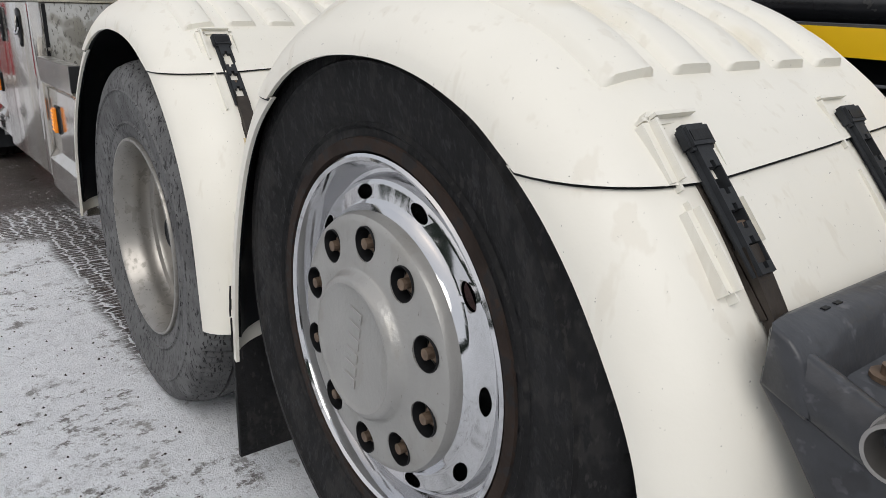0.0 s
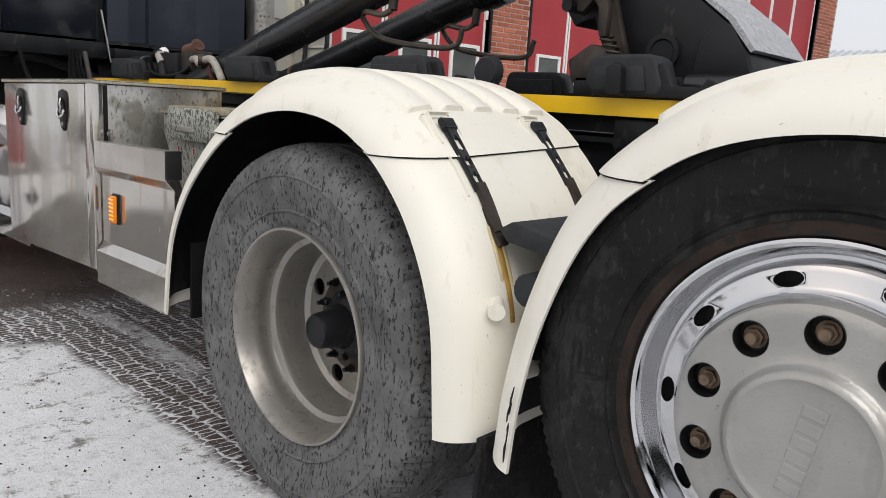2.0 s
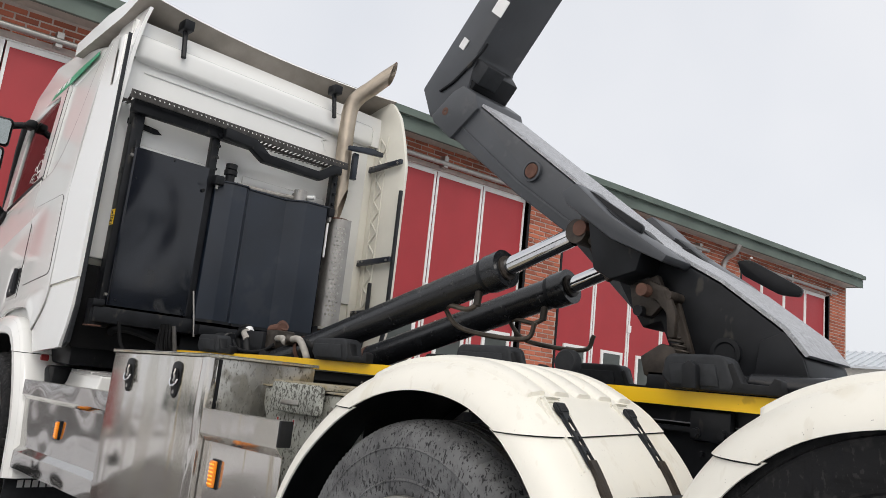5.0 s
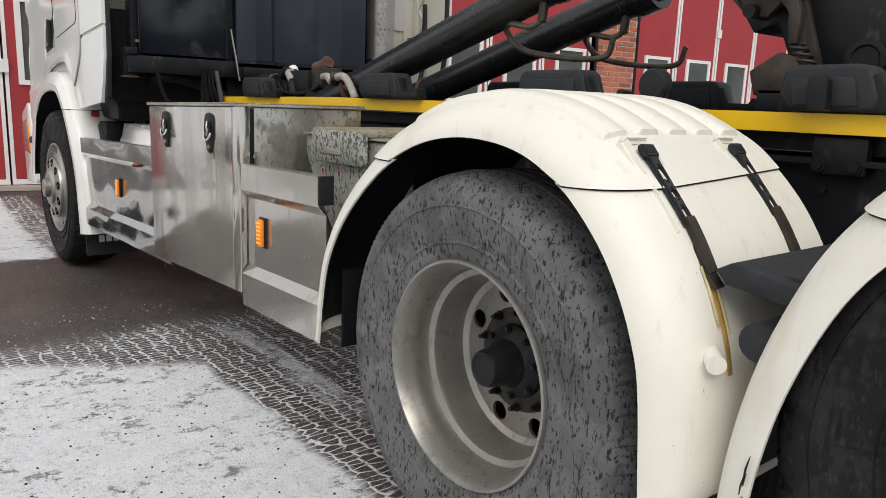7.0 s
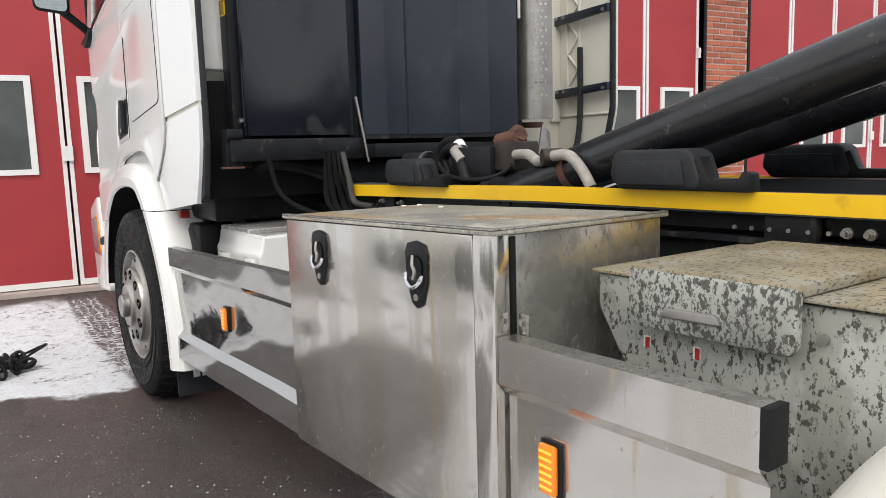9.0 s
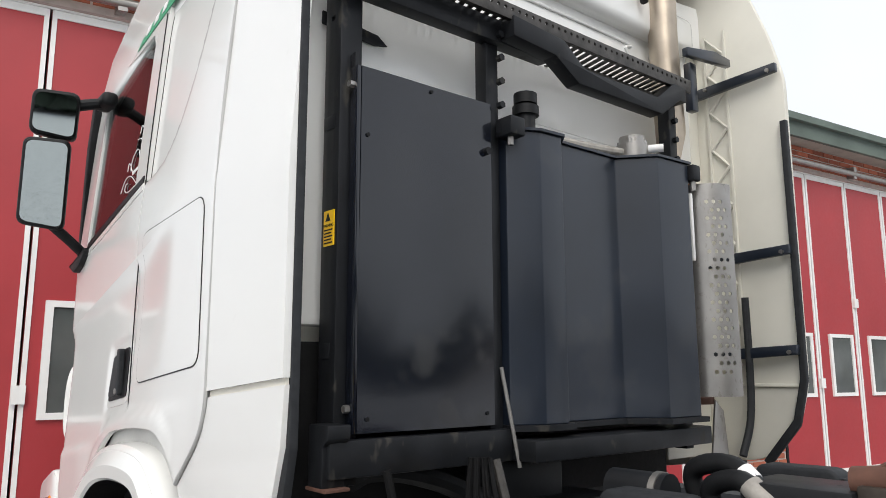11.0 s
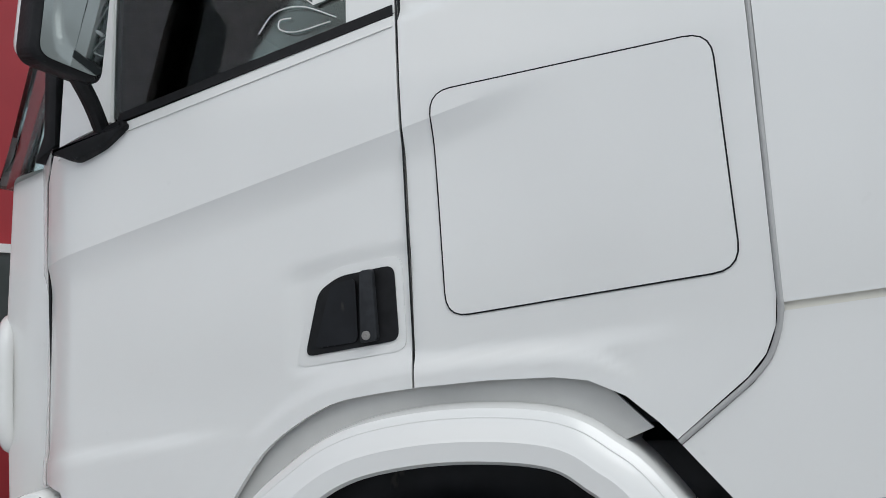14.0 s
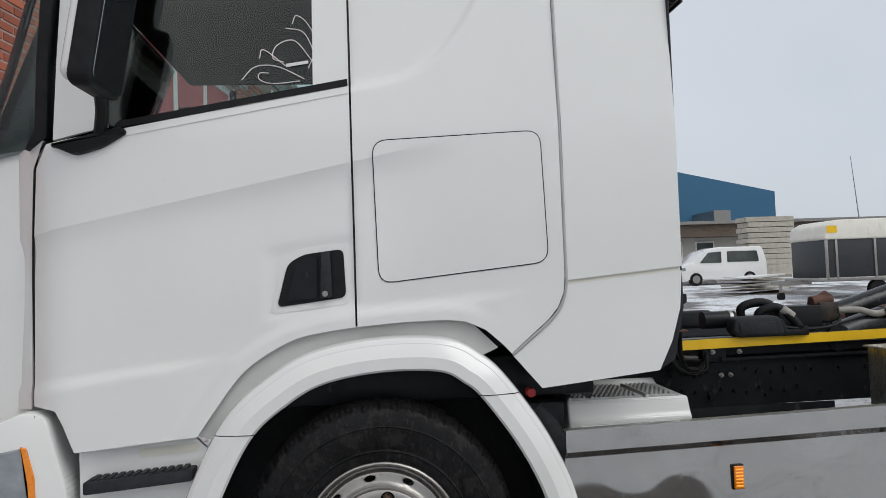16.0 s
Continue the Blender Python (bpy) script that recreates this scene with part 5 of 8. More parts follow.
st = thing("suspension_stay", (-0.62, 0.3, 0.5), "rusty black spring hanger in front of the drive wheel", "stay")
part("screen", box(-0.575, -0.485, 0.288, 0.296, 0.50, 0.86, 0.002), M["frame"], st, "black splash plate")
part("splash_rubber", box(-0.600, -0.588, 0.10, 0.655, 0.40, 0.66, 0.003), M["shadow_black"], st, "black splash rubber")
part("lower_screen", box(-0.66, -0.577, 0.288, 0.296, 0.50, 0.74, 0.002), M["frame"], st)
part("end_screen", box(-0.494, -0.486, 0.297, 0.86, 0.50, 1.04, 0.002), M["frame"], st)
part("plate", prism([(-0.60, 0.98), (-0.50, 0.98), (-0.52, 0.30), (-0.60, 0.30)], 0.34, 0.37, "xz", 0.006), M["frame"], st)
part("bush", rod((-0.56, 0.24, 0.36), (-0.56, 0.40, 0.36), 0.055, 18), M["grease"], st)
part("bolt", nut_bm((-0.56, 0.36), 0.24, 0.026, 0.03), M["rim"], st)
part("arm", rod((-0.56, 0.33, 0.36), (0.0, 0.75, 0.45), 0.04, 12), M["frame"], st)
part("clip", box(-0.615, -0.50, 0.22, 0.26, 0.44, 0.50, 0.006), M["frame"], st)

# ---- truck: hooklift arm, raised ----
arm = thing("hooklift_arm", (0.5, YC, 1.2), "raised anthracite hooklift boom with rusty pins and frosted top", "hooklift")
A0, A1 = 1.10, 1.44
boom = [(-1.045, 2.425), (-0.572, 2.067), (-0.271, 1.860), (0.16, 1.45), (0.34, 1.625), (0.10, 1.815), (-0.25, 2.085), (-0.86, 2.560), (-0.91, 2.615)]
part("boom", prism(boom, A0, A1, "xz", 0.012), M["arm"], arm)
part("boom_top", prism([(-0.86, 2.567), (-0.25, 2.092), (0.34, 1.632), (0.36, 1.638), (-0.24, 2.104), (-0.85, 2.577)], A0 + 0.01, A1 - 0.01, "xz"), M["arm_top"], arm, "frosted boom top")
part("weld_seam", prism([(-0.99, 2.475), (-0.57, 2.122), (-0.20, 1.865), (-0.195, 1.872), (-0.565, 2.130), (-0.985, 2.482)], A0 - 0.006, A0 + 0.002, "xz"), M["arm"], arm)
rear = [(0.10, 1.53), (0.165, 1.435), (0.21, 1.455), (0.24, 1.46), (0.33, 1.245), (0.64, 1.235), (0.79, 1.245), (0.765, 1.345), (0.69, 1.435), (0.47, 1.60), (0.12, 1.80), (-0.10, 1.86)]
part("tilt_frame", prism(rear, A0 - 0.03, A1 + 0.03, "xz", 0.010), M["frame"], arm, "black tilt frame")
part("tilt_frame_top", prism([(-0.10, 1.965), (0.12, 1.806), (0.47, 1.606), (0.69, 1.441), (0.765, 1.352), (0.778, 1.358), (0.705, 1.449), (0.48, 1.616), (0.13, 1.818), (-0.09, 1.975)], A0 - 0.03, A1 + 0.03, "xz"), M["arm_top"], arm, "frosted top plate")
part("rear_fin", prism([(0.60, 1.25), (0.62, 1.40), (0.70, 1.432), (0.76, 1.345), (0.79, 1.25)], A0 - 0.040, A0 - 0.03, "xz", 0.004), M["frame"], arm)
part("side_stiffener", prism([(0.27, 1.56), (0.31, 1.57), (0.42, 1.25), (0.37, 1.25)], A0 - 0.055, A0 - 0.03, "xz", 0.004), M["grease"], arm)
for x, z, r in ((-0.469, 2.158, 0.052), (-1.101, 2.577, 0.034)):
    pn = part("pin_boss", lathe([(r, 0.0), (r, -0.016), (r * 0.8, -0.018), (r * 0.75, -0.010), (0.0, -0.012)], (x, A0, z), 28), M["arm"], arm)
    part("pin", lathe([(r * 0.72, -0.008), (r * 0.66, -0.020), (r * 0.25, -0.021), (0.0, -0.014)], (x, A0, z), 24), M["rust"], pn, "rusty pin face")
part("round_plug", lathe([(0.055, 0), (0.055, -0.012), (0.04, -0.014), (0.035, -0.008), (0.0, -0.008)], (0.50, A0 - 0.03, 1.352), 28), M["frame"], arm)
# head of the boom and the hook tower standing square to it
part("elbow", prism([(-1.21, 2.575), (-1.19, 2.535), (-1.045, 2.415), (-0.86, 2.548), (-0.885, 2.63), (-0.98, 2.70), (-1.06, 2.68)], A0 - 0.018, A1 + 0.018, "xz", 0.008), M["arm"], arm)
u, v = Vector((0.645, 0.764)), Vector((-0.764, 0.645))
base = Vector((-1.02, 2.58))
def tw(s, w):
    q = base + u * s + v * w
    return (q.x, q.y)
part("tower", prism([tw(-0.02, -0.02), tw(-0.15, 0.19), tw(-0.063, 0.372), tw(1.32, 0.345), tw(1.32, 0.13), tw(0.28, 0.13)], A0 + 0.015, A1 - 0.015, "xz", 0.012), M["arm"], arm)
part("tower_shoe", prism([tw(0.04, 0.08), tw(0.08, 0.03), tw(0.24, 0.03), tw(0.27, 0.14)], A0 + 0.03, A1 - 0.03, "xz", 0.010), M["frame"], arm)
part("tower_rest", prism([tw(0.16, 0.10), tw(0.16, 0.0), tw(0.27, 0.0), tw(0.27, 0.10)], A0 + 0.02, A0 + 0.16, "xz", 0.008), M["rubber"], arm)
part("cable_guard", hose([(*tw(0.0, 0.22)[:1], A0 + 0.008, tw(0.0, 0.22)[1]), (tw(0.10, 0.16)[0], A0 + 0.006, tw(0.10, 0.16)[1]), (tw(0.28, 0.10)[0], A0 + 0.006, tw(0.28, 0.10)[1]), (tw(0.36, 0.09)[0], A0 + 0.008, tw(0.36, 0.09)[1])], 0.009, 8), M["frame"], arm)
part("type_plate", prism([tw(0.25, 0.24), tw(0.25, 0.29), tw(0.31, 0.29), tw(0.31, 0.24)], A0 + 0.009, A0 + 0.014, "xz"), M["label_white"], arm, "small white type plate")
part("head_plate", prism([tw(1.30, 0.350), tw(1.42, 0.310), tw(1.48, 0.230), tw(1.48, 0.130), tw(1.30, 0.050)], A0 + 0.03, A0 + 0.06, "xz", 0.006), M["arm"], arm)
part("head_plate", prism([tw(1.30, 0.350), tw(1.42, 0.310), tw(1.48, 0.230), tw(1.48, 0.130), tw(1.30, 0.050)], A1 - 0.06, A1 - 0.03, "xz", 0.006), M["arm"], arm)
hk = [tw(1.34, 0.270), tw(1.60, 0.290), tw(1.64, 0.240), tw(1.60, 0.190), tw(1.60, 0.150), tw(1.66, 0.120), tw(1.74, 0.150), tw(1.78, 0.210), tw(1.775, 0.280), tw(1.75, 0.310), tw(1.80, 0.300), tw(1.84, 0.230), tw(1.84, 0.150), tw(1.78, 0.070), tw(1.68, 0.030), tw(1.56, 0.050), tw(1.44, 0.110), tw(1.34, 0.100)]
part("hook", prism(hk, 1.235, 1.305, "xz", 0.010), M["yellow"], arm, "yellow painted steel hook")
for i in range(9):
    s = 0.62 + 0.058 * i
    part("red_mark", prism([tw(s, 0.120), tw(s, 0.210), tw(s + 0.042, 0.210), tw(s + 0.042, 0.120)], A0 + 0.010, A0 + 0.0145, "xz"), M["label_red"], arm, "red lettering block")
part("white_mark", prism([tw(0.50, 0.120), tw(0.50, 0.210), tw(0.59, 0.210), tw(0.59, 0.120)], A0 + 0.010, A0 + 0.0145, "xz"), M["label_white"], arm, "square white sticker")
# rod eye brackets and latch gear
for sgn, yb in ((-1, A0 - 0.03), (1, A1 + 0.03)):
    y0, y1 = (yb - 0.19, yb) if sgn < 0 else (yb, yb + 0.19)
    part("rod_bracket", prism([(-0.13, 1.965), (-0.06, 1.995), (0.10, 1.850), (0.36, 1.675), (0.34, 1.650), (0.12, 1.750), (-0.10, 1.910)], y0, y1, "xz", 0.008), M["arm"], arm)
    ya, yz = (yb - 0.15, yb) if sgn < 0 else (yb, yb + 0.15)
    part("ram_bracket", prism([(-0.03, 1.905), (0.07, 1.885), (0.245, 1.745), (0.215, 1.630), (0.10, 1.600), (0.02, 1.645)], ya, yz, "xz", 0.012), M["frame"], arm, "black faceted ram bracket")
    yp = yb - 0.05 if sgn < 0 else yb + 0.02
    part("eye_plate", prism([(-0.12, 1.950), (-0.05, 1.950), (0.03, 1.810), (0.14, 1.820), (0.10, 1.670), (0.02, 1.610), (-0.02, 1.670), (-0.10, 1.790)], yp, yp + 0.03, "xz", 0.006), M["grease"], arm, "greasy worn eye plate")
    part("eye_pin", rod((-0.055, yp - 0.10, 1.815), (-0.055, yp + 0.12, 1.815), 0.032, 20), M["rust"], arm)
    part("eye_link", prism([(-0.075, 1.900), (-0.02, 1.890), (0.03, 1.780), (0.01, 1.745), (-0.03, 1.750), (-0.09, 1.840)], yp - 0.06, yp - 0.035, "xz", 0.008), M["grease"], arm)
    part("side_plate", prism([(0.06, 1.840), (0.155, 1.825), (0.24, 1.750), (0.20, 1.610), (0.10, 1.610), (0.06, 1.710)], yb - 0.035, yb + 0.035, "xz", 0.006), M["frame"], arm)
    wing = prism(outline([(-0.153, 2.005), (-0.03, 1.975), (0.216, 1.81), (0.20, 1.775), (0.10, 1.80), (-0.12, 1.93)], 0.02), y0 + 0.07, y0 + 0.095, "xz", 0.004) if sgn < 0 else prism(outline([(0.30, 1.79), (0.36, 1.79), (0.57, 1.665), (0.56, 1.63), (0.48, 1.64), (0.32, 1.73)], 0.02), y0 + 0.10, y0 + 0.125, "xz", 0.004)
    part("guide_wing", wing, M["frame"], arm)
lw = thing("arm_lock", (0.3, 1.0, 1.3), "rusty hook lock with coil spring on the tilt frame", "lock")
yl = A0 - 0.10
part("lock_plate", prism([(0.14, 1.590), (0.26, 1.630), (0.30, 1.530), (0.24, 1.470), (0.16, 1.490)], yl, yl + 0.03, "xz", 0.008), M["grease"], lw)
part("lock_hook", prism([(0.24, 1.605), (0.31, 1.575), (0.355, 1.480), (0.352, 1.39), (0.325, 1.39), (0.315, 1.480), (0.27, 1.530), (0.22, 1.540)], yl - 0.03, yl, "xz", 0.008), M["grease"], lw)
part("lock_pin", rod((0.235, yl - 0.07, 1.562), (0.235, yl + 0.10, 1.562), 0.024, 16), M["rust"], lw)
part("pivot_pin", rod((0.20, yl - 0.03, 1.49), (0.20, yl + 0.08, 1.49), 0.020, 16), M["frame"], lw)
part("upper_pin", rod((0.315, yl - 0.03, 1.545), (0.315, yl + 0.08, 1.545), 0.020, 16), M["grease"], lw)
coil = [(0.345 + 0.0015 * k + 0.021 * math.cos(k * math.pi / 4), yl - 0.015 + 0.021 * math.sin(k * math.pi / 4), 1.395 - 0.0022 * k) for k in range(60)]
part("spring", hose(coil, 0.0045, 6, 2), M["grease"], lw, "rusty coil spring")
part("lock_base", prism([(0.22, 1.32), (0.30, 1.37), (0.36, 1.36), (0.40, 1.25), (0.24, 1.25)], yl - 0.03, yl + 0.08, "xz", 0.008), M["grease"], lw)


def ram(y, label):
    """A hydraulic ram from the front of the frame up to the boom."""
    c = thing("hydraulic_cylinder", (-2.0, y, 1.2), label, "hydraulic cylinder", group="lift cylinders")
    a, b, e = Vector((-2.28, y, 1.155)), Vector((-0.50, y, 1.665)), Vector((-0.075, y, 1.805))
    d = (b - a).normalized()
    part("barrel", rod(a, b, 0.076, 36), M["cylinder"], c)
    part("gland", rod(b - d * 0.05, b + d * 0.035, 0.087, 36), M["cylinder"], c)
    part("gland_ring", rod(b - d * 0.075, b - d * 0.055, 0.082, 36), M["frame"], c)
    part("wiper", rod(b + d * 0.03, b + d * 0.045, 0.055, 28), M["grease"], c)
    part("piston_rod", rod(b, e - d * 0.05, 0.040, 28), M["chrome"], c, "bright chrome piston rod")
    part("rod_eye", rod((e.x, y - 0.045, e.z), (e.x, y + 0.05, e.z), 0.050, 24), M["grease"], c)
    part("clevis", rod((a.x, y - 0.07, a.z), (a.x, y + 0.07, a.z), 0.075, 24), M["frame"], c)
    s = b - d * 0.30
    part("port", rod(b - d * 0.10 + Vector((0, -0.02, -0.05)), b - d * 0.10 + Vector((0, -0.03, -0.135)), 0.018, 12), M["grease"], c)
    q = b - d * 0.10 + Vector((0, -0.03, -0.13))
    part("oil_pipe", hose([q, q + Vector((-0.06, 0.0, -0.02)), q + Vector((-0.19, 0.02, 0.0)), q + Vector((-0.25, 0.06, -0.02)), q + Vector((-0.18, 0.12, -0.10)), q + Vector((0.05, 0.28, -0.12)), q + Vector((0.10, 0.3, -0.04))], 0.012, 10), M["oil_pipe"], c)
    part("band", rod(a + d * 0.34, a + d * 0.37, 0.079, 36), M["rust"], c)
    part("sticker", prism([(a.x + 0.10, a.z + 0.005), (a.x + 0.19, a.z + 0.030), (a.x + 0.185, a.z + 0.062), (a.x + 0.095, a.z + 0.037)], y - 0.0745, y - 0.070, "xz"), M["label_white"], c, "worn white sticker")
    return c


ram(0.970, "black hydraulic lift cylinder with chrome rod and grease")
ram(1.450, "black hydraulic lift cylinder on the far side of the boom")

vb = thing("valve_block", (-2.5, 1.0, 1.22), "dirty valve block with grey sleeved hoses", "valve")
part("housing", box(-2.62, -2.36, 0.93, 1.12, 1.215, 1.345, 0.006), M["frame"], vb)
part("fitting", rod((-2.38, 1.0, 1.36), (-2.26, 1.0, 1.375), 0.035, 14), M["rust"], vb)
part("block", box(-2.36, -2.24, 0.95, 1.08, 1.25, 1.36, 0.008), M["grease"], vb)
part("rusty_cap", rod((-2.33, 1.01, 1.36), (-2.27, 1.01, 1.395), 0.036, 10), M["rust"], vb, "rusty flaking cap")
part("sleeved_hose", hose([(-2.24, 0.96, 1.31), (-2.14, 0.93, 1.31), (-2.05, 0.90, 1.285), (-1.98, 0.885, 1.30), (-1.88, 0.875, 1.305), (-1.82, 0.875, 1.26), (-1.78, 0.88, 1.20)], 0.019, 12), M["hose"], vb, "hose in a pale grey sleeve")
part("hose_tie", rod((-1.99, 0.86, 1.30), (-1.96, 0.92, 1.30), 0.030, 12), M["grease"], vb)
part("black_hose", hose([(-2.70, 0.98, 1.22), (-2.72, 0.97, 1.31), (-2.62, 0.95, 1.34), (-2.54, 0.93, 1.27), (-2.50, 0.92, 1.21)], 0.026, 12), M["black"], vb)
part("black_hose", hose([(-2.78, 1.03, 1.22), (-2.80, 1.02, 1.34), (-2.68, 1.0, 1.37), (-2.58, 0.97, 1.31), (-2.5, 0.97, 1.2)], 0.026, 12), M["black"], vb)
part("hose_end", rod((-2.60, 0.945, 1.335), (-2.54, 0.935, 1.285), 0.029, 12), M["hose"], vb)
part("hose_end", rod((-2.64, 0.985, 1.358), (-2.61, 0.98, 1.334), 0.029, 12), M["label_white"], vb)
part("thin_hose", hose([(-2.24, 0.94, 1.27), (-2.3, 0.91, 1.23), (-2.45, 0.90, 1.215), (-2.6, 0.90, 1.23), (-2.7, 0.92, 1.28)], 0.010, 8), M["black"], vb)
part("pump_end", rod((-3.05, 1.0, 1.28), (-2.86, 1.0, 1.28), 0.05, 16), M["frame"], vb)
part("clamp_ring", rod((-2.90, 1.0, 1.28), (-2.88, 1.0, 1.28), 0.054, 16), M["rim"], vb)

# ---- truck: tank tower behind the cab ----
rack = thing("tank_rack", (-3.5, 1.1, 1.2), "black steel rack with perforated catwalk behind the cab", "rack")
XB = -3.50
post = box(XB - 0.12, XB - 0.025, 0.335, 0.415, 1.28, 2.90, 0.004)
near_post = part("post", post, M["frame"], rack)
slots = bmesh.new()
for z in (1.66, 2.02, 2.37, 2.72):
    merge(slots, box(XB - 0.085, XB - 0.062, 0.32, 0.36, z, z + 0.016))
perforate(near_post, slots)
for z in (1.645, 2.355):
    part("slot_plate", box(XB - 0.112, XB - 0.050, 0.3315, 0.3345, z, z + 0.045, 0.001), M["frame"], rack)
part("post_flange", box(XB - 0.022, XB + 0.004, 0.372, 0.384, 1.43, 2.60, 0.002), M["frame"], rack)
part("post", box(XB - 0.03, XB + 0.03, 2.03, 2.085, 1.28, 2.86, 0.004), M["frame"], rack)
part("middle_post", box(XB - 0.06, XB + 0.0, 0.930, 0.990, 1.30, 2.87, 0.004), M["frame"], rack)
part("top_beam", box(XB - 0.03, XB + 0.03, 0.30, 1.24, 2.795, 2.885, 0.004), M["frame"], rack)
part("bent_beam", prism([(0.98, 2.800), (1.20, 2.785), (1.33, 2.705), (1.88, 2.705), (2.02, 2.800), (2.07, 2.800), (2.07, 2.870), (1.98, 2.870), (1.85, 2.775), (1.37, 2.775), (1.25, 2.860), (0.98, 2.880)], XB + 0.032, XB + 0.10, "yz", 0.004), M["frame"], rack)
cw = bmesh.new()
for k in range(46):
    merge(cw, prism([(XB - 0.22, 0.255 + 0.04 * k), (XB - 0.07, 0.285 + 0.04 * k), (XB + 0.08, 0.255 + 0.04 * k), (XB + 0.08, 0.276 + 0.04 * k), (XB - 0.07, 0.306 + 0.04 * k), (XB - 0.22, 0.276 + 0.04 * k)], 2.892, 2.897, "xy"))
for k in range(3):
    merge(cw, box(XB - 0.20 + 0.13 * k, XB - 0.19 + 0.13 * k, 0.25, 2.12, 2.872, 2.891))
part("catwalk", cw, M["catwalk"], rack, "perforated dirty steel catwalk", smooth=False)
for xx in (XB + 0.085, XB - 0.225):
    edge = part("catwalk_edge", box(xx - 0.005, xx + 0.005, 0.25, 2.13, 2.865, 2.925, 0.001), M["catwalk"], rack)
    hb = bmesh.new()
    for k in range(52):
        rod((xx - 0.02, 0.275 + 0.0355 * k, 2.905), (xx + 0.02, 0.275 + 0.0355 * k, 2.905), 0.0075, 8, bm=hb)
    perforate(edge, hb)
for y in (0.965, 2.06):
    for z in (2.45, 2.55, 2.64, 2.73, 2.82):
        part("rack_bolt", rod((XB + 0.028, y, z), (XB + 0.050, y, z), 0.014, 6), M["frame"], rack)
part("foot_beam", box(XB - 0.08, XB + 0.035, 0.29, 1.0, 1.31, 1.415, 0.006), M["frame"], rack)
part("foot_bracket", prism([(XB - 0.06, 1.46), (XB + 0.05, 1.46), (XB + 0.05, 1.42), (XB + 0.02, 1.40), (XB + 0.02, 1.285), (XB - 0.06, 1.285)], 0.275, 0.350, "xz", 0.005), M["frame"], rack, "bracket with chipped paint and rust")
part("bracket_foot", box(XB - 0.065, XB + 0.045, 0.272, 0.352, 1.278, 1.288, 0.002), M["rust"], rack)
part("rear_beam", box(XB - 0.05, XB + 0.14, 1.0, 2.05, 1.31, 1.38, 0.006), M["frame"], rack)
part("strut", rod((XB + 0.02, 0.965, 1.62), (XB + 0.06, 1.005, 1.29), 0.007, 8), M["rim"], rack)
part("stay_plate", prism([(0.34, 2.79), (0.56, 2.765), (0.60, 2.735), (0.545, 2.725), (0.34, 2.745)], XB - 0.16, XB - 0.15, "yz", 0.002), M["frame"], rack)

panel = thing("door_panel", (-3.48, 0.66, 1.42), "dented satin black steel cover panel with corner bolts", "cover panel")
pb = bmesh.new()
bmesh.ops.create_grid(pb, x_segments=36, y_segments=56, size=0.5)
for w in pb.verts:
    yy, zz = 0.386 + (w.co.x + 0.5) * 0.544, 1.43 + (w.co.y + 0.5) * 1.12
    dent = 0.003 * math.exp(-((yy - 0.885) ** 2 / 0.0022 + (zz - 2.385) ** 2 / 0.0009)) + 0.004 * math.exp(-((yy - 0.62) ** 2 + (zz - 2.30) ** 2) / 0.012)
    dent += 0.013 * math.exp(-((yy - 0.60 - 0.22 * (zz - 1.95)) ** 2 / 0.035 + (zz - 1.95) ** 2 / 0.12)) + 0.002 * noise.noise(Vector((yy * 4, zz * 3, 0)))
    w.co = Vector((-3.478 - dent, yy, zz))
ex = bmesh.ops.extrude_face_region(pb, geom=pb.faces[:])
bmesh.ops.translate(pb, vec=(-0.030, 0, 0), verts=[g for g in ex["geom"] if isinstance(g, bmesh.types.BMVert)])
part("sheet", pb, M["panel"], panel, angle=60)
part("side_fold", box(-3.520, -3.480, 0.370, 0.385, 1.43, 2.55, 0.002), M["panel"], panel)
for y, z in ((0.41, 2.33), (0.42, 1.47), (0.895, 1.47), (0.66, 2.53)):
    part("bolt", rod((-3.50, y, z), (-3.474, y, z), 0.007, 6), M["black"], panel)
part("turn_latch", rod((-3.49, 0.905, 2.37), (-3.462, 0.905, 2.37), 0.013, 12), M["black"], panel, "black turn latch")
for z in (2.49, 1.50):
    part("side_bolt", rod((-3.500, 0.372, z), (-3.500, 0.352, z), 0.012, 6), M["rim"], panel)
part("hinge_strip", box(-3.515, -3.482, 0.9315, 0.944, 1.43, 2.54), M["frame"], panel)

tk = thing("hydraulic_tank", (-3.4, 1.45, 1.4), "tall black faceted hydraulic oil tank", "tank")
part("shell", prism([(-3.62, 0.996), (-3.475, 1.0), (-3.415, 1.115), (-3.410, 1.225), (-3.465, 1.275), (-3.465, 1.615), (-3.335, 1.725), (-3.325, 1.925), (-3.62, 1.955)], 1.425, 2.47, "xy", 0.004), M["tank"], tk, angle=12)
part("top_plate", prism([(-3.63, 0.992), (-3.465, 0.994), (-3.402, 1.11), (-3.398, 1.232), (-3.453, 1.28), (-3.453, 1.607), (-3.325, 1.718), (-3.313, 1.933), (-3.63, 1.965)], 2.470, 2.480, "xy"), M["tank"], tk)
part("base_plate", prism([(-3.64, 0.992), (-3.455, 0.992), (-3.39, 1.11), (-3.39, 1.24), (-3.445, 1.29), (-3.445, 1.60), (-3.315, 1.71), (-3.30, 1.94), (-3.64, 1.98)], 1.405, 1.425, "xy"), M["frame"], tk)
part("breather_neck", rod((-3.47, 1.10, 2.48), (-3.47, 1.10, 2.54), 0.036, 18), M["frame"], tk)
part("breather_cap", rod((-3.47, 1.10, 2.54), (-3.47, 1.10, 2.575), 0.050, 14), M["black"], tk)
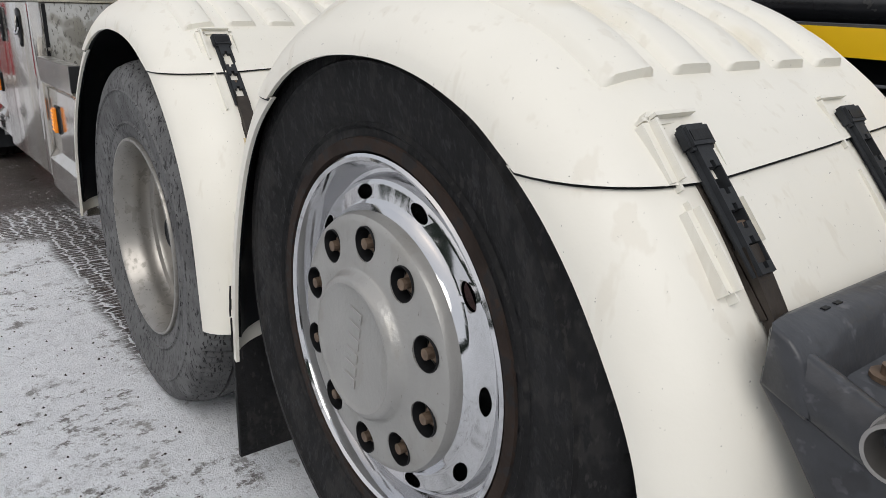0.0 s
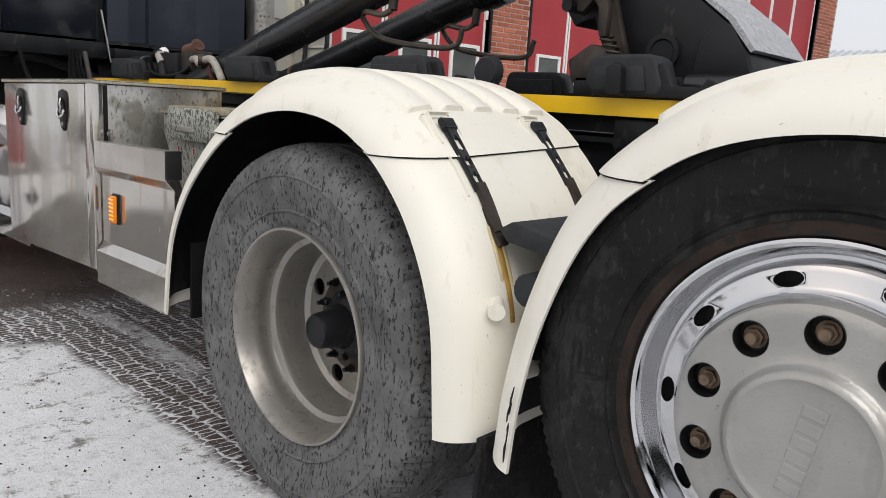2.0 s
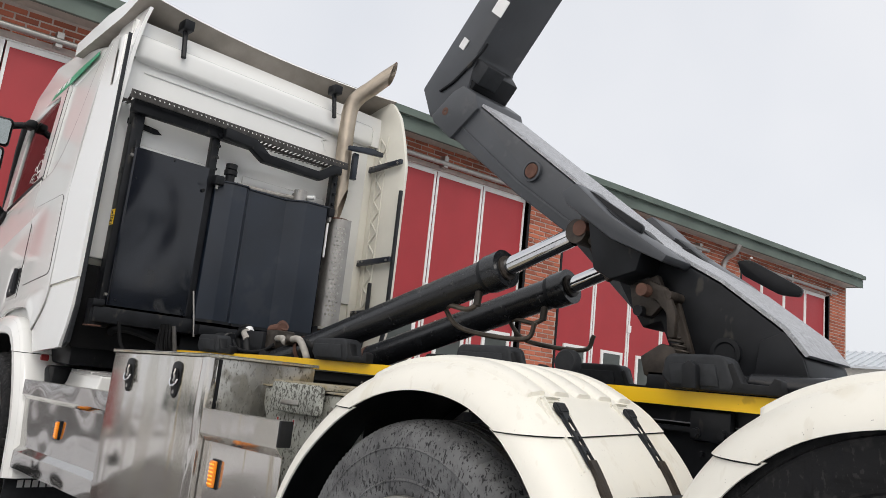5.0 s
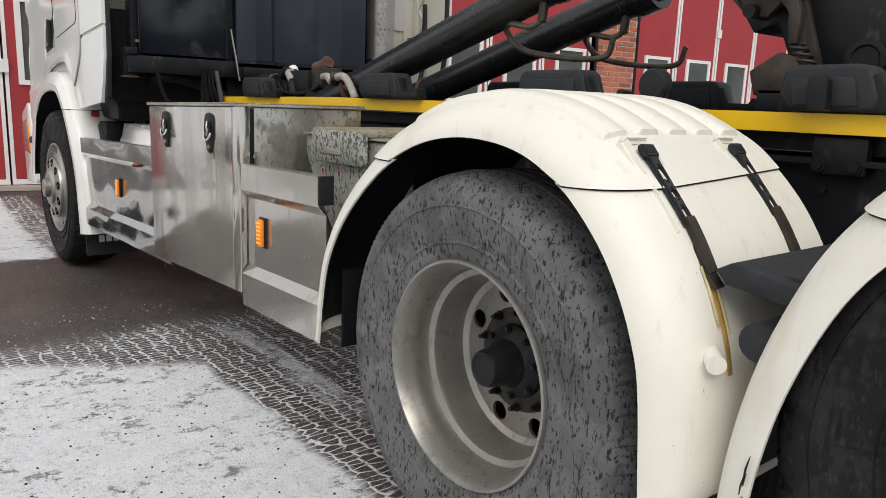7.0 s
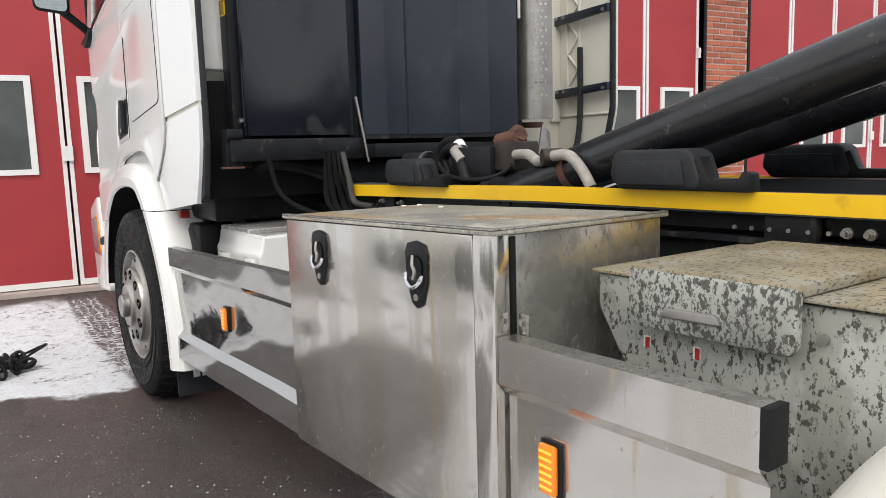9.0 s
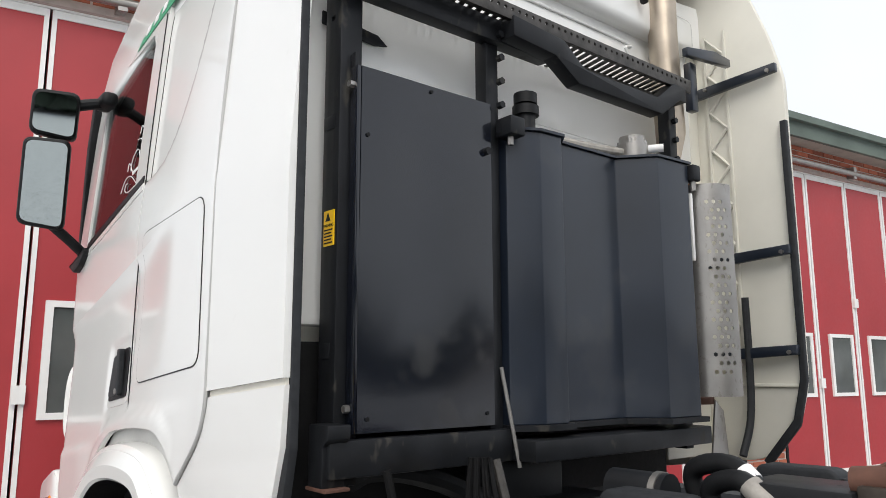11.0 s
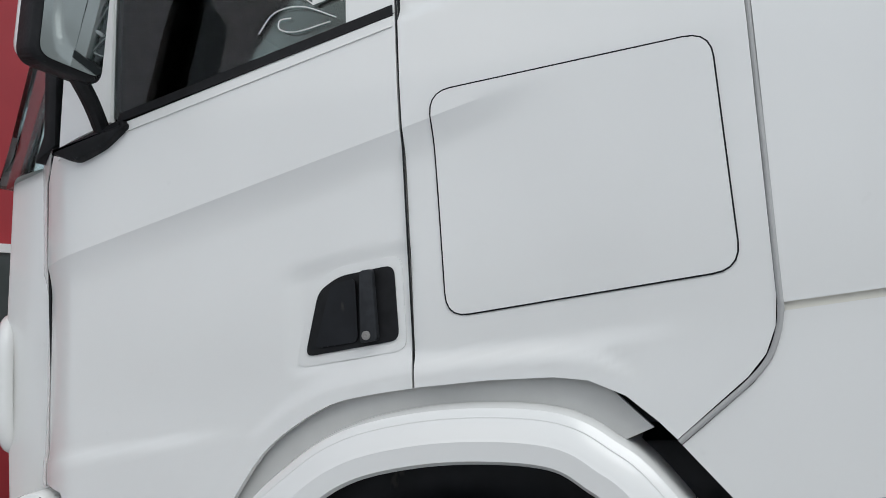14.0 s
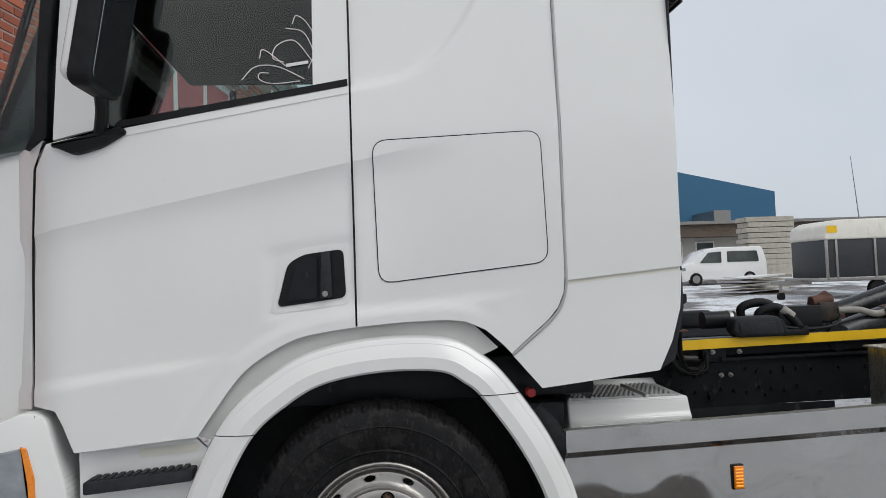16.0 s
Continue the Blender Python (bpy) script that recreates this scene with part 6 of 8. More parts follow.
part("breather_top", rod((-3.47, 1.10, 2.585), (-3.47, 1.10, 2.625), 0.044, 14), M["black"], tk)
part("breather_stem", rod((-3.47, 1.10, 2.575), (-3.47, 1.10, 2.585), 0.030, 14), M["black"], tk)
part("filter_head", rod((-3.46, 1.73, 2.48), (-3.46, 1.73, 2.545), 0.066, 22), M["rim"], tk, "grey cast filter head")
part("filter_cap", rod((-3.46, 1.73, 2.545), (-3.46, 1.73, 2.580), 0.054, 22), M["rim"], tk)
for q in range(4):
    a = q * math.pi / 2 + 0.5
    part("filter_bolt", rod((-3.46 + 0.052 * math.cos(a), 1.73 + 0.052 * math.sin(a), 2.545), (-3.46 + 0.052 * math.cos(a), 1.73 + 0.052 * math.sin(a), 2.565), 0.010, 6), M["rim"], tk)
part("filter_nub", rod((-3.42, 1.77, 2.53), (-3.36, 1.81, 2.53), 0.018, 12), M["label_white"], tk)
part("return_pipe", hose([(-3.50, 1.18, 2.492), (-3.49, 1.35, 2.495), (-3.48, 1.52, 2.50), (-3.47, 1.67, 2.51)], 0.018, 10), M["hose"], tk)
part("lug", box(-3.485, -3.40, 0.955, 1.03, 2.43, 2.50, 0.010), M["frame"], tk, "rounded black lifting lug")
part("lug_bolt", rod((-3.44, 0.99, 2.40), (-3.44, 0.99, 2.43), 0.012, 8), M["rim"], tk)
# White strip stands in for the bright wall showing through a gap.
part("sight_glass", box(-3.345, -3.330, 1.945, 1.960, 2.06, 2.35, 0.003), M["label_white"], tk, "pale strip in place of a gap to the white wall")
part("upper_lug", box(-3.36, -3.30, 1.930, 1.985, 2.40, 2.47, 0.008), M["frame"], tk)
part("lug_bolt", rod((-3.325, 1.96, 2.36), (-3.325, 1.96, 2.40), 0.012, 8), M["rim"], tk)

exh = thing("exhaust_stack", (-3.5, 2.1, 1.3), "tarnished upright exhaust pipe with perforated heat shield", "exhaust")
stack = hose([(-3.50, 2.08, 1.35), (-3.52, 2.08, 1.9), (-3.54, 2.08, 2.5), (-3.555, 2.075, 3.05), (-3.558, 2.073, 3.34), (-3.548, 2.082, 3.52), (-3.50, 2.12, 3.62), (-3.42, 2.185, 3.705), (-3.33, 2.25, 3.80), (-3.20, 2.352, 3.93)], 0.070, 24)
bmesh.ops.bisect_plane(stack, geom=stack.verts[:] + stack.edges[:] + stack.faces[:], plane_co=(-3.275, 2.294, 3.86), plane_no=(0.79, 0.62, -0.25), clear_outer=True)
part("pipe", stack, M["exhaust"], exh, "tarnished pipe with a slanted tip")
n_s = 14
r0 = []
for i in range(n_s + 1):
    a = -1.9 + 1.9 * i / n_s
    r0.append((-3.37 + 0.135 * math.cos(a), 2.02 + 0.135 * math.sin(a)))
prof = r0 + [(-3.37 + 0.131 * (x + 3.37) / 0.135, 2.02 + 0.131 * (y - 2.02) / 0.135) for x, y in reversed(r0)]
shield = part("heat_shield", prism(prof, 1.52, 2.42, "xy"), M["rim"], exh, "perforated steel heat shield")
hb = bmesh.new()
for k in range(21):
    for i in range(3):
        a = -0.90 + 0.22 * i + (0.15 if k % 2 else 0)
        rod((-3.37 + 0.11 * math.cos(a), 2.02 + 0.11 * math.sin(a), 1.62 + 0.036 * k), (-3.37 + 0.16 * math.cos(a), 2.02 + 0.16 * math.sin(a), 1.62 + 0.036 * k), 0.0095, 6, bm=hb)
perforate(shield, hb)
for z in (1.48, 2.44):
    part("clamp", rod((-3.50, 2.08, z), (-3.50, 2.08, z + 0.03), 0.082, 24), M["rust"], exh)
part("foot", prism([(2.02, 1.10), (2.20, 1.10), (2.16, 1.45), (2.10, 1.50)], -3.42, -3.41, "yz", 0.002), M["rim"], exh)

wire = thing("cable_bundle", (-3.35, 0.8, 1.1), "bundle of black cables hanging below the rack", "cables")
rng = random.Random(8)
for k in range(11):
    o, e = 0.010 * k, rng.uniform(-0.02, 0.02)
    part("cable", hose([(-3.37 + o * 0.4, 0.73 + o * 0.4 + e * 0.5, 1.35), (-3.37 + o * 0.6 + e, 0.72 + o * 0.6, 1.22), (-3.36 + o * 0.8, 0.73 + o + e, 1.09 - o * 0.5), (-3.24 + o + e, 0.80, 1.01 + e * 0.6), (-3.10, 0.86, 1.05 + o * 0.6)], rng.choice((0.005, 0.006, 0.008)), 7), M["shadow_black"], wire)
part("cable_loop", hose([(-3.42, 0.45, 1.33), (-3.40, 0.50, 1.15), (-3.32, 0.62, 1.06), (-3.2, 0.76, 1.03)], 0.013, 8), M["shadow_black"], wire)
part("pipe_elbow", hose([(-3.34, 0.80, 1.34), (-3.30, 0.81, 1.20), (-3.27, 0.82, 1.10), (-3.16, 0.86, 1.08)], 0.016, 10), M["catwalk"], wire)

exh.location += Vector((-0.02, 0.11, -0.02))


# ---- truck: cab ----
def cab_y(x, z):
    """How far in the cab's side lies: it narrows to the front and above."""
    y = 0.166 + 0.036 * max(0.0, -4.1 - x) + 0.070 * max(0.0, z - 2.25)
    y += 0.25 * max(0.0, z - 3.15) ** 2
    if x < -6.25:
        y += 1.6 * (-6.25 - x) ** 2
    return y


def ss(a, b, v):
    t = min(1.0, max(0.0, (v - a) / (b - a)))
    return t * t * (3 - 2 * t)


FLANGE = [Vector(p) for p in ((-4.44, 1.335), (-4.53, 1.376), (-4.62, 1.387), (-4.80, 1.384), (-5.01, 1.370), (-5.16, 1.352), (-5.28, 1.328), (-5.41, 1.265), (-5.52, 1.185), (-5.62, 1.06), (-5.72, 0.918))]


def closest(p, a, b):
    """The point of the line from a to b that lies nearest to p."""
    return a + (b - a) * min(1.0, max(0.0, (p - a).dot(b - a) / (b - a).length_squared))


def door_relief(x, z):
    """Swage lines pressed into the cab side."""
    c = 1.83 + 0.203 * (x + 6.4)
    fade = ss(-4.45, -4.95, x)
    p = min(1, max(0, (c - z) / 0.11))
    r = 0.019 * fade * p * (2 - p) * ss(c - 0.75, c - 0.10, z)
    c2 = 1.165 + 0.125 * (x + 6.4)
    r -= 0.012 * ss(c2 + 0.012, c2 - 0.030, z) * ss(-5.45, -5.9, x)
    if x > -5.02:
        c3 = 2.46 + 0.10 * (x + 5.0) + 1.9 * (x + 5.0) ** 3
        r += 0.026 * ss(c3 - 0.014, c3 + 0.020, z)
        c4 = 1.436 + 0.090 * (x + 5.0)
        r -= 0.007 * ss(c4 + 0.015, c4 - 0.020, z) * ss(-4.15, -4.5, x)
    if z < 1.50 and x > -5.8:
        # rolled flange round the wheel arch
        near = min((Vector((x, z)) - closest(Vector((x, z)), a, b)).length for a, b in zip(FLANGE, FLANGE[1:]))
        r -= 0.009 * ss(0.078, 0.050, near) * ss(-4.30, -4.55, x)
    hx, hz = -5.21, 1.595
    q = max(abs(x - hx) / 0.20, abs(z - hz - 0.12 * (x - hx)) / 0.15)
    r += 0.008 * ss(1.08, 0.90, q)
    return r


def skin(poly, relief=None, step=0.07, off=0.0, thick=0.025, lean=None):
    """A panel of the cab's side with outline poly in (x, z), bent to the cab's form."""
    bm = bmesh.new()
    bm.faces.new([bm.verts.new((x, 0, z)) for x, z in poly])
    xs, zs = [p[0] for p in poly], [p[1] for p in poly]
    planes = []
    k = min(xs) + step
    while k < max(xs) - 0.01:
        planes.append(((k, 0, 0), (1, 0, 0)))
        k += step
    if lean:
        # rows that run along a slanting crease
        x0, z0, slope = lean
        planes += [((x0, 0, z0 + 0.022 * n), (-slope, 0, 1)) for n in range(-60, 90)]
    else:
        k = min(zs) + step
        while k < max(zs) - 0.01:
            planes.append(((0, 0, k), (0, 0, 1)))
            k += step
    for co, no in planes:
        bmesh.ops.bisect_plane(bm, geom=bm.verts[:] + bm.edges[:] + bm.faces[:], plane_co=co, plane_no=no)
    rim = [e for e in bm.edges if e.is_boundary]
    if lean:
        for e in bm.edges:
            if all(abs(v.co.z - lean[1] - lean[2] * (v.co.x - lean[0])) < 1e-4 and v.co.x < -4.75 for v in e.verts):
                e.smooth = False
    for v in bm.verts:
        v.co.y = cab_y(v.co.x, v.co.z) + off + (relief(v.co.x, v.co.z) if relief else 0)
    ex = bmesh.ops.extrude_edge_only(bm, edges=rim)
    bmesh.ops.translate(bm, vec=(0, thick, 0), verts=[g for g in ex["geom"] if isinstance(g, bmesh.types.BMVert)])
    return bm


CREASE = (-6.4, 1.83, 0.203)
cab = thing("cab", (-5.0, 1.4, 1.0), "white truck cab with closed door and sleeper hatch", "truck cab")
arch = [(-4.365, 1.268), (-4.44, 1.335), (-4.53, 1.376), (-4.62, 1.387), (-4.80, 1.384), (-5.0115, 1.370)]
arch_d = [(-5.0205, 1.368), (-5.16, 1.352), (-5.28, 1.328), (-5.41, 1.265), (-5.52, 1.185), (-5.62, 1.06), (-5.72, 0.918)]
arch_d = [(q[0], q[1]) for q in smooth_path([Vector(p) for p in arch_d], 3)]
# sleeper side between door and side fairing
part("sleeper_side", skin([(-4.075, 3.52), (-4.070, 1.56), (-4.078, 1.49), (-4.105, 1.425), (-4.15, 1.372), (-4.325, 1.225)] + arch + [(-5.0115, 2.47), (-5.0115, 3.52)], door_relief, 0.018, lean=CREASE), M["cab"], cab, angle=40)
hatch = outline([(-4.908, 1.560), (-4.143, 1.633), (-4.160, 2.232), (-4.921, 2.201)], 0.065)
def ring_strip(inner, outer, off):
    """A narrow strip between two outlines on the cab's side."""
    bm = bmesh.new()
    def dense(o):
        out = []
        for p, q in zip(o, o[1:] + o[:1]):
            k = max(1, int(math.hypot(q[0] - p[0], q[1] - p[1]) / 0.02))
            out += [(p[0] + (q[0] - p[0]) * t / k, p[1] + (q[1] - p[1]) * t / k) for t in range(k)]
        return out
    path = dense(inner)
    mx, mz = sum(p[0] for p in inner) / len(inner), sum(p[1] for p in inner) / len(inner)
    rows = []
    for i, p in enumerate(path):
        a, b = path[i - 1], path[(i + 1) % len(path)]
        nx, nz = b[1] - a[1], a[0] - b[0]
        n = math.hypot(nx, nz)
        if nx * (p[0] - mx) + nz * (p[1] - mz) < 0:
            nx, nz = -nx, -nz
        rows.append([bm.verts.new((p[0] + nx / n * w, cab_y(p[0], p[1]) + door_relief(p[0], p[1]) + off, p[1] + nz / n * w)) for w in (-0.001, outer)])
    for p, q in zip(rows, rows[1:] + rows[:1]):
        bm.faces.new((p[0], p[1], q[1], q[0]))
    ex = bmesh.ops.extrude_face_region(bm, geom=bm.faces[:])
    bmesh.ops.translate(bm, vec=(0, 0.003, 0), verts=[g for g in ex["geom"] if isinstance(g, bmesh.types.BMVert)])
    return bm
part("hatch_gap", ring_strip(outline([(-4.908, 1.560), (-4.143, 1.633), (-4.160, 2.232), (-4.921, 2.201)], 0.065), 0.0045, -0.0025), M["black"], cab)
part("hatch", skin(hatch, door_relief, 0.03, -0.0035, 0.004, CREASE), M["cab"], cab, "white locker hatch with rounded corners", angle=40)
# side fairing behind the sleeper
part("side_fairing", skin([(-3.56, 3.62), (-3.515, 3.30), (-3.515, 1.592), (-4.055, 1.545), (-4.060, 3.62)], None, 0.09, 0.0), M["cab"], cab, angle=50)
part("fairing_skirt", skin([(-3.515, 1.572), (-3.53, 1.40), (-3.575, 1.25), (-3.640, 1.118), (-4.19, 1.062), (-4.315, 1.21), (-4.140, 1.355), (-4.092, 1.412), (-4.064, 1.48), (-4.055, 1.525)], None, 0.09, 0.006), M["cab"], cab, angle=50)
part("fairing_seam", skin([(-3.520, 1.592), (-3.520, 1.570), (-4.055, 1.523), (-4.055, 1.545)], None, 0.2, 0.012, 0.01), M["cab_inner"], cab)
seam = hose([(x, cab_y(x, z) + 0.002, z) for x, z in ((-4.067, 3.50), (-4.065, 3.0), (-4.064, 2.4), (-4.062, 1.6), (-4.063, 1.54), (-4.071, 1.485), (-4.098, 1.418), (-4.145, 1.363), (-4.22, 1.30), (-4.32, 1.218))], 0.0075, 10)
part("seam_seal", seam, M["seal"], cab, "grey rubber seam seal")
part("rear_trim", prism([(-3.516, 3.35), (-3.506, 3.35), (-3.506, 1.40), (-3.56, 1.16), (-3.63, 1.12), (-3.53, 1.40), (-3.516, 1.60)], 0.188, 0.215, "xz", 0.003), M["rubber"], cab, "black rubber trim on the rear edge")
# door
win = [(-5.155, 2.452), (-6.06, 2.295), (-6.115, 2.33), (-6.125, 3.19), (-6.06, 3.285), (-5.22, 3.295), (-5.155, 3.23)]
dp = [(-5.0205, 1.368)] + arch_d[1:] + [(-6.243, 0.873), (-6.29, 0.99), (-6.325, 1.055), (-6.430, 1.075), (-6.437, 1.62), (-6.412, 2.12), (-6.360, 2.225), (-5.0205, 2.465)]
part("door", skin(dp, door_relief, 0.03, lean=CREASE), M["cab"], cab, "white driver's door below the window", angle=40)
part("door_frame_rear", skin([(-5.0205, 2.470), (-5.0205, 3.34), (-5.175, 3.34), (-5.182, 2.442)], None, 0.1), M["cab"], cab)
part("door_frame_top", skin([(-5.177, 3.20), (-5.177, 3.34), (-6.16, 3.34), (-6.27, 3.24), (-6.300, 2.95), (-6.315, 2.60), (-6.325, 2.24), (-6.09, 2.295), (-6.10, 3.18), (-6.05, 3.265), (-5.24, 3.275)], None, 0.1), M["cab"], cab)
wg = skin(win, None, 0.12, 0.016, 0.006)
bmesh.ops.holes_fill(wg, edges=[e for e in wg.edges if e.is_boundary], sides=0)
part("side_window", wg, M["glass"], cab, "dark tinted driver's side window")
part("window_seal", skin([(-5.026, 2.460), (-5.026, 2.492), (-6.04, 2.318), (-6.06, 2.285)], None, 0.15, -0.006, 0.02), M["black"], cab, "black window sill seal")
part("sill_lip", skin([(-5.028, 2.457), (-6.33, 2.222), (-6.33, 2.195), (-5.028, 2.425)], None, 0.15, -0.004, 0.012), M["cab"], cab)
hnd = outline([(-5.365, 1.468), (-5.058, 1.503), (-5.066, 1.720), (-5.245, 1.700), (-5.315, 1.66)], 0.03)
part("handle_surround", skin(outline([(-5.40, 1.435), (-5.035, 1.475), (-5.042, 1.748), (-5.255, 1.728), (-5.335, 1.68)], 0.04), door_relief, 0.03, -0.004, 0.006), M["cab"], cab)
hd = part("door_handle", skin(hnd, door_relief, 0.03, -0.0085, 0.008), M["black"], cab, "black recessed door handle")
part("grip", prism(outline([(-5.172, 1.500), (-5.118, 1.506), (-5.124, 1.712), (-5.164, 1.708)], 0.012), cab_y(-5.15, 1.6) - 0.020, cab_y(-5.15, 1.6) + 0.004, "xz", 0.003), M["rubber"], hd)
part("recess", prism(outline([(-5.325, 1.492), (-5.185, 1.505), (-5.185, 1.69), (-5.265, 1.675)], 0.02), cab_y(-5.2, 1.6) - 0.0035, cab_y(-5.2, 1.6) + 0.001, "xz"), M["frame"], hd)
part("lock", lathe([(0.013, 0.0), (0.013, -0.006), (0.004, -0.007), (0.0, -0.004)], (-5.150, cab_y(-5.15, 1.5) - 0.018, 1.522), 20), M["rim"], hd)
part("door_jamb", skin([(-5.034, 3.3), (-4.998, 3.3), (-4.998, 1.375), (-5.034, 1.372)], door_relief, 0.05, 0.022, 0.012), M["black"], cab)
part("door_gap", hose([(-5.016, cab_y(-5, 3.2) + 0.004, 3.3), (-5.016, cab_y(-5, 2.5) + 0.004, 2.5), (-5.016, cab_y(-5, 2.0) + 0.010, 2.0), (-5.016, cab_y(-5, 1.4) + 0.006, 1.372)], 0.0030, 6), M["black"], cab)
part("front_gap", hose([(-6.366, cab_y(-6.366, 2.2) + 0.006, 2.235), (-6.420, cab_y(-6.42, 2.1) + 0.008, 2.12), (-6.445, cab_y(-6.445, 1.6) + 0.016, 1.62), (-6.438, cab_y(-6.438, 1.2) + 0.03, 1.10)], 0.0055, 6), M["black"], cab)
# front corner, nose, bumper
part("front_corner", skin([(-6.446, 1.06), (-6.453, 1.62), (-6.428, 2.12), (-6.374, 2.245), (-6.50, 2.21), (-6.66, 2.15), (-6.72, 1.6), (-6.70, 1.05)], door_relief, 0.04), M["cab"], cab, angle=60)
part("nose", prism([(-6.70, 0.55), (-6.72, 1.60), (-6.68, 2.20), (-6.35, 2.25), (-6.35, 0.55)], 0.37, 2.33, "xz", 0.03), M["cab"], cab)
part("bumper", prism(outline([(-6.70, 0.30), (-6.74, 0.95), (-6.45, 1.06), (-6.36, 1.03), (-6.28, 0.72), (-6.24, 0.32)], 0.06), 0.235, 2.46, "xz", 0.015), M["cab"], cab, "white bumper corner")
part("step_panel", skin([(-6.245, 0.86), (-5.745, 0.91), (-5.64, 0.80), (-5.66, 0.40), (-6.24, 0.40)], None, 0.12, 0.05), M["cab"], cab)
part("grab_panel", skin(outline([(-5.99, 0.865), (-5.73, 0.885), (-5.73, 0.845), (-5.99, 0.825)], 0.02), None, 0.2, 0.047, 0.003), M["cab_inner"], cab)
part("entry_step", prism(outline([(-6.195, 0.700), (-5.74, 0.735), (-5.735, 0.785), (-6.195, 0.755)], 0.012), 0.19, 0.36, "xz", 0.005), M["rubber"], cab, "black ribbed entry step")
for i in range(12):
    part("step_tooth", box(-6.17 + 0.035 * i, -6.15 + 0.035 * i, 0.20, 0.35, 0.752 + 0.0026 * i, 0.764 + 0.0026 * i), M["rubber"], cab)
hl = part("headlamp", prism(outline([(-6.745, 0.60), (-6.745, 0.86), (-6.44, 0.91), (-6.43, 0.88), (-6.40, 0.58)], 0.03), 0.229, 0.40, "xz", 0.01), M["lens"], cab, "clear headlamp")
part("indicator", prism(outline([(-6.466, 0.912), (-6.440, 0.905), (-6.408, 0.78), (-6.402, 0.62), (-6.430, 0.60), (-6.440, 0.76)], 0.01), 0.224, 0.26, "xz", 0.006), M["orange"], hl, "lit amber indicator strip")
# windscreen side, pillars, roof
part("a_pillar_seal", prism([(-6.455, 2.20), (-6.355, 2.255), (-6.345, 2.62), (-6.315, 2.95), (-6.23, 3.22), (-6.30, 3.22), (-6.375, 2.95), (-6.40, 2.6), (-6.41, 2.30)], 0.265, 0.36, "xz", 0.01), M["black"], cab, "black windscreen edge seal")
part("windscreen", prism([(-6.72, 2.14), (-6.32, 3.14), (-6.31, 3.14), (-6.705, 2.14)], 0.42, 2.28, "xz"), M["glass"], cab, "raked tinted windscreen")
part("corner_glass", prism([(-6.72, 2.15), (-6.38, 2.24), (-6.375, 2.62), (-6.345, 2.95), (-6.26, 3.18), (-6.32, 3.18), (-6.46, 2.95), (-6.56, 2.6), (-6.66, 2.30)], 0.34, 0.43, "xz", 0.012), M["glass"], cab, "tinted corner glass")
roofp = [(-3.60, 3.22), (-3.60, 3.42), (-4.2, 3.50), (-5.0, 3.66), (-5.6, 3.66), (-6.1, 3.46), (-6.34, 3.20), (-6.30, 3.12), (-5.9, 3.18), (-5.0, 3.28), (-4.5, 3.24)]
part("roof", prism(roofp, 0.300, 2.52, "xz", 0.05, 4), M["cab"], cab, "white high cab roof")
sgn_ = part("roof_sticker", skin([(-5.55, 3.30), (-4.95, 3.345), (-4.40, 3.44), (-4.42, 3.49), (-5.05, 3.45), (-5.45, 3.42)], None, 0.1, -0.004, 0.003), M["green"], cab, "green sign strip on the roof side")
for k in range(3):
    part("sign_bar", skin([(-5.42 + 0.13 * k, 3.335 + 0.012 * k), (-5.35 + 0.13 * k, 3.342 + 0.012 * k), (-5.35 + 0.13 * k, 3.395 + 0.010 * k), (-5.42 + 0.13 * k, 3.39 + 0.010 * k)], None, 0.1, -0.007, 0.002), M["label_white"], sgn_)
part("roof_side", skin([(-5.02, 3.347), (-5.02, 3.52), (-5.6, 3.52), (-6.05, 3.47), (-6.24, 3.37), (-6.18, 3.347)], None, 0.08), M["cab"], cab, angle=50)
part("rear_wall", prism([(-3.80, 1.75), (-3.80, 3.40), (-3.67, 3.40), (-3.67, 1.75)], 0.22, 2.60, "xz", 0.01), M["cab"], cab, "cream pressed rear wall")
part("pressed_line", hose([(-3.650, 0.74, 3.262), (-3.652, 1.26, 3.275), (-3.650, 1.79, 3.286)], 0.009, 8), M["cab"], cab)
part("pressed_line", hose([(-3.668, 0.40, 3.16), (-3.666, 1.9, 3.17), (-3.666, 2.0, 3.14), (-3.668, 2.04, 3.06)], 0.008, 8), M["cab"], cab)
for y0, y1, z in ((0.4, 1.1, 2.55), (1.3, 2.1, 2.55)):
    part("rear_wall_rib", box(-3.672, -3.655, y0, y1, z, z + 0.07, 0.012), M["cab"], cab)
part("cab_floor", box(-6.28, -3.9, 0.34, 2.45, 1.00, 1.20, 0.02), M["frame"], cab, "dark underside")
part("headliner", box(-6.25, -4.98, 0.36, 2.46, 3.08, 3.12), M["interior"], cab, "dark grey headliner")
part("far_door", box(-6.35, -5.0, 2.50, 2.54, 1.20, 2.93, 0.01), M["interior"], cab)
part("far_pillar", box(-5.12, -4.98, 2.46, 2.52, 2.72, 3.12, 0.01), M["interior"], cab)
part("sleeper_lining", box(-4.98, -3.95, 0.30, 2.5, 1.25, 3.2), M["interior"], cab)
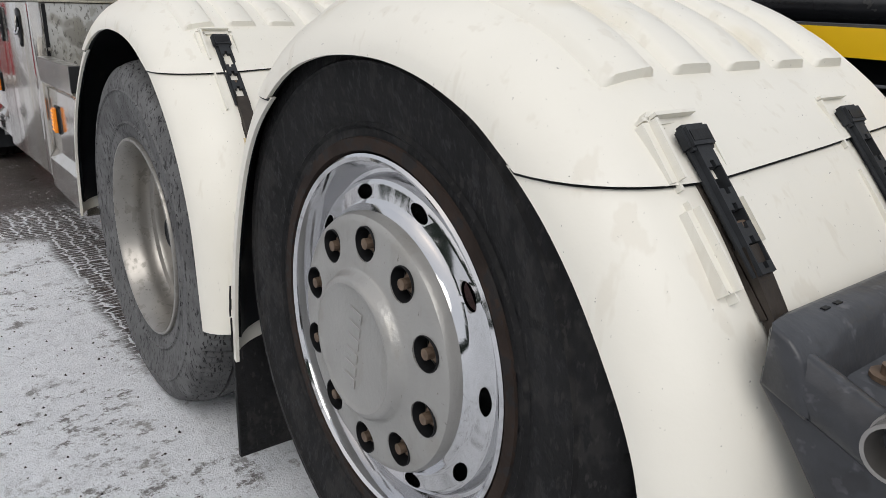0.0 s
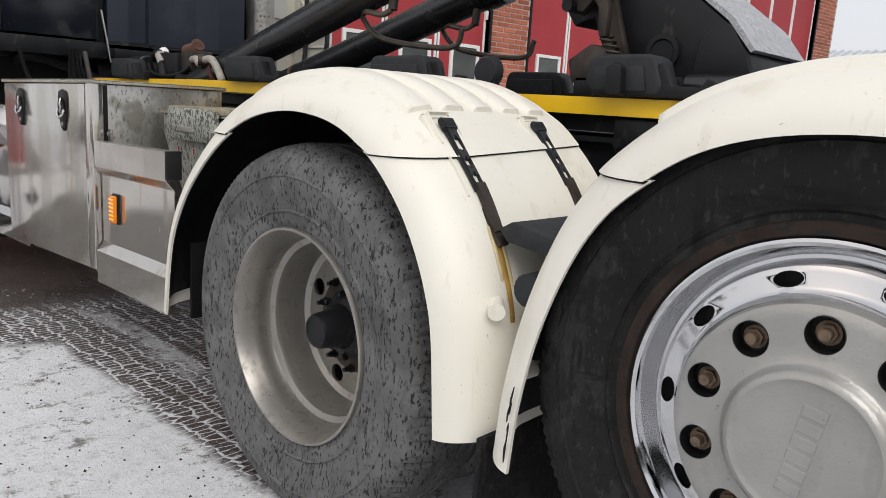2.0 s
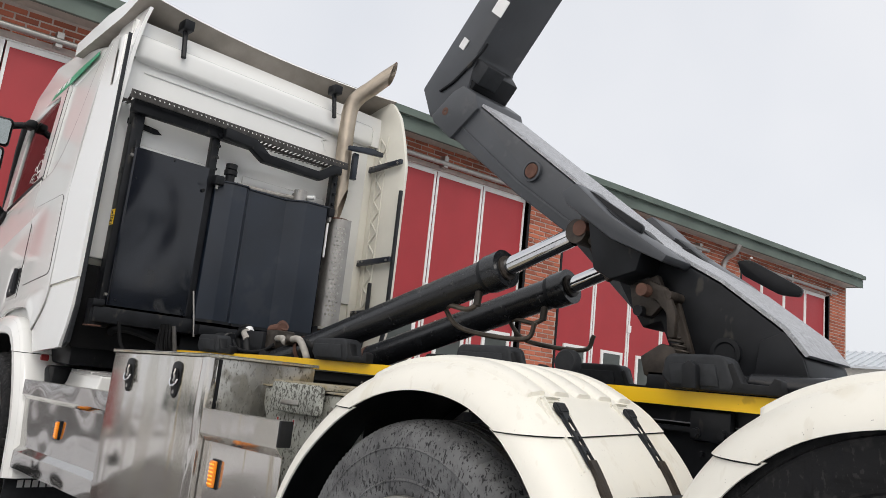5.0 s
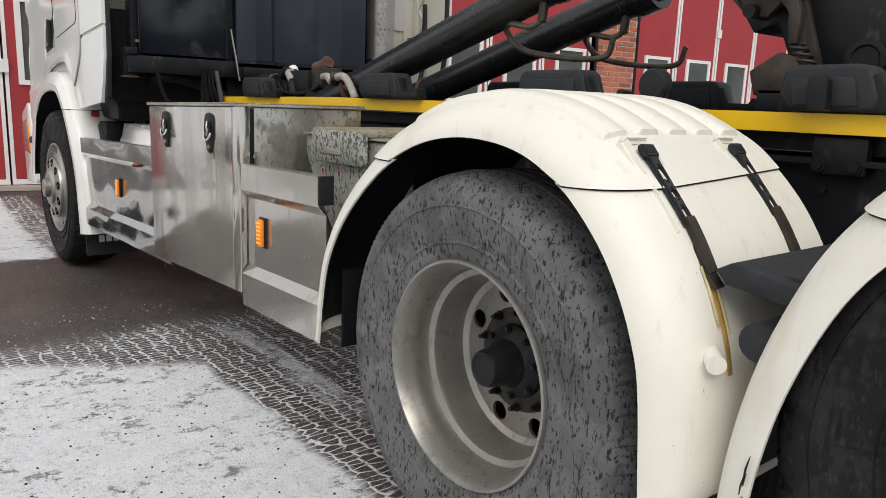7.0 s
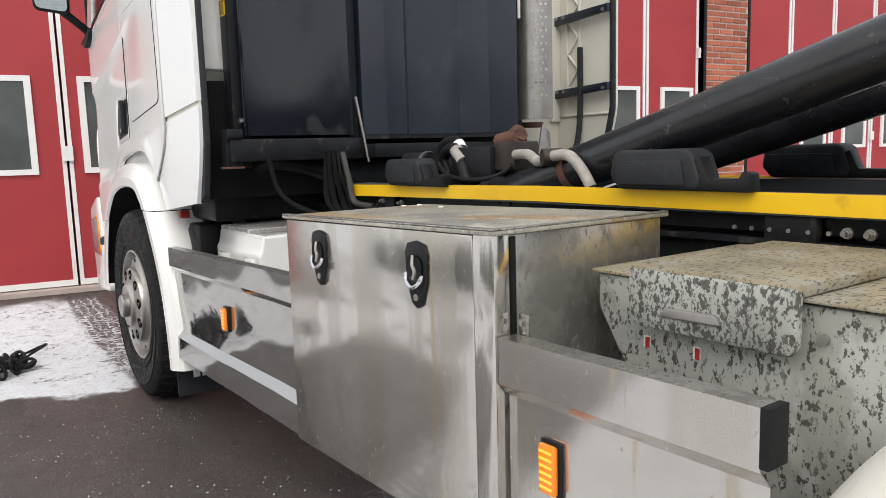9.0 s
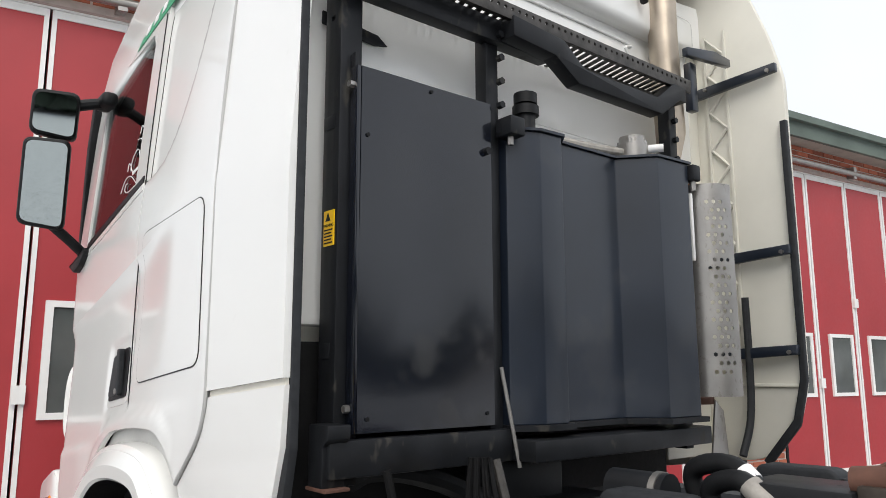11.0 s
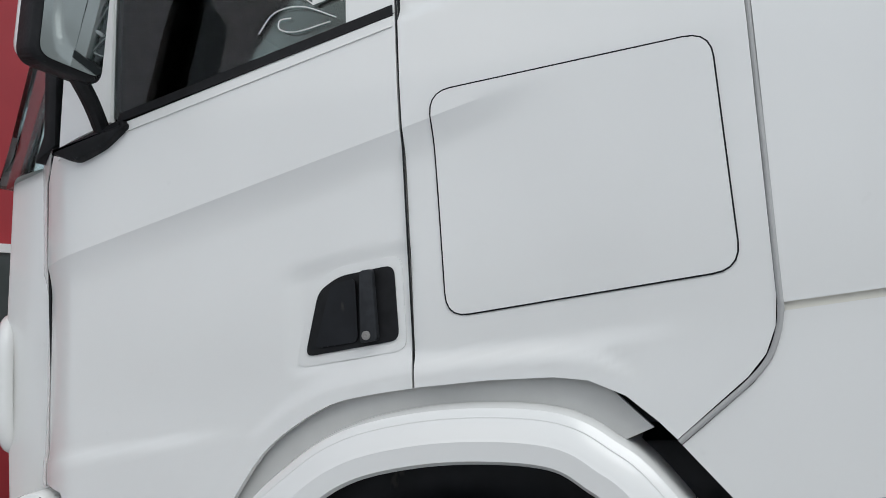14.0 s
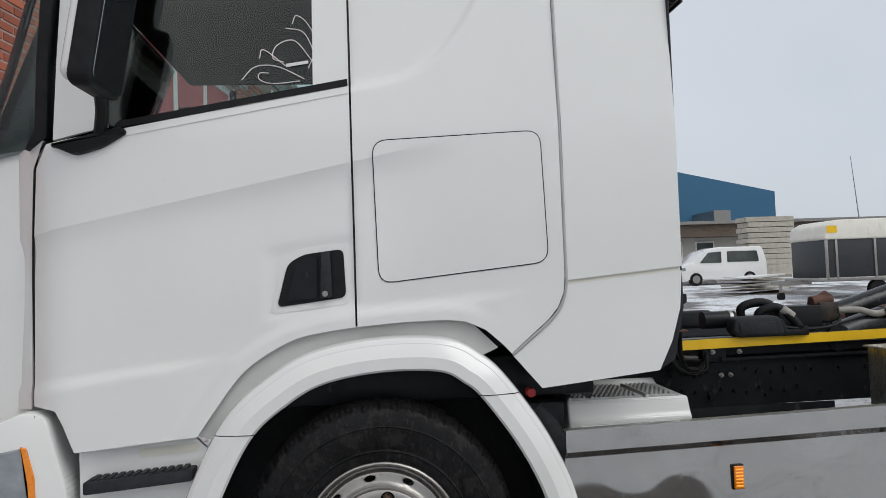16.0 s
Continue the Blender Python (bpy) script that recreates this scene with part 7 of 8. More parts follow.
# roof deflector and far side fairing
def deflector(under):
    """The roof deflector: its rear edge is swept forward in the middle and turned up at both ends."""
    bm = bmesh.new()
    rings = []
    for i in range(33):
        a = i / 32
        y = 0.24 + a * 2.40
        bow = math.sin(math.pi * a) ** 0.8
        x, h = -3.50 - 0.26 * bow, 3.70 + 0.05 * bow
        rings.append([bm.verts.new(p) for p in ((x, y, h), (x + 0.012, y, h - 0.015), (x - 0.02, y, h - 0.035), (-3.86, y, 3.60), (-4.9, y, 3.55), (-4.9, y, 3.66), (-4.2, y, 3.72 + 0.03 * bow))])
    n = len(rings[0])
    for p, q in zip(rings, rings[1:]):
        for k in (1, 2, 3) if under else (0, 4, 5, 6):
            bm.faces.new((p[k], p[(k + 1) % n], q[(k + 1) % n], q[k]))
    if not under:
        bm.faces.new(rings[0])
        bm.faces.new(rings[-1][::-1])
    return bm
uw = bmesh.new()
up = []
for i in range(25):
    y = 0.26 + i / 24 * 2.36
    xt = -3.63 - 0.20 * math.sin(math.pi * i / 24) ** 0.8
    h = 3.515 - 0.457 * (xt + 3.62)
    up.append([uw.verts.new(p) for p in ((-3.63, y, 3.24), (xt, y, h), (xt - 0.05, y, h), (-3.70, y, 3.24))])
for p, q in zip(up, up[1:]):
    for k in range(4):
        uw.faces.new((p[k], p[(k + 1) % 4], q[(k + 1) % 4], q[k]))
part("upper_wall", uw, M["cab"], cab, "cream pressed wall below the deflector", angle=40)
dfl = part("roof_deflector", deflector(False), M["cab"], cab, "white roof air deflector")
# Under-faces get a darker colour than the white shell, as painted shade.
part("underside", deflector(True), M["deflector_shade"], dfl, "underside with its shade painted in grey-brown")
FAR = outline([(-3.42, 1.20), (-3.26, 1.36), (-3.21, 1.55), (-3.205, 3.0), (-3.27, 3.25), (-3.36, 3.50), (-3.50, 3.67), (-3.75, 3.70), (-4.1, 3.6), (-4.1, 1.1)], 0.06)
part("far_fairing", prism(FAR, 2.60, 2.635, "xz", 0.006), M["cab_inner"], cab, "cream inside of the far side fairing")
part("far_edge_trim", prism([(-3.228, 2.78), (-3.198, 2.78), (-3.198, 1.56), (-3.245, 1.36), (-3.40, 1.17), (-3.425, 1.195), (-3.272, 1.385), (-3.228, 1.57)], 2.575, 2.602, "xz", 0.004), M["rubber"], cab, "black edge trim")
part("far_inner_wall", box(-3.72, -3.69, 2.22, 2.60, 1.20, 3.40, 0.004), M["cab_inner"], cab)
part("inner_flange", box(-3.69, -3.665, 2.515, 2.598, 1.50, 3.30, 0.008), M["cab_inner"], cab)
part("inner_step", box(-3.66, -3.24, 2.588, 2.598, 1.53, 1.545, 0.003), M["cab_inner"], cab)
lat = bmesh.new()
for k in range(17):
    z = 1.62 + 0.10 * k
    e = 0.045 if k % 2 else -0.045
    hose([(-3.545 - e, 2.592, z), (-3.545 + e, 2.592, z + 0.10)], 0.008, 6, 2, bm=lat)
for e in (-0.055, 0.055):
    merge(lat, box(-3.545 + e - 0.006, -3.545 + e + 0.006, 2.586, 2.598, 1.60, 3.34))
part("lattice_rib", lat, M["cab_inner"], cab)
for z in (2.135, 1.675, 3.02):
    part("fairing_bracket", prism([(-3.70, z - 0.03), (-3.215, z), (-3.215, z + 0.045), (-3.70, z + 0.025)], 2.545, 2.575, "xz", 0.005), M["tank"], cab, "black steel bracket")
    for x in (-3.64, -3.58, -3.25):
        part("bracket_bolt", rod((x, 2.545, z + 0.012), (x, 2.532, z + 0.012), 0.010, 6), M["rim"], cab)
part("bracket_arm", prism([(2.12, 3.05), (2.50, 3.09), (2.50, 3.13), (2.36, 3.135), (2.12, 3.09)], -3.44, -3.41, "yz", 0.005), M["tank"], cab)
part("bracket_drop", box(-3.50, -3.46, 2.22, 2.27, 2.82, 3.06, 0.005), M["tank"], cab)
part("trim_strip", hose([(-3.46, 2.46, 1.22), (-3.45, 2.53, 1.38), (-3.45, 2.555, 1.6), (-3.45, 2.555, 1.95)], 0.018, 8), M["rubber"], cab)
for y in (0.62, 2.02):
    part("deflector_stay", rod((-3.56, y, 3.34), (-3.62, y, 3.62), 0.020, 8), M["frame"], cab)
    part("stay_joint", box(-3.66, -3.54, y - 0.04, y + 0.04, 3.56, 3.64, 0.01), M["frame"], cab)
part("gap_panel", box(-3.78, -3.74, 0.22, 0.46, 1.62, 3.30, 0.004), M["cab_inner"], cab)
wl = thing("warning_sticker", (-3.58, 0.364, 2.03), "yellow warning sticker with black triangle on the black post", "sticker")
part("film", box(-3.615, -3.555, 0.3615, 0.3645, 1.965, 2.075), M["yellow"], wl, "yellow film")
part("triangle", prism([(-3.603, 2.042), (-3.575, 2.042), (-3.589, 2.068)], 0.3600, 0.3615, "xz"), M["black"], wl)
for i in range(5):
    part("text_bar", box(-3.610, -3.562 - 0.006 * (i % 2), 0.3600, 0.3615, 2.012 - 0.010 * i, 2.016 - 0.010 * i), M["black"], wl)

txt = bpy.data.curves.new("warning_text", "FONT")
txt.body, txt.size, txt.extrude, txt.align_x = "VARNING", 0.0135, 0.0004, "CENTER"
txo = new("warning_word", txt)
txo.matrix_world = Matrix.Translation((-3.585, 0.3606, 2.0235)) @ Matrix.Rotation(math.pi / 2, 4, "X")
bpy.context.view_layer.update()
tme = bpy.data.meshes.new_from_object(txo.evaluated_get(bpy.context.evaluated_depsgraph_get()))
tme.transform(txo.matrix_world)
bpy.data.objects.remove(txo)
tme.materials.clear()
tme.materials.append(M["black"])
two = new("word", tme)
wl_shift = Vector((0.017, -0.0305, 0.02))
two.parent, two.matrix_parent_inverse = wl, Matrix.Translation(wl.location).inverted()

wl.location += wl_shift

# window sticker: a pale scroll
scroll = thing("window_scroll", (-5.3, 0.24, 2.6), "pale ornamental scroll sticker on the side window", "sticker")
def wpt(x, z):
    return (x, cab_y(x, z) + 0.010, z)
for pts in ([(-5.20, 2.55), (-5.16, 2.66), (-5.20, 2.76), (-5.25, 2.80), (-5.27, 2.76)], [(-5.18, 2.58), (-5.26, 2.68), (-5.34, 2.66), (-5.36, 2.60), (-5.31, 2.58)], [(-5.22, 2.50), (-5.34, 2.56), (-5.44, 2.56), (-5.50, 2.50)], [(-5.24, 2.49), (-5.36, 2.48), (-5.42, 2.50), (-5.42, 2.53), (-5.38, 2.53)], [(-5.17, 2.62), (-5.22, 2.72), (-5.30, 2.74)], [(-5.30, 2.56), (-5.40, 2.64), (-5.42, 2.60)], [(-5.15, 2.60), (-5.13, 2.70), (-5.15, 2.80), (-5.18, 2.83)]):
    part("stroke", hose([wpt(*p) for p in pts], 0.0022, 6, 6), M["label_white"], scroll)
part("word_bars", prism([(-5.30, 2.555), (-5.20, 2.572), (-5.20, 2.585), (-5.30, 2.570)], cab_y(-5.25, 2.57) + 0.006, cab_y(-5.25, 2.57) + 0.009, "xz"), M["label_white"], scroll)

# driver's seat and wheel seen through the glass
seat = thing("driver_seat", (-5.4, 0.75, 1.6), "dark driver's seat inside the cab", "seat")
part("cushion", box(-5.7, -5.2, 0.5, 1.0, 1.85, 2.02, 0.06, 3), M["interior"], seat)
part("backrest", prism(outline([(-5.25, 2.0), (-5.05, 2.0), (-5.0, 2.75), (-5.14, 2.78)], 0.05), 0.52, 0.98, "xz", 0.04), M["interior"], seat)
part("pedestal", box(-5.6, -5.3, 0.6, 0.9, 1.2, 1.85, 0.02), M["interior"], seat)
sw = thing("steering_wheel", (-6.0, 0.75, 2.2), "black steering wheel behind the window", "steering wheel")
ringp = [(-5.98 + 0.10 * math.cos(a * math.pi / 8), 0.75 + 0.22 * math.sin(a * math.pi / 8), 2.28 + 0.18 * math.cos(a * math.pi / 8)) for a in range(17)]
part("rim", hose(ringp, 0.016, 8, 3), M["interior"], sw)
part("column", rod((-6.35, 0.75, 2.0), (-5.99, 0.75, 2.27), 0.03, 10), M["interior"], sw)
part("dashboard", box(-6.62, -6.2, 0.42, 2.3, 1.2, 2.1, 0.05), M["interior"], cab)


# mirrors
def mirror(name, y0, y1, z0, z1, x, label):
    m = thing(name, (x, (y0 + y1) / 2, z0), label, "mirror")

    def turned(b):
        """Turns a piece a little outwards about the upright through its middle."""
        bmesh.ops.rotate(b, cent=(x - 0.05, (y0 + y1) / 2, z0), matrix=Matrix.Rotation(radians(-15), 3, "Z") @ Matrix.Rotation(radians(10), 3, "Y"), verts=b.verts[:])
        return b
    shell = prism(outline([(y0, z0), (y1, z0 - 0.03), (y1 + 0.01, z1), (y0 + 0.01, z1)], 0.05), x - 0.11, x, "yz", 0.02, 3)
    part("housing", turned(shell), M["black"], m, "black mirror housing")
    part("back_cap", turned(prism(outline([(y0 + 0.01, z0 + 0.02), (y1 - 0.01, z0), (y1 - 0.01, z1 - 0.02), (y0 + 0.02, z1 - 0.02)], 0.05), x - 0.15, x - 0.10, "yz", 0.02, 3)), M["cab"], m, "white back cap")
    g = prism(outline([(y0 + 0.018, z0 + 0.02), (y1 - 0.012, z0 - 0.008), (y1 - 0.004, z1 - 0.02), (y0 + 0.028, z1 - 0.02)], 0.04), x + 0.001, x + 0.006, "yz")
    part("mirror_glass", turned(g), M["mirror"], m, "mirror glass")
    return m


mb = mirror("side_mirror", -0.125, 0.105, 2.395, 2.865, -6.0, "tall black rear-view mirror on the cab door")
part("arm", hose([(-6.04, 0.03, 2.41), (-6.07, 0.13, 2.34), (-6.11, 0.22, 2.275), (-6.13, 0.26, 2.24)], 0.028, 10), M["black"], mb)
part("foot", prism(outline([(-6.33, 2.215), (-6.02, 2.290), (-6.00, 2.262), (-6.10, 2.20), (-6.22, 2.165)], 0.03), 0.205, 0.29, "xz", 0.012), M["black"], mb, "black mirror foot")
mt = mirror("wide_angle_mirror", -0.105, 0.130, 2.905, 3.150, -6.0, "small black wide-angle mirror above the main mirror")
part("arm", hose([(-6.04, 0.10, 3.09), (-6.02, 0.20, 3.12), (-6.0, 0.30, 3.14)], 0.032, 10), M["black"], mt)
part("foot", box(-6.09, -5.90, 0.22, 0.31, 3.10, 3.18, 0.03, 3), M["black"], mt)
part("link", rod((-6.06, 0.02, 2.84), (-6.06, 0.02, 2.93), 0.03, 10), M["black"], mt)

# bull bar before the grille
bull = thing("bull_bar", (-6.8, 1.35, 1.15), "white tubular bull bar with expanded mesh", "bull bar")
part("tube", hose([(-6.66, 0.62, 1.18), (-6.66, 0.40, 1.17), (-6.62, 0.29, 1.22), (-6.61, 0.27, 1.40), (-6.62, 0.29, 1.60), (-6.68, 0.38, 1.655), (-6.78, 0.60, 1.66), (-6.82, 1.35, 1.66), (-6.78, 2.10, 1.66), (-6.68, 2.32, 1.655), (-6.62, 2.41, 1.60), (-6.61, 2.43, 1.40), (-6.62, 2.41, 1.22), (-6.66, 2.30, 1.17), (-6.66, 2.08, 1.18)], 0.030, 12), M["cab"], bull)
for k in range(5):
    for i in range(4):
        y, z = 0.33 + 0.075 * i, 1.25 + 0.085 * k + (0.042 if i % 2 else 0)
        xx = -6.635 - 0.35 * (y - 0.30)
        pts = [(xx - 0.35 * 0.05 * math.cos(q * math.pi / 3), y + 0.05 * math.cos(q * math.pi / 3), z + 0.045 * math.sin(q * math.pi / 3)) for q in range(7)]
        mesh_ = bmesh.new()
        for p, q in zip(pts, pts[1:]):
            rod(p, q, 0.005, 5, bm=mesh_)
        part("mesh_cell", mesh_, M["cab"], bull)
for y in (0.75, 1.95):
    part("bracket", box(-6.80, -6.66, y - 0.03, y + 0.03, 1.60, 1.66, 0.006), M["cab"], bull)
bull.location += Vector((-0.08, 0.08, 0.0))

# front fender
ff = thing("front_fender", (-4.9, 0.3, 1.1), "white front wheel arch fender in two pieces", "fender")
FL = [(-5.68, 0.45), (-5.60, 0.68), (-5.47, 0.92), (-5.315, 1.052), (-5.177, 1.126), (-4.99, 1.164), (-4.80, 1.173), (-4.64, 1.158), (-4.555, 1.110), (-4.478, 1.043), (-4.32, 0.82), (-4.21, 0.593), (-4.165, 0.38), (-4.145, 0.20)]
fs = [(0.125, 0.0), (0.113, 0.010), (0.112, 0.060), (0.117, 0.070), (0.141, 0.130), (0.152, 0.141), (0.18, 0.149), (0.30, 0.150), (0.62, 0.150), (0.62, 0.143), (0.30, 0.143), (0.16, 0.138), (0.136, 0.120), (0.122, 0.02)]
ffull = smooth_path([Vector(p) for p in FL], 8)


def arch_piece(inset, cuts):
    """A length of the front arch, cut level at the given heights: (x side, height, keep the lower part)."""
    b = sweep(ffull, [(y + inset, o) for y, o in fs])
    for x_front, z, lower in cuts:
        half = [v for v in b.verts if (v.co.x < -4.9) == x_front]
        if lower:
            bmesh.ops.delete(b, geom=[v for v in b.verts if (v.co.x < -4.9) != x_front], context="VERTS")
            half = b.verts[:]
        keep = set(half)
        geom = half + [e for e in b.edges if keep.issuperset(e.verts)] + [f for f in b.faces if keep.issuperset(f.verts)]
        bmesh.ops.bisect_plane(b, geom=geom, plane_co=(0, 0, z), plane_no=(0, 0, 1), clear_outer=lower, clear_inner=not lower)
    return b


part("arch_front", arch_piece(0.003, [(True, 0.9285, True)]), M["cab"], ff, angle=24)
part("arch_top", arch_piece(0.0, [(True, 0.9335, False), (False, 1.0530, False)]), M["cab"], ff, angle=24)
part("arch_rear", arch_piece(0.003, [(False, 1.0480, True)]), M["cab"], ff, angle=24)
part("inner_liner", sweep(ffull, [(0.135, 0.05), (0.62, 0.05), (0.62, 0.058), (0.135, 0.058)]), M["black"], ff, "black inner liner")
part("back_panel", prism([(-5.74, 0.28), (-5.70, 0.90), (-5.3, 1.22), (-4.8, 1.32), (-4.42, 1.20), (-4.15, 0.75), (-4.14, 0.28)], 0.62, 0.64, "xz"), M["black"], ff)
part("upper_lining", skin([(-4.38, 1.25), (-4.52, 1.39), (-4.62, 1.41), (-5.02, 1.40), (-5.30, 1.34), (-5.53, 1.20), (-5.74, 0.92), (-5.62, 0.88), (-5.38, 1.15), (-5.16, 1.26), (-4.85, 1.29), (-4.64, 1.27), (-4.50, 1.20)], None, 0.12, 0.03, 0.02), M["lining"], ff, "grey plastic arch lining")

mf = thing("mud_flap", (-4.15, 0.4, 0.2), "black mud flap with white emblem bars behind the front wheel", "mud flap")
part("flap", box(-4.17, -4.15, 0.155, 0.70, 0.035, 0.62, 0.004), M["rubber"], mf)
for i in range(6):
    part("emblem_bar", box(-4.1495, -4.1475, 0.239 + 0.049 * i, 0.276 + 0.049 * i, 0.130, 0.180, 0.0), M["label_white"], mf, "white emblem bar")

ft = thing("fuel_tank", (-3.8, 0.5, 0.6), "white plastic tank cover with tread strips", "tank cover")
cover = prism(outline([(0.384, 0.60), (0.378, 0.72), (0.376, 0.865), (0.388, 0.885), (0.402, 0.955), (0.80, 0.964), (0.84, 0.990), (0.955, 0.978), (0.955, 0.955), (0.895, 0.940), (0.70, 0.846), (0.42, 0.715), (0.40, 0.60)], 0.012, 3), -4.02, -3.415, "yz", 0.012, 3)
for v in cover.verts:
    if v.co.x > -3.6:
        v.co.x += 0.022 * (0.955 - v.co.z) / 0.25
part("body", cover, M["cab"], ft, angle=50)
part("support_plate", prism([(0.43, 0.58), (0.93, 0.58), (0.93, 0.945), (0.895, 0.936), (0.70, 0.842), (0.43, 0.712)], -3.434, -3.424, "yz", 0.002), M["frame"], ft, "black perforated support plate")
for y, z in ((0.60, 0.72), (0.625, 0.735), (0.60, 0.66), (0.62, 0.66), (0.70, 0.79), (0.72, 0.80), (0.70, 0.70), (0.55, 0.65)):
    part("support_hole", rod((-3.4245, y, z), (-3.4225, y, z), 0.008, 10), M["black"], ft)
for y in (0.90, 0.935):
    part("support_bolt", rod((-3.416, y, 0.925), (-3.40, y, 0.925), 0.011, 6), M["rim"], ft)
for x0, x1 in ((-3.995, -3.905), (-3.885, -3.640), (-3.610, -3.455)):
    part("tread_strip", prism([(x0 - 0.010, 0.956), (x1, 0.956), (x1, 0.966), (x0, 0.970)], 0.412, 0.785, "xz", 0.002), M["tread_plate"], ft, "galvanised tread strip")
    part("strip_lip", prism([(x0 - 0.022, 0.957), (x0 - 0.003, 0.957), (x0 - 0.003, 0.974), (x0 - 0.012, 0.976)], 0.405, 0.788, "xz", 0.002), M["lining"], ft, "grey plastic step lip")
    nx = int((x1 - x0 - 0.012) / 0.024)
    studs = bmesh.new()
    for i in range(nx * 13):
        xx, yy = x0 + 0.014 + 0.024 * (i % nx) + (0.008 if (i // nx) % 2 else 0), 0.425 + 0.029 * (i // nx)
        rod((xx, yy, 0.964), (xx, yy, 0.976), 0.0085, 6, 0.004, bm=studs)
    part("tread_stud", studs, M["rim"], ft, "raised studs of the tread strip")
for x in (-3.90, -3.545):
    part("pad", box(x - 0.07, x + 0.07, 0.362, 0.384, 0.74, 0.845, 0.014), M["cab"], ft)
tnk = thing("air_tank", (-3.1, 0.6, 0.6), "black air tank below the frame", "tank")
part("shell", rod((-3.35, 0.60, 0.62), (-2.42, 0.60, 0.62), 0.14, 28), M["frame"], tnk)
cap = thing("coolant_cap", (-4.22, 0.3, 1.0), "red cap on black filler behind the front wheel", "cap")
part("filler", box(-4.27, -4.06, 0.30, 0.50, 0.72, 0.98, 0.02), M["black"], cap)
part("red_knob", lathe([(0.0, -0.02), (0.020, -0.018), (0.023, 0.0), (0.023, 0.03)], (-4.225, 0.27, 1.030), 20), M["red_plastic"], cap, "red knurled cap")
part("duct", hose([(-4.20, 0.33, 0.95), (-4.12, 0.32, 0.85), (-4.10, 0.30, 0.70)], 0.045, 12), M["rubber"], cap)
# Added screen: keeps light out of the space below the cab wall.
part("rear_shield", box(-3.72, -3.69, 0.26, 2.20, 1.13, 1.70, 0.004), M["shadow_black"], cab, "added black screen that darkens the space below the cab wall")
# Added box, shaped like a filter housing, to fill this space with black.
flt = thing("air_filter_housing", (-3.85, 1.2, 0.7), "black box added to darken the space under the rear of the cab", "air filter")
part("housing", box(-4.05, -3.73, 1.00, 1.40, 0.66, 1.42, 0.03, 3), M["black"], flt)
part("lid", box(-4.00, -3.78, 0.980, 0.998, 0.72, 1.36, 0.008), M["black"], flt)
eng = thing("gearbox", (-4.0, 1.3, 0.9), "dark gearbox and engine parts under the cab", "gearbox")
part("casing", box(-4.6, -3.5, 0.95, 1.6, 0.55, 1.15, 0.05), M["frame"], eng)
part("cooler", box(-3.72, -3.60, 0.98, 1.4, 1.0, 1.30, 0.02), M["frame"], eng)
part("duct", hose([(-3.8, 0.5, 1.2), (-3.65, 0.55, 1.3), (-3.6, 0.8, 1.25), (-3.6, 1.1, 1.1)], 0.04, 10), M["black"], eng)

# ---- yard: chains, and what stands behind the truck ----
pile = thing("chain_heap", (-6.15, -0.62, -0.16), "heap of black rubber-coated chain and cable on the snow", "chain heap")
rng = random.Random(4)
for i in range(46):
    a, r = rng.uniform(0, 6.28), 0.24 * math.sqrt(rng.random())
    cx, cy, cz = -6.15 + r * math.cos(a), -0.62 + r * math.sin(a) * 1.1, -0.145 + max(0, 0.20 - r * 0.75) * rng.random()
    rot = Euler((rng.uniform(0, 3), rng.uniform(0, 3), rng.uniform(0, 3))).to_matrix()
    pts = [Vector((cx, cy, cz + 0.02)) + rot @ Vector((0.05 * math.cos(k * math.pi / 4), 0.033 * math.sin(k * math.pi / 4), 0)) for k in range(9)]
    part("link", hose(pts, 0.012, 6, 2), M["black"], pile)
part("cable", hose([(-6.2, -0.52, -0.10), (-6.25, -0.40, -0.07), (-6.38, -0.24, -0.05), (-6.50, -0.22, -0.08), (-6.50, -0.32, -0.13), (-6.3, -0.45, -0.148)], 0.010, 8), M["black"], pile)


def far_house(name, x0, x1, y0, y1, z, material, label, eave=0.0):
    h = thing(name, ((x0 + x1) / 2, y0, 0), label, "building")
    part("wall", box(x0, x1, y0, y1, 0, z), material, h, smooth=False)
    return h


b1 = far_house("low_office_building", 10.5, 48, 44, 54, 3.55, M["render"], "low pale office building with a dark wood eave")
part("eave", box(9.6, 48.5, 42.6, 54.5, 3.55, 4.35), M["dark_wood"], b1, smooth=False)
part("roof", box(9.4, 48.8, 42.3, 54.8, 4.35, 4.55), M["rim"], b1, smooth=False)
for x in (12.0, 14.2, 16.4, 20.0, 23.0, 26.0):
    wn_ = part("window", box(x, x + 1.3, 43.9, 44.02, 2.1, 3.3), M["white_trim"], b1, smooth=False)
    part("pane", box(x + 0.1, x + 1.2, 43.85, 43.9, 2.2, 3.2), M["pane"], wn_, smooth=False)
b1.location.z += 0.28
b2 = thing("blue_hall", (25, 75, 0), "large blue sheet-metal hall with a shallow gable", "building")
part("wall", prism([(6, 0), (6, 17.4), (28.9, 12.68), (40, 10.3), (40, 0)], 75, 100, "xz"), M["blue_wall"], b2, smooth=False)
part("vent", box(30.4, 32.2, 70, 75.1, 4.5, 7.9), M["rim"], b2, smooth=False)
van = thing("delivery_van", (14.0, 30.5, 0), "small white panel van parked in the yard", "van")
VX, VY = 12.3, 31.0
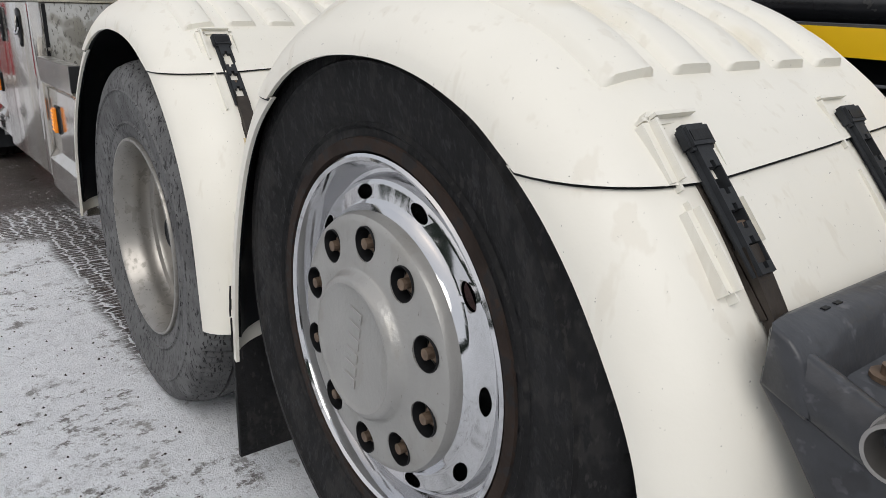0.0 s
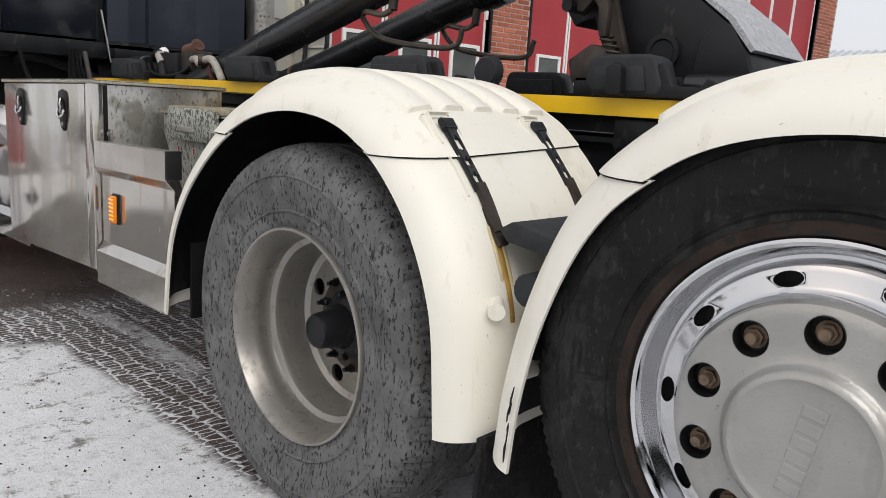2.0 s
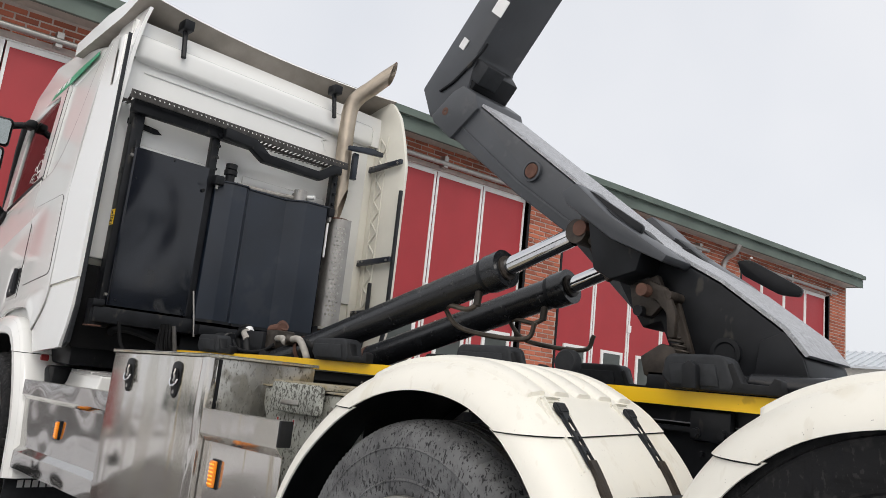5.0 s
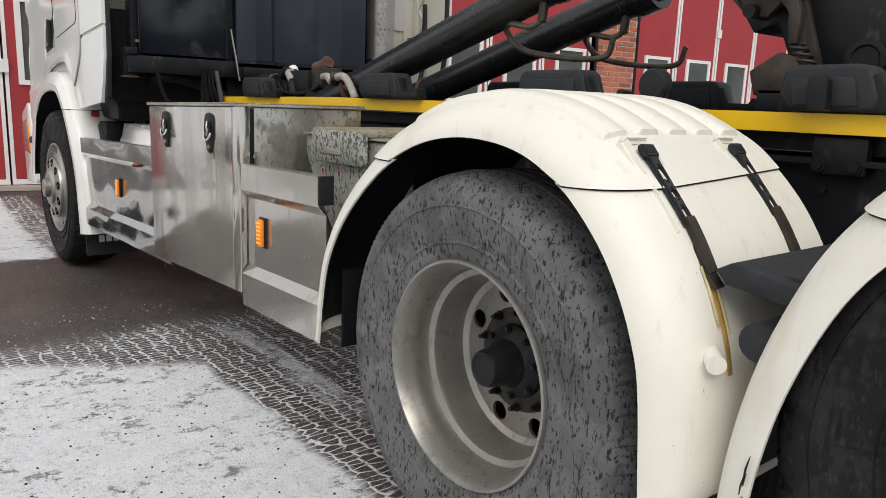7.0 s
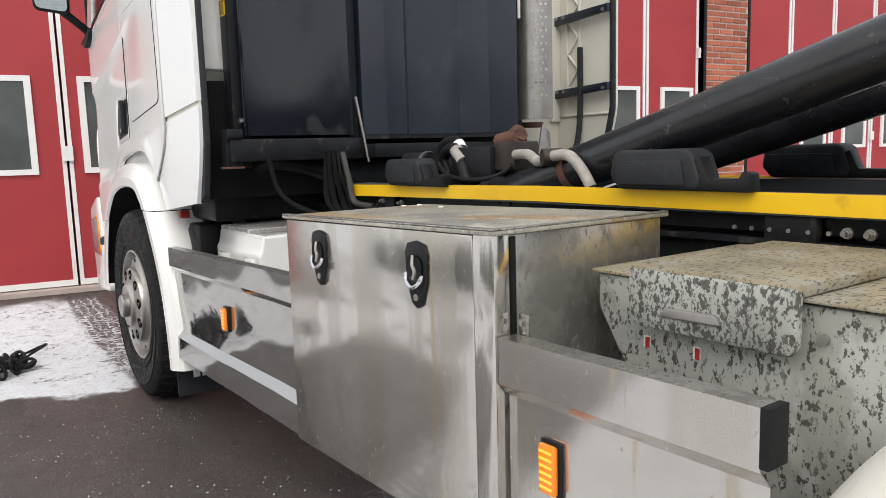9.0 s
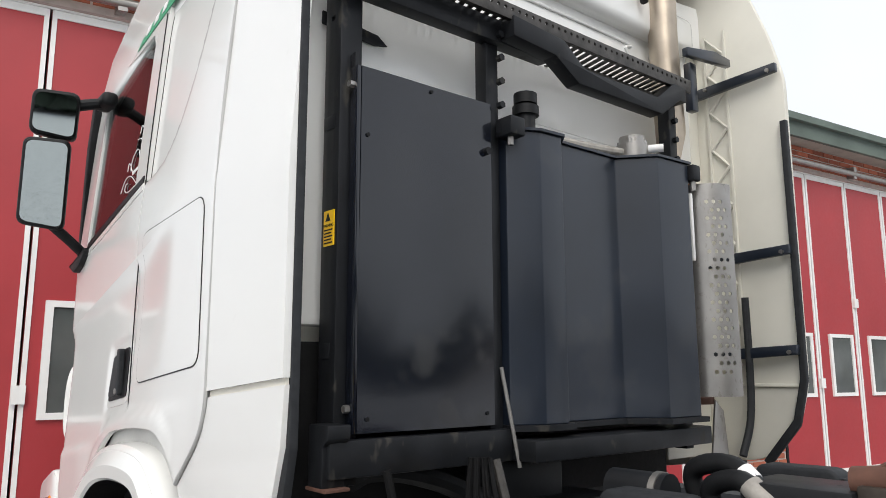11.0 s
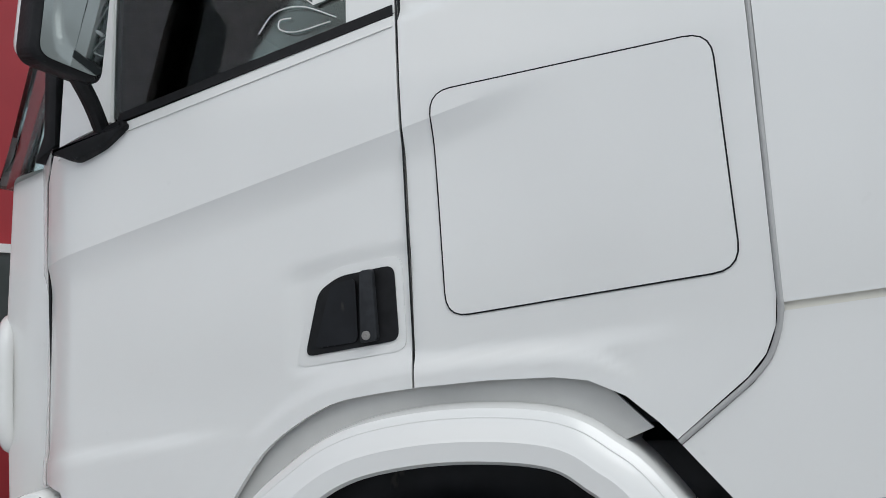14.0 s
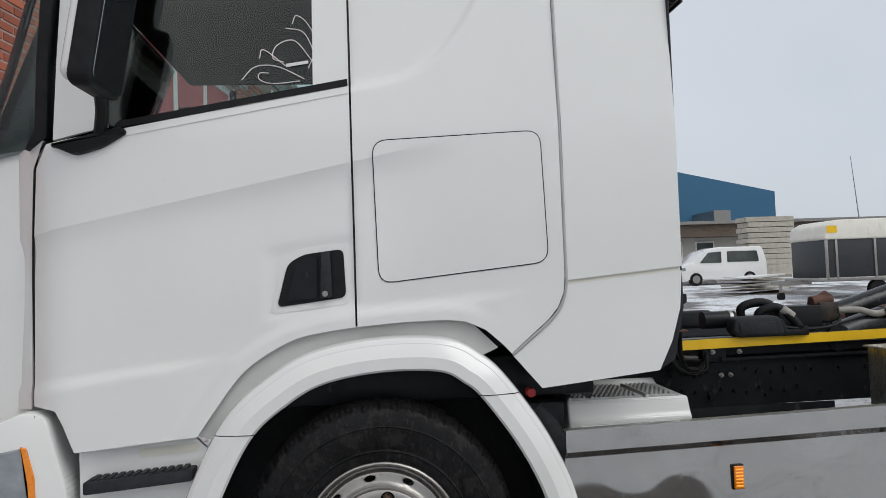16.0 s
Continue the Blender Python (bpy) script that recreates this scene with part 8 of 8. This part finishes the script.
part("body", prism(outline([(VX, 0.28), (VX - 0.02, 0.85), (VX + 0.25, 1.02), (VX + 0.75, 1.12), (VX + 1.35, 1.68), (VX + 2.0, 1.84), (VX + 4.2, 1.82), (VX + 4.4, 1.1), (VX + 4.4, 0.30)], 0.12), VY, VY + 1.75, "xz", 0.05), M["cab"], van)
part("front_window", prism(outline([(VX + 1.0, 1.08), (VX + 1.45, 1.58), (VX + 2.1, 1.62), (VX + 2.1, 1.08)], 0.05), VY - 0.02, VY + 0.02, "xz"), M["pane"], van)
part("rear_window", prism(outline([(VX + 2.4, 1.10), (VX + 2.4, 1.62), (VX + 3.9, 1.62), (VX + 4.0, 1.10)], 0.05), VY - 0.02, VY + 0.02, "xz"), M["pane"], van)
part("windscreen", prism([(VX + 0.80, 1.14), (VX + 0.86, 1.12), (VX + 1.40, 1.63), (VX + 1.34, 1.66)], VY + 0.2, VY + 1.55, "xz"), M["pane"], van)
part("headlamp", box(VX - 0.03, VX + 0.3, VY - 0.01, VY + 0.3, 0.72, 0.9, 0.03), M["lens"], van)
for x in (VX + 0.8, VX + 3.5):
    wv = part("wheel", lathe([(0.0, -0.02), (0.2, -0.02), (0.31, -0.01), (0.31, 0.2), (0.0, 0.2)], (x, VY - 0.01, 0.31), 28), M["tyre_dark"], van)
    part("hub", lathe([(0.0, -0.03), (0.18, -0.03), (0.19, -0.02)], (x, VY - 0.01, 0.31), 20), M["rim"], wv)
car = thing("parked_car", (9.8, 34, 0), "pale parked car beyond the van", "car")
part("body", prism(outline([(9.6, 0.3), (9.6, 0.85), (10.3, 0.95), (10.9, 1.42), (12.4, 1.42), (12.9, 0.95), (12.95, 0.3)], 0.1), 34, 35.6, "xz", 0.05), M["cab"], car)
part("window", prism(outline([(10.5, 0.97), (10.95, 1.34), (12.3, 1.34), (12.6, 0.97)], 0.04), 33.98, 34.02, "xz"), M["pane"], car)
for x in (10.2, 12.3):
    part("wheel", lathe([(0.0, -0.02), (0.3, -0.02), (0.3, 0.2), (0.0, 0.2)], (x, 34, 0.3), 24), M["tyre_dark"], car)
van.location += Vector((-2.6, 0, 0.90))
car.location += Vector((-2.6, 0, 1.03))
brd = thing("board_stack", (12.8, 25.5, 0), "stack of snowy boards and panels on the ground", "board stack")
for i in range(7):
    b = box(-1.1 + 0.1 * (i % 3), 1.2, -0.8, 0.8, 0.06 + 0.09 * i, 0.12 + 0.09 * i)
    bmesh.ops.transform(b, matrix=Matrix.Translation((12.7 + 0.12 * (i % 2), 25.5, 0)) @ Matrix.Rotation(0.06 * (i % 3) - 0.05, 4, "Y") @ Matrix.Rotation(0.3 + 0.1 * (i % 4), 4, "Z"), verts=b.verts[:])
    part("board", b, M["timber"] if i % 2 else M["label_white"], brd)
for x in (11.9, 13.6):
    part("bearer", box(x, x + 0.1, 24.8, 26.2, 0, 0.08), M["timber"], brd)
brd.location += Vector((-2.4, 0, 0.66))
pal = thing("timber_pack", (18.8, 34, 0), "tall pack of sawn boards on bearers", "timber pack")
for i in range(11):
    part("layer", box(16.4 + 0.1 * (i % 2), 19.2, 36, 37.2, 0.15 + 0.30 * i, 0.41 + 0.30 * i), M["timber"], pal)
part("bearer", box(16.5, 19.0, 36.1, 36.3, 0, 0.15), M["timber"], pal)
pal.location += Vector((-0.6, 0, 1.12))
tr = thing("box_trailer", (14, 20, 0), "cream-topped trailer with dark side panels", "trailer")
TX, TY = 10.35, 20.5
part("bed", box(TX - 0.3, TX + 5.0, TY, TY + 2.1, 0.62, 0.76, 0.02), M["rim"], tr)
part("side", box(TX, TX + 4.8, TY + 0.04, TY + 2.05, 0.76, 2.05, 0.02), M["dark_panel"], tr, "dark trailer side")
part("roof_shell", prism(outline([(TX - 0.06, 2.05), (TX + 0.02, 2.52), (TX + 0.4, 2.72), (TX + 4.9, 2.78), (TX + 4.95, 2.05)], 0.12), TY - 0.02, TY + 2.1, "xz", 0.05), M["fender"], tr, "cream rounded roof shell")
part("sticker", box(TX + 0.06, TX + 0.42, TY - 0.035, TY - 0.022, 2.28, 2.52), M["yellow"], tr)
for x in (TX, TX + 0.35, TX + 1.75, TX + 3.2):
    part("post", box(x, x + 0.09, TY - 0.01, TY + 0.05, 0.70, 2.06, 0.01), M["rim"], tr)
for x in (TX + 1.9, TX + 2.8):
    part("wheel", lathe([(0.0, 0.0), (0.32, 0.0), (0.32, 0.2), (0.0, 0.2)], (x, TY + 0.05, 0.32), 28), M["tyre_dark"], tr)
part("drawbar", box(TX - 1.4, TX, TY + 0.9, TY + 1.1, 0.55, 0.68), M["rim"], tr)
part("jockey_wheel", lathe([(0.0, 0.0), (0.14, 0.0), (0.14, 0.08), (0.0, 0.08)], (TX - 1.1, TY + 0.95, 0.14), 20), M["tyre_dark"], tr)
part("jockey_post", box(TX - 1.14, TX - 1.06, TY + 0.96, TY + 1.04, 0.14, 0.6), M["rim"], tr)
tr.location.z += 0.46
shed = thing("far_shed", (-15.0, 64, 0), "low shed with a pale profiled sheet roof beyond the garage", "shed")
part("wall", box(-26, -10.5, 60.5, 72, 0.0, 5.7), M["render"], shed)
part("roof", prism([(60.0, 5.6), (66.2, 7.25), (72.4, 5.6), (72.4, 5.75), (66.2, 7.4), (60.0, 5.75)], -26.4, -10.2, "yz"), M["roof_sheet"], shed, "pale profiled roof sheet")
for i in range(26):
    part("roof_rib", prism([(60.0, 5.75), (66.2, 7.40), (66.2, 7.50), (60.0, 5.85)], -26.2 + 0.62 * i, -26.0 + 0.62 * i, "yz"), M["roof_sheet"], shed)
mast = thing("radio_mast", (20.0, 40, 0), "thin leaning metal mast on the skyline", "mast")
part("pole", rod((27.0, 42, 1.3), (26.35, 42, 8.8), 0.05, 8, 0.02), M["rim"], mast)


# ---- woods beyond the yard, behind the camera and at +x, seen only in reflections ----
def far_woods():
    r = random.Random(11)
    vs, fs = [], []
    for i in range(760):
        # The unseen stand at +x is added to darken mirror and panel reflections.
        x, y = (r.uniform(-90, 90), r.uniform(-75, -52)) if i < 240 else (r.uniform(62, 85), r.uniform(-75, 68))
        h, w = r.uniform(7, 13), r.uniform(1.6, 2.6)
        for k in range(5):
            z0, z1 = h * (0.06 + 0.18 * k), h * min(1.0, 0.36 + 0.18 * k)
            rad = w * (1.0 - 0.17 * k)
            n = 9
            b0 = len(vs)
            for q in range(n):
                a = 2 * math.pi * (q + 0.5 * (k % 2)) / n
                rr = rad * r.uniform(0.6, 1.15)
                vs.append((x + rr * math.cos(a), y + rr * math.sin(a), z0 + r.uniform(-0.4, 0.4)))
            vs.append((x, y, z1))
            fs += [(b0 + q, b0 + (q + 1) % n, b0 + n) for q in range(n)]
    me = bpy.data.meshes.new("far_woods")
    me.from_pydata(vs, [], fs)
    me.materials.append(M["woods"])
    return tagged(new("far_woods", me), "dark spruce woods out of view, partly added for darker reflections", "woods", kind="stuff")


far_woods()


# ---- bricks of the garage front (last) ----
BH, BL, JT = 0.088, 0.275, 0.014
def brick_rows(a, c, z0, z1, seed):
    r = random.Random(seed)
    out = []
    k, z = 0, z0
    while z + BH - JT <= z1 + 1e-6:
        y = a - (BL / 2 if k % 2 else 0)
        while y < c - 0.02:
            p, q = max(a, y), min(c, y + BL - JT)
            if q - p > 0.06:
                out.append((p, q, z, r.uniform(-0.003, 0.003)))
            y += BL
        z += BH
        k += 1
    return out


def brick_verts(p, q, z, d):
    x0, x1 = fx(p), fx(q)
    h = BH - JT
    e = 0.006
    lo = [(x0 - 0.03, p, z), (x1 - 0.03, q, z), (x1 - 0.03, q, z + h), (x0 - 0.03, p, z + h)]
    hi = [(x0 + d, p + e, z + e), (x1 + d, q - e, z + e), (x1 + d, q - e, z + h - e), (x0 + d, p + e, z + h - e)]
    return [(vx, vy, vz * kz(vy)) for vx, vy, vz in lo + hi]


FACES = [(4, 5, 6, 7), (0, 1, 5, 4), (1, 2, 6, 5), (2, 3, 7, 6), (3, 0, 4, 7)]


def brick_material():
    m = M["brick"].copy()
    m.name = "single_red_brick"
    n, l = m.node_tree.nodes, m.node_tree.links
    b = n["Principled BSDF"]
    src = b.inputs["Base Color"].links[0].from_socket
    geo, info = n.new("ShaderNodeNewGeometry"), n.new("ShaderNodeObjectInfo")
    add = n.new("ShaderNodeMath")
    add.operation = "ADD"
    l.new(geo.outputs["Random Per Island"], add.inputs[0])
    l.new(info.outputs["Random"], add.inputs[1])
    fr = n.new("ShaderNodeMath")
    fr.operation = "FRACT"
    l.new(add.outputs[0], fr.inputs[0])
    ramp = n.new("ShaderNodeValToRGB")
    e = ramp.color_ramp.elements
    e[0].color, e[1].color = (0.66, 0.62, 0.62, 1), (1.15, 1.1, 1.05, 1)
    mul = n.new("ShaderNodeMix")
    mul.data_type, mul.blend_type = "RGBA", "MULTIPLY"
    mul.inputs[0].default_value = 1.0
    l.new(fr.outputs[0], ramp.inputs["Fac"])
    l.new(src, mul.inputs[6])
    l.new(ramp.outputs["Color"], mul.inputs[7])
    l.new(mul.outputs[2], b.inputs["Base Color"])
    return m


BRICK = brick_material()
single, rest = [], []
for a, c in PIERS:
    rows = brick_rows(a + 0.05, c - 0.05, 0.02, ZT, int(a * 10) + 300)
    (single if 8 < a < 9 else rest).extend(rows)
for a, c, z, _ in DOORS:
    rows = brick_rows(a - 0.045, c + 0.045, 0.02 + BH * math.ceil((z + 0.02) / BH), ZT, int(a * 7) + 900)
    (single if 9 < a < 10 else rest).extend(rows)
extra = single[300:]
for p, q, z, d in single[:300]:
    me = bpy.data.meshes.new("brick")
    me.from_pydata(brick_verts(p, q, z, d), [], FACES)
    me.materials.append(BRICK)
    ob = new("brick", me)
    ob.parent = wall_west
vs, fs_ = [], []
for p, q, z, d in rest + extra:
    k = len(vs)
    vs += brick_verts(p, q, z, d)
    fs_ += [tuple(i + k for i in f) for f in FACES]
me = bpy.data.meshes.new("brickwork")
me.from_pydata(vs, [], fs_)
me.materials.append(BRICK)
bw = new("brickwork", me)
bw.parent = wall_west
tagged(bw, "red brick courses", kind="stuff")
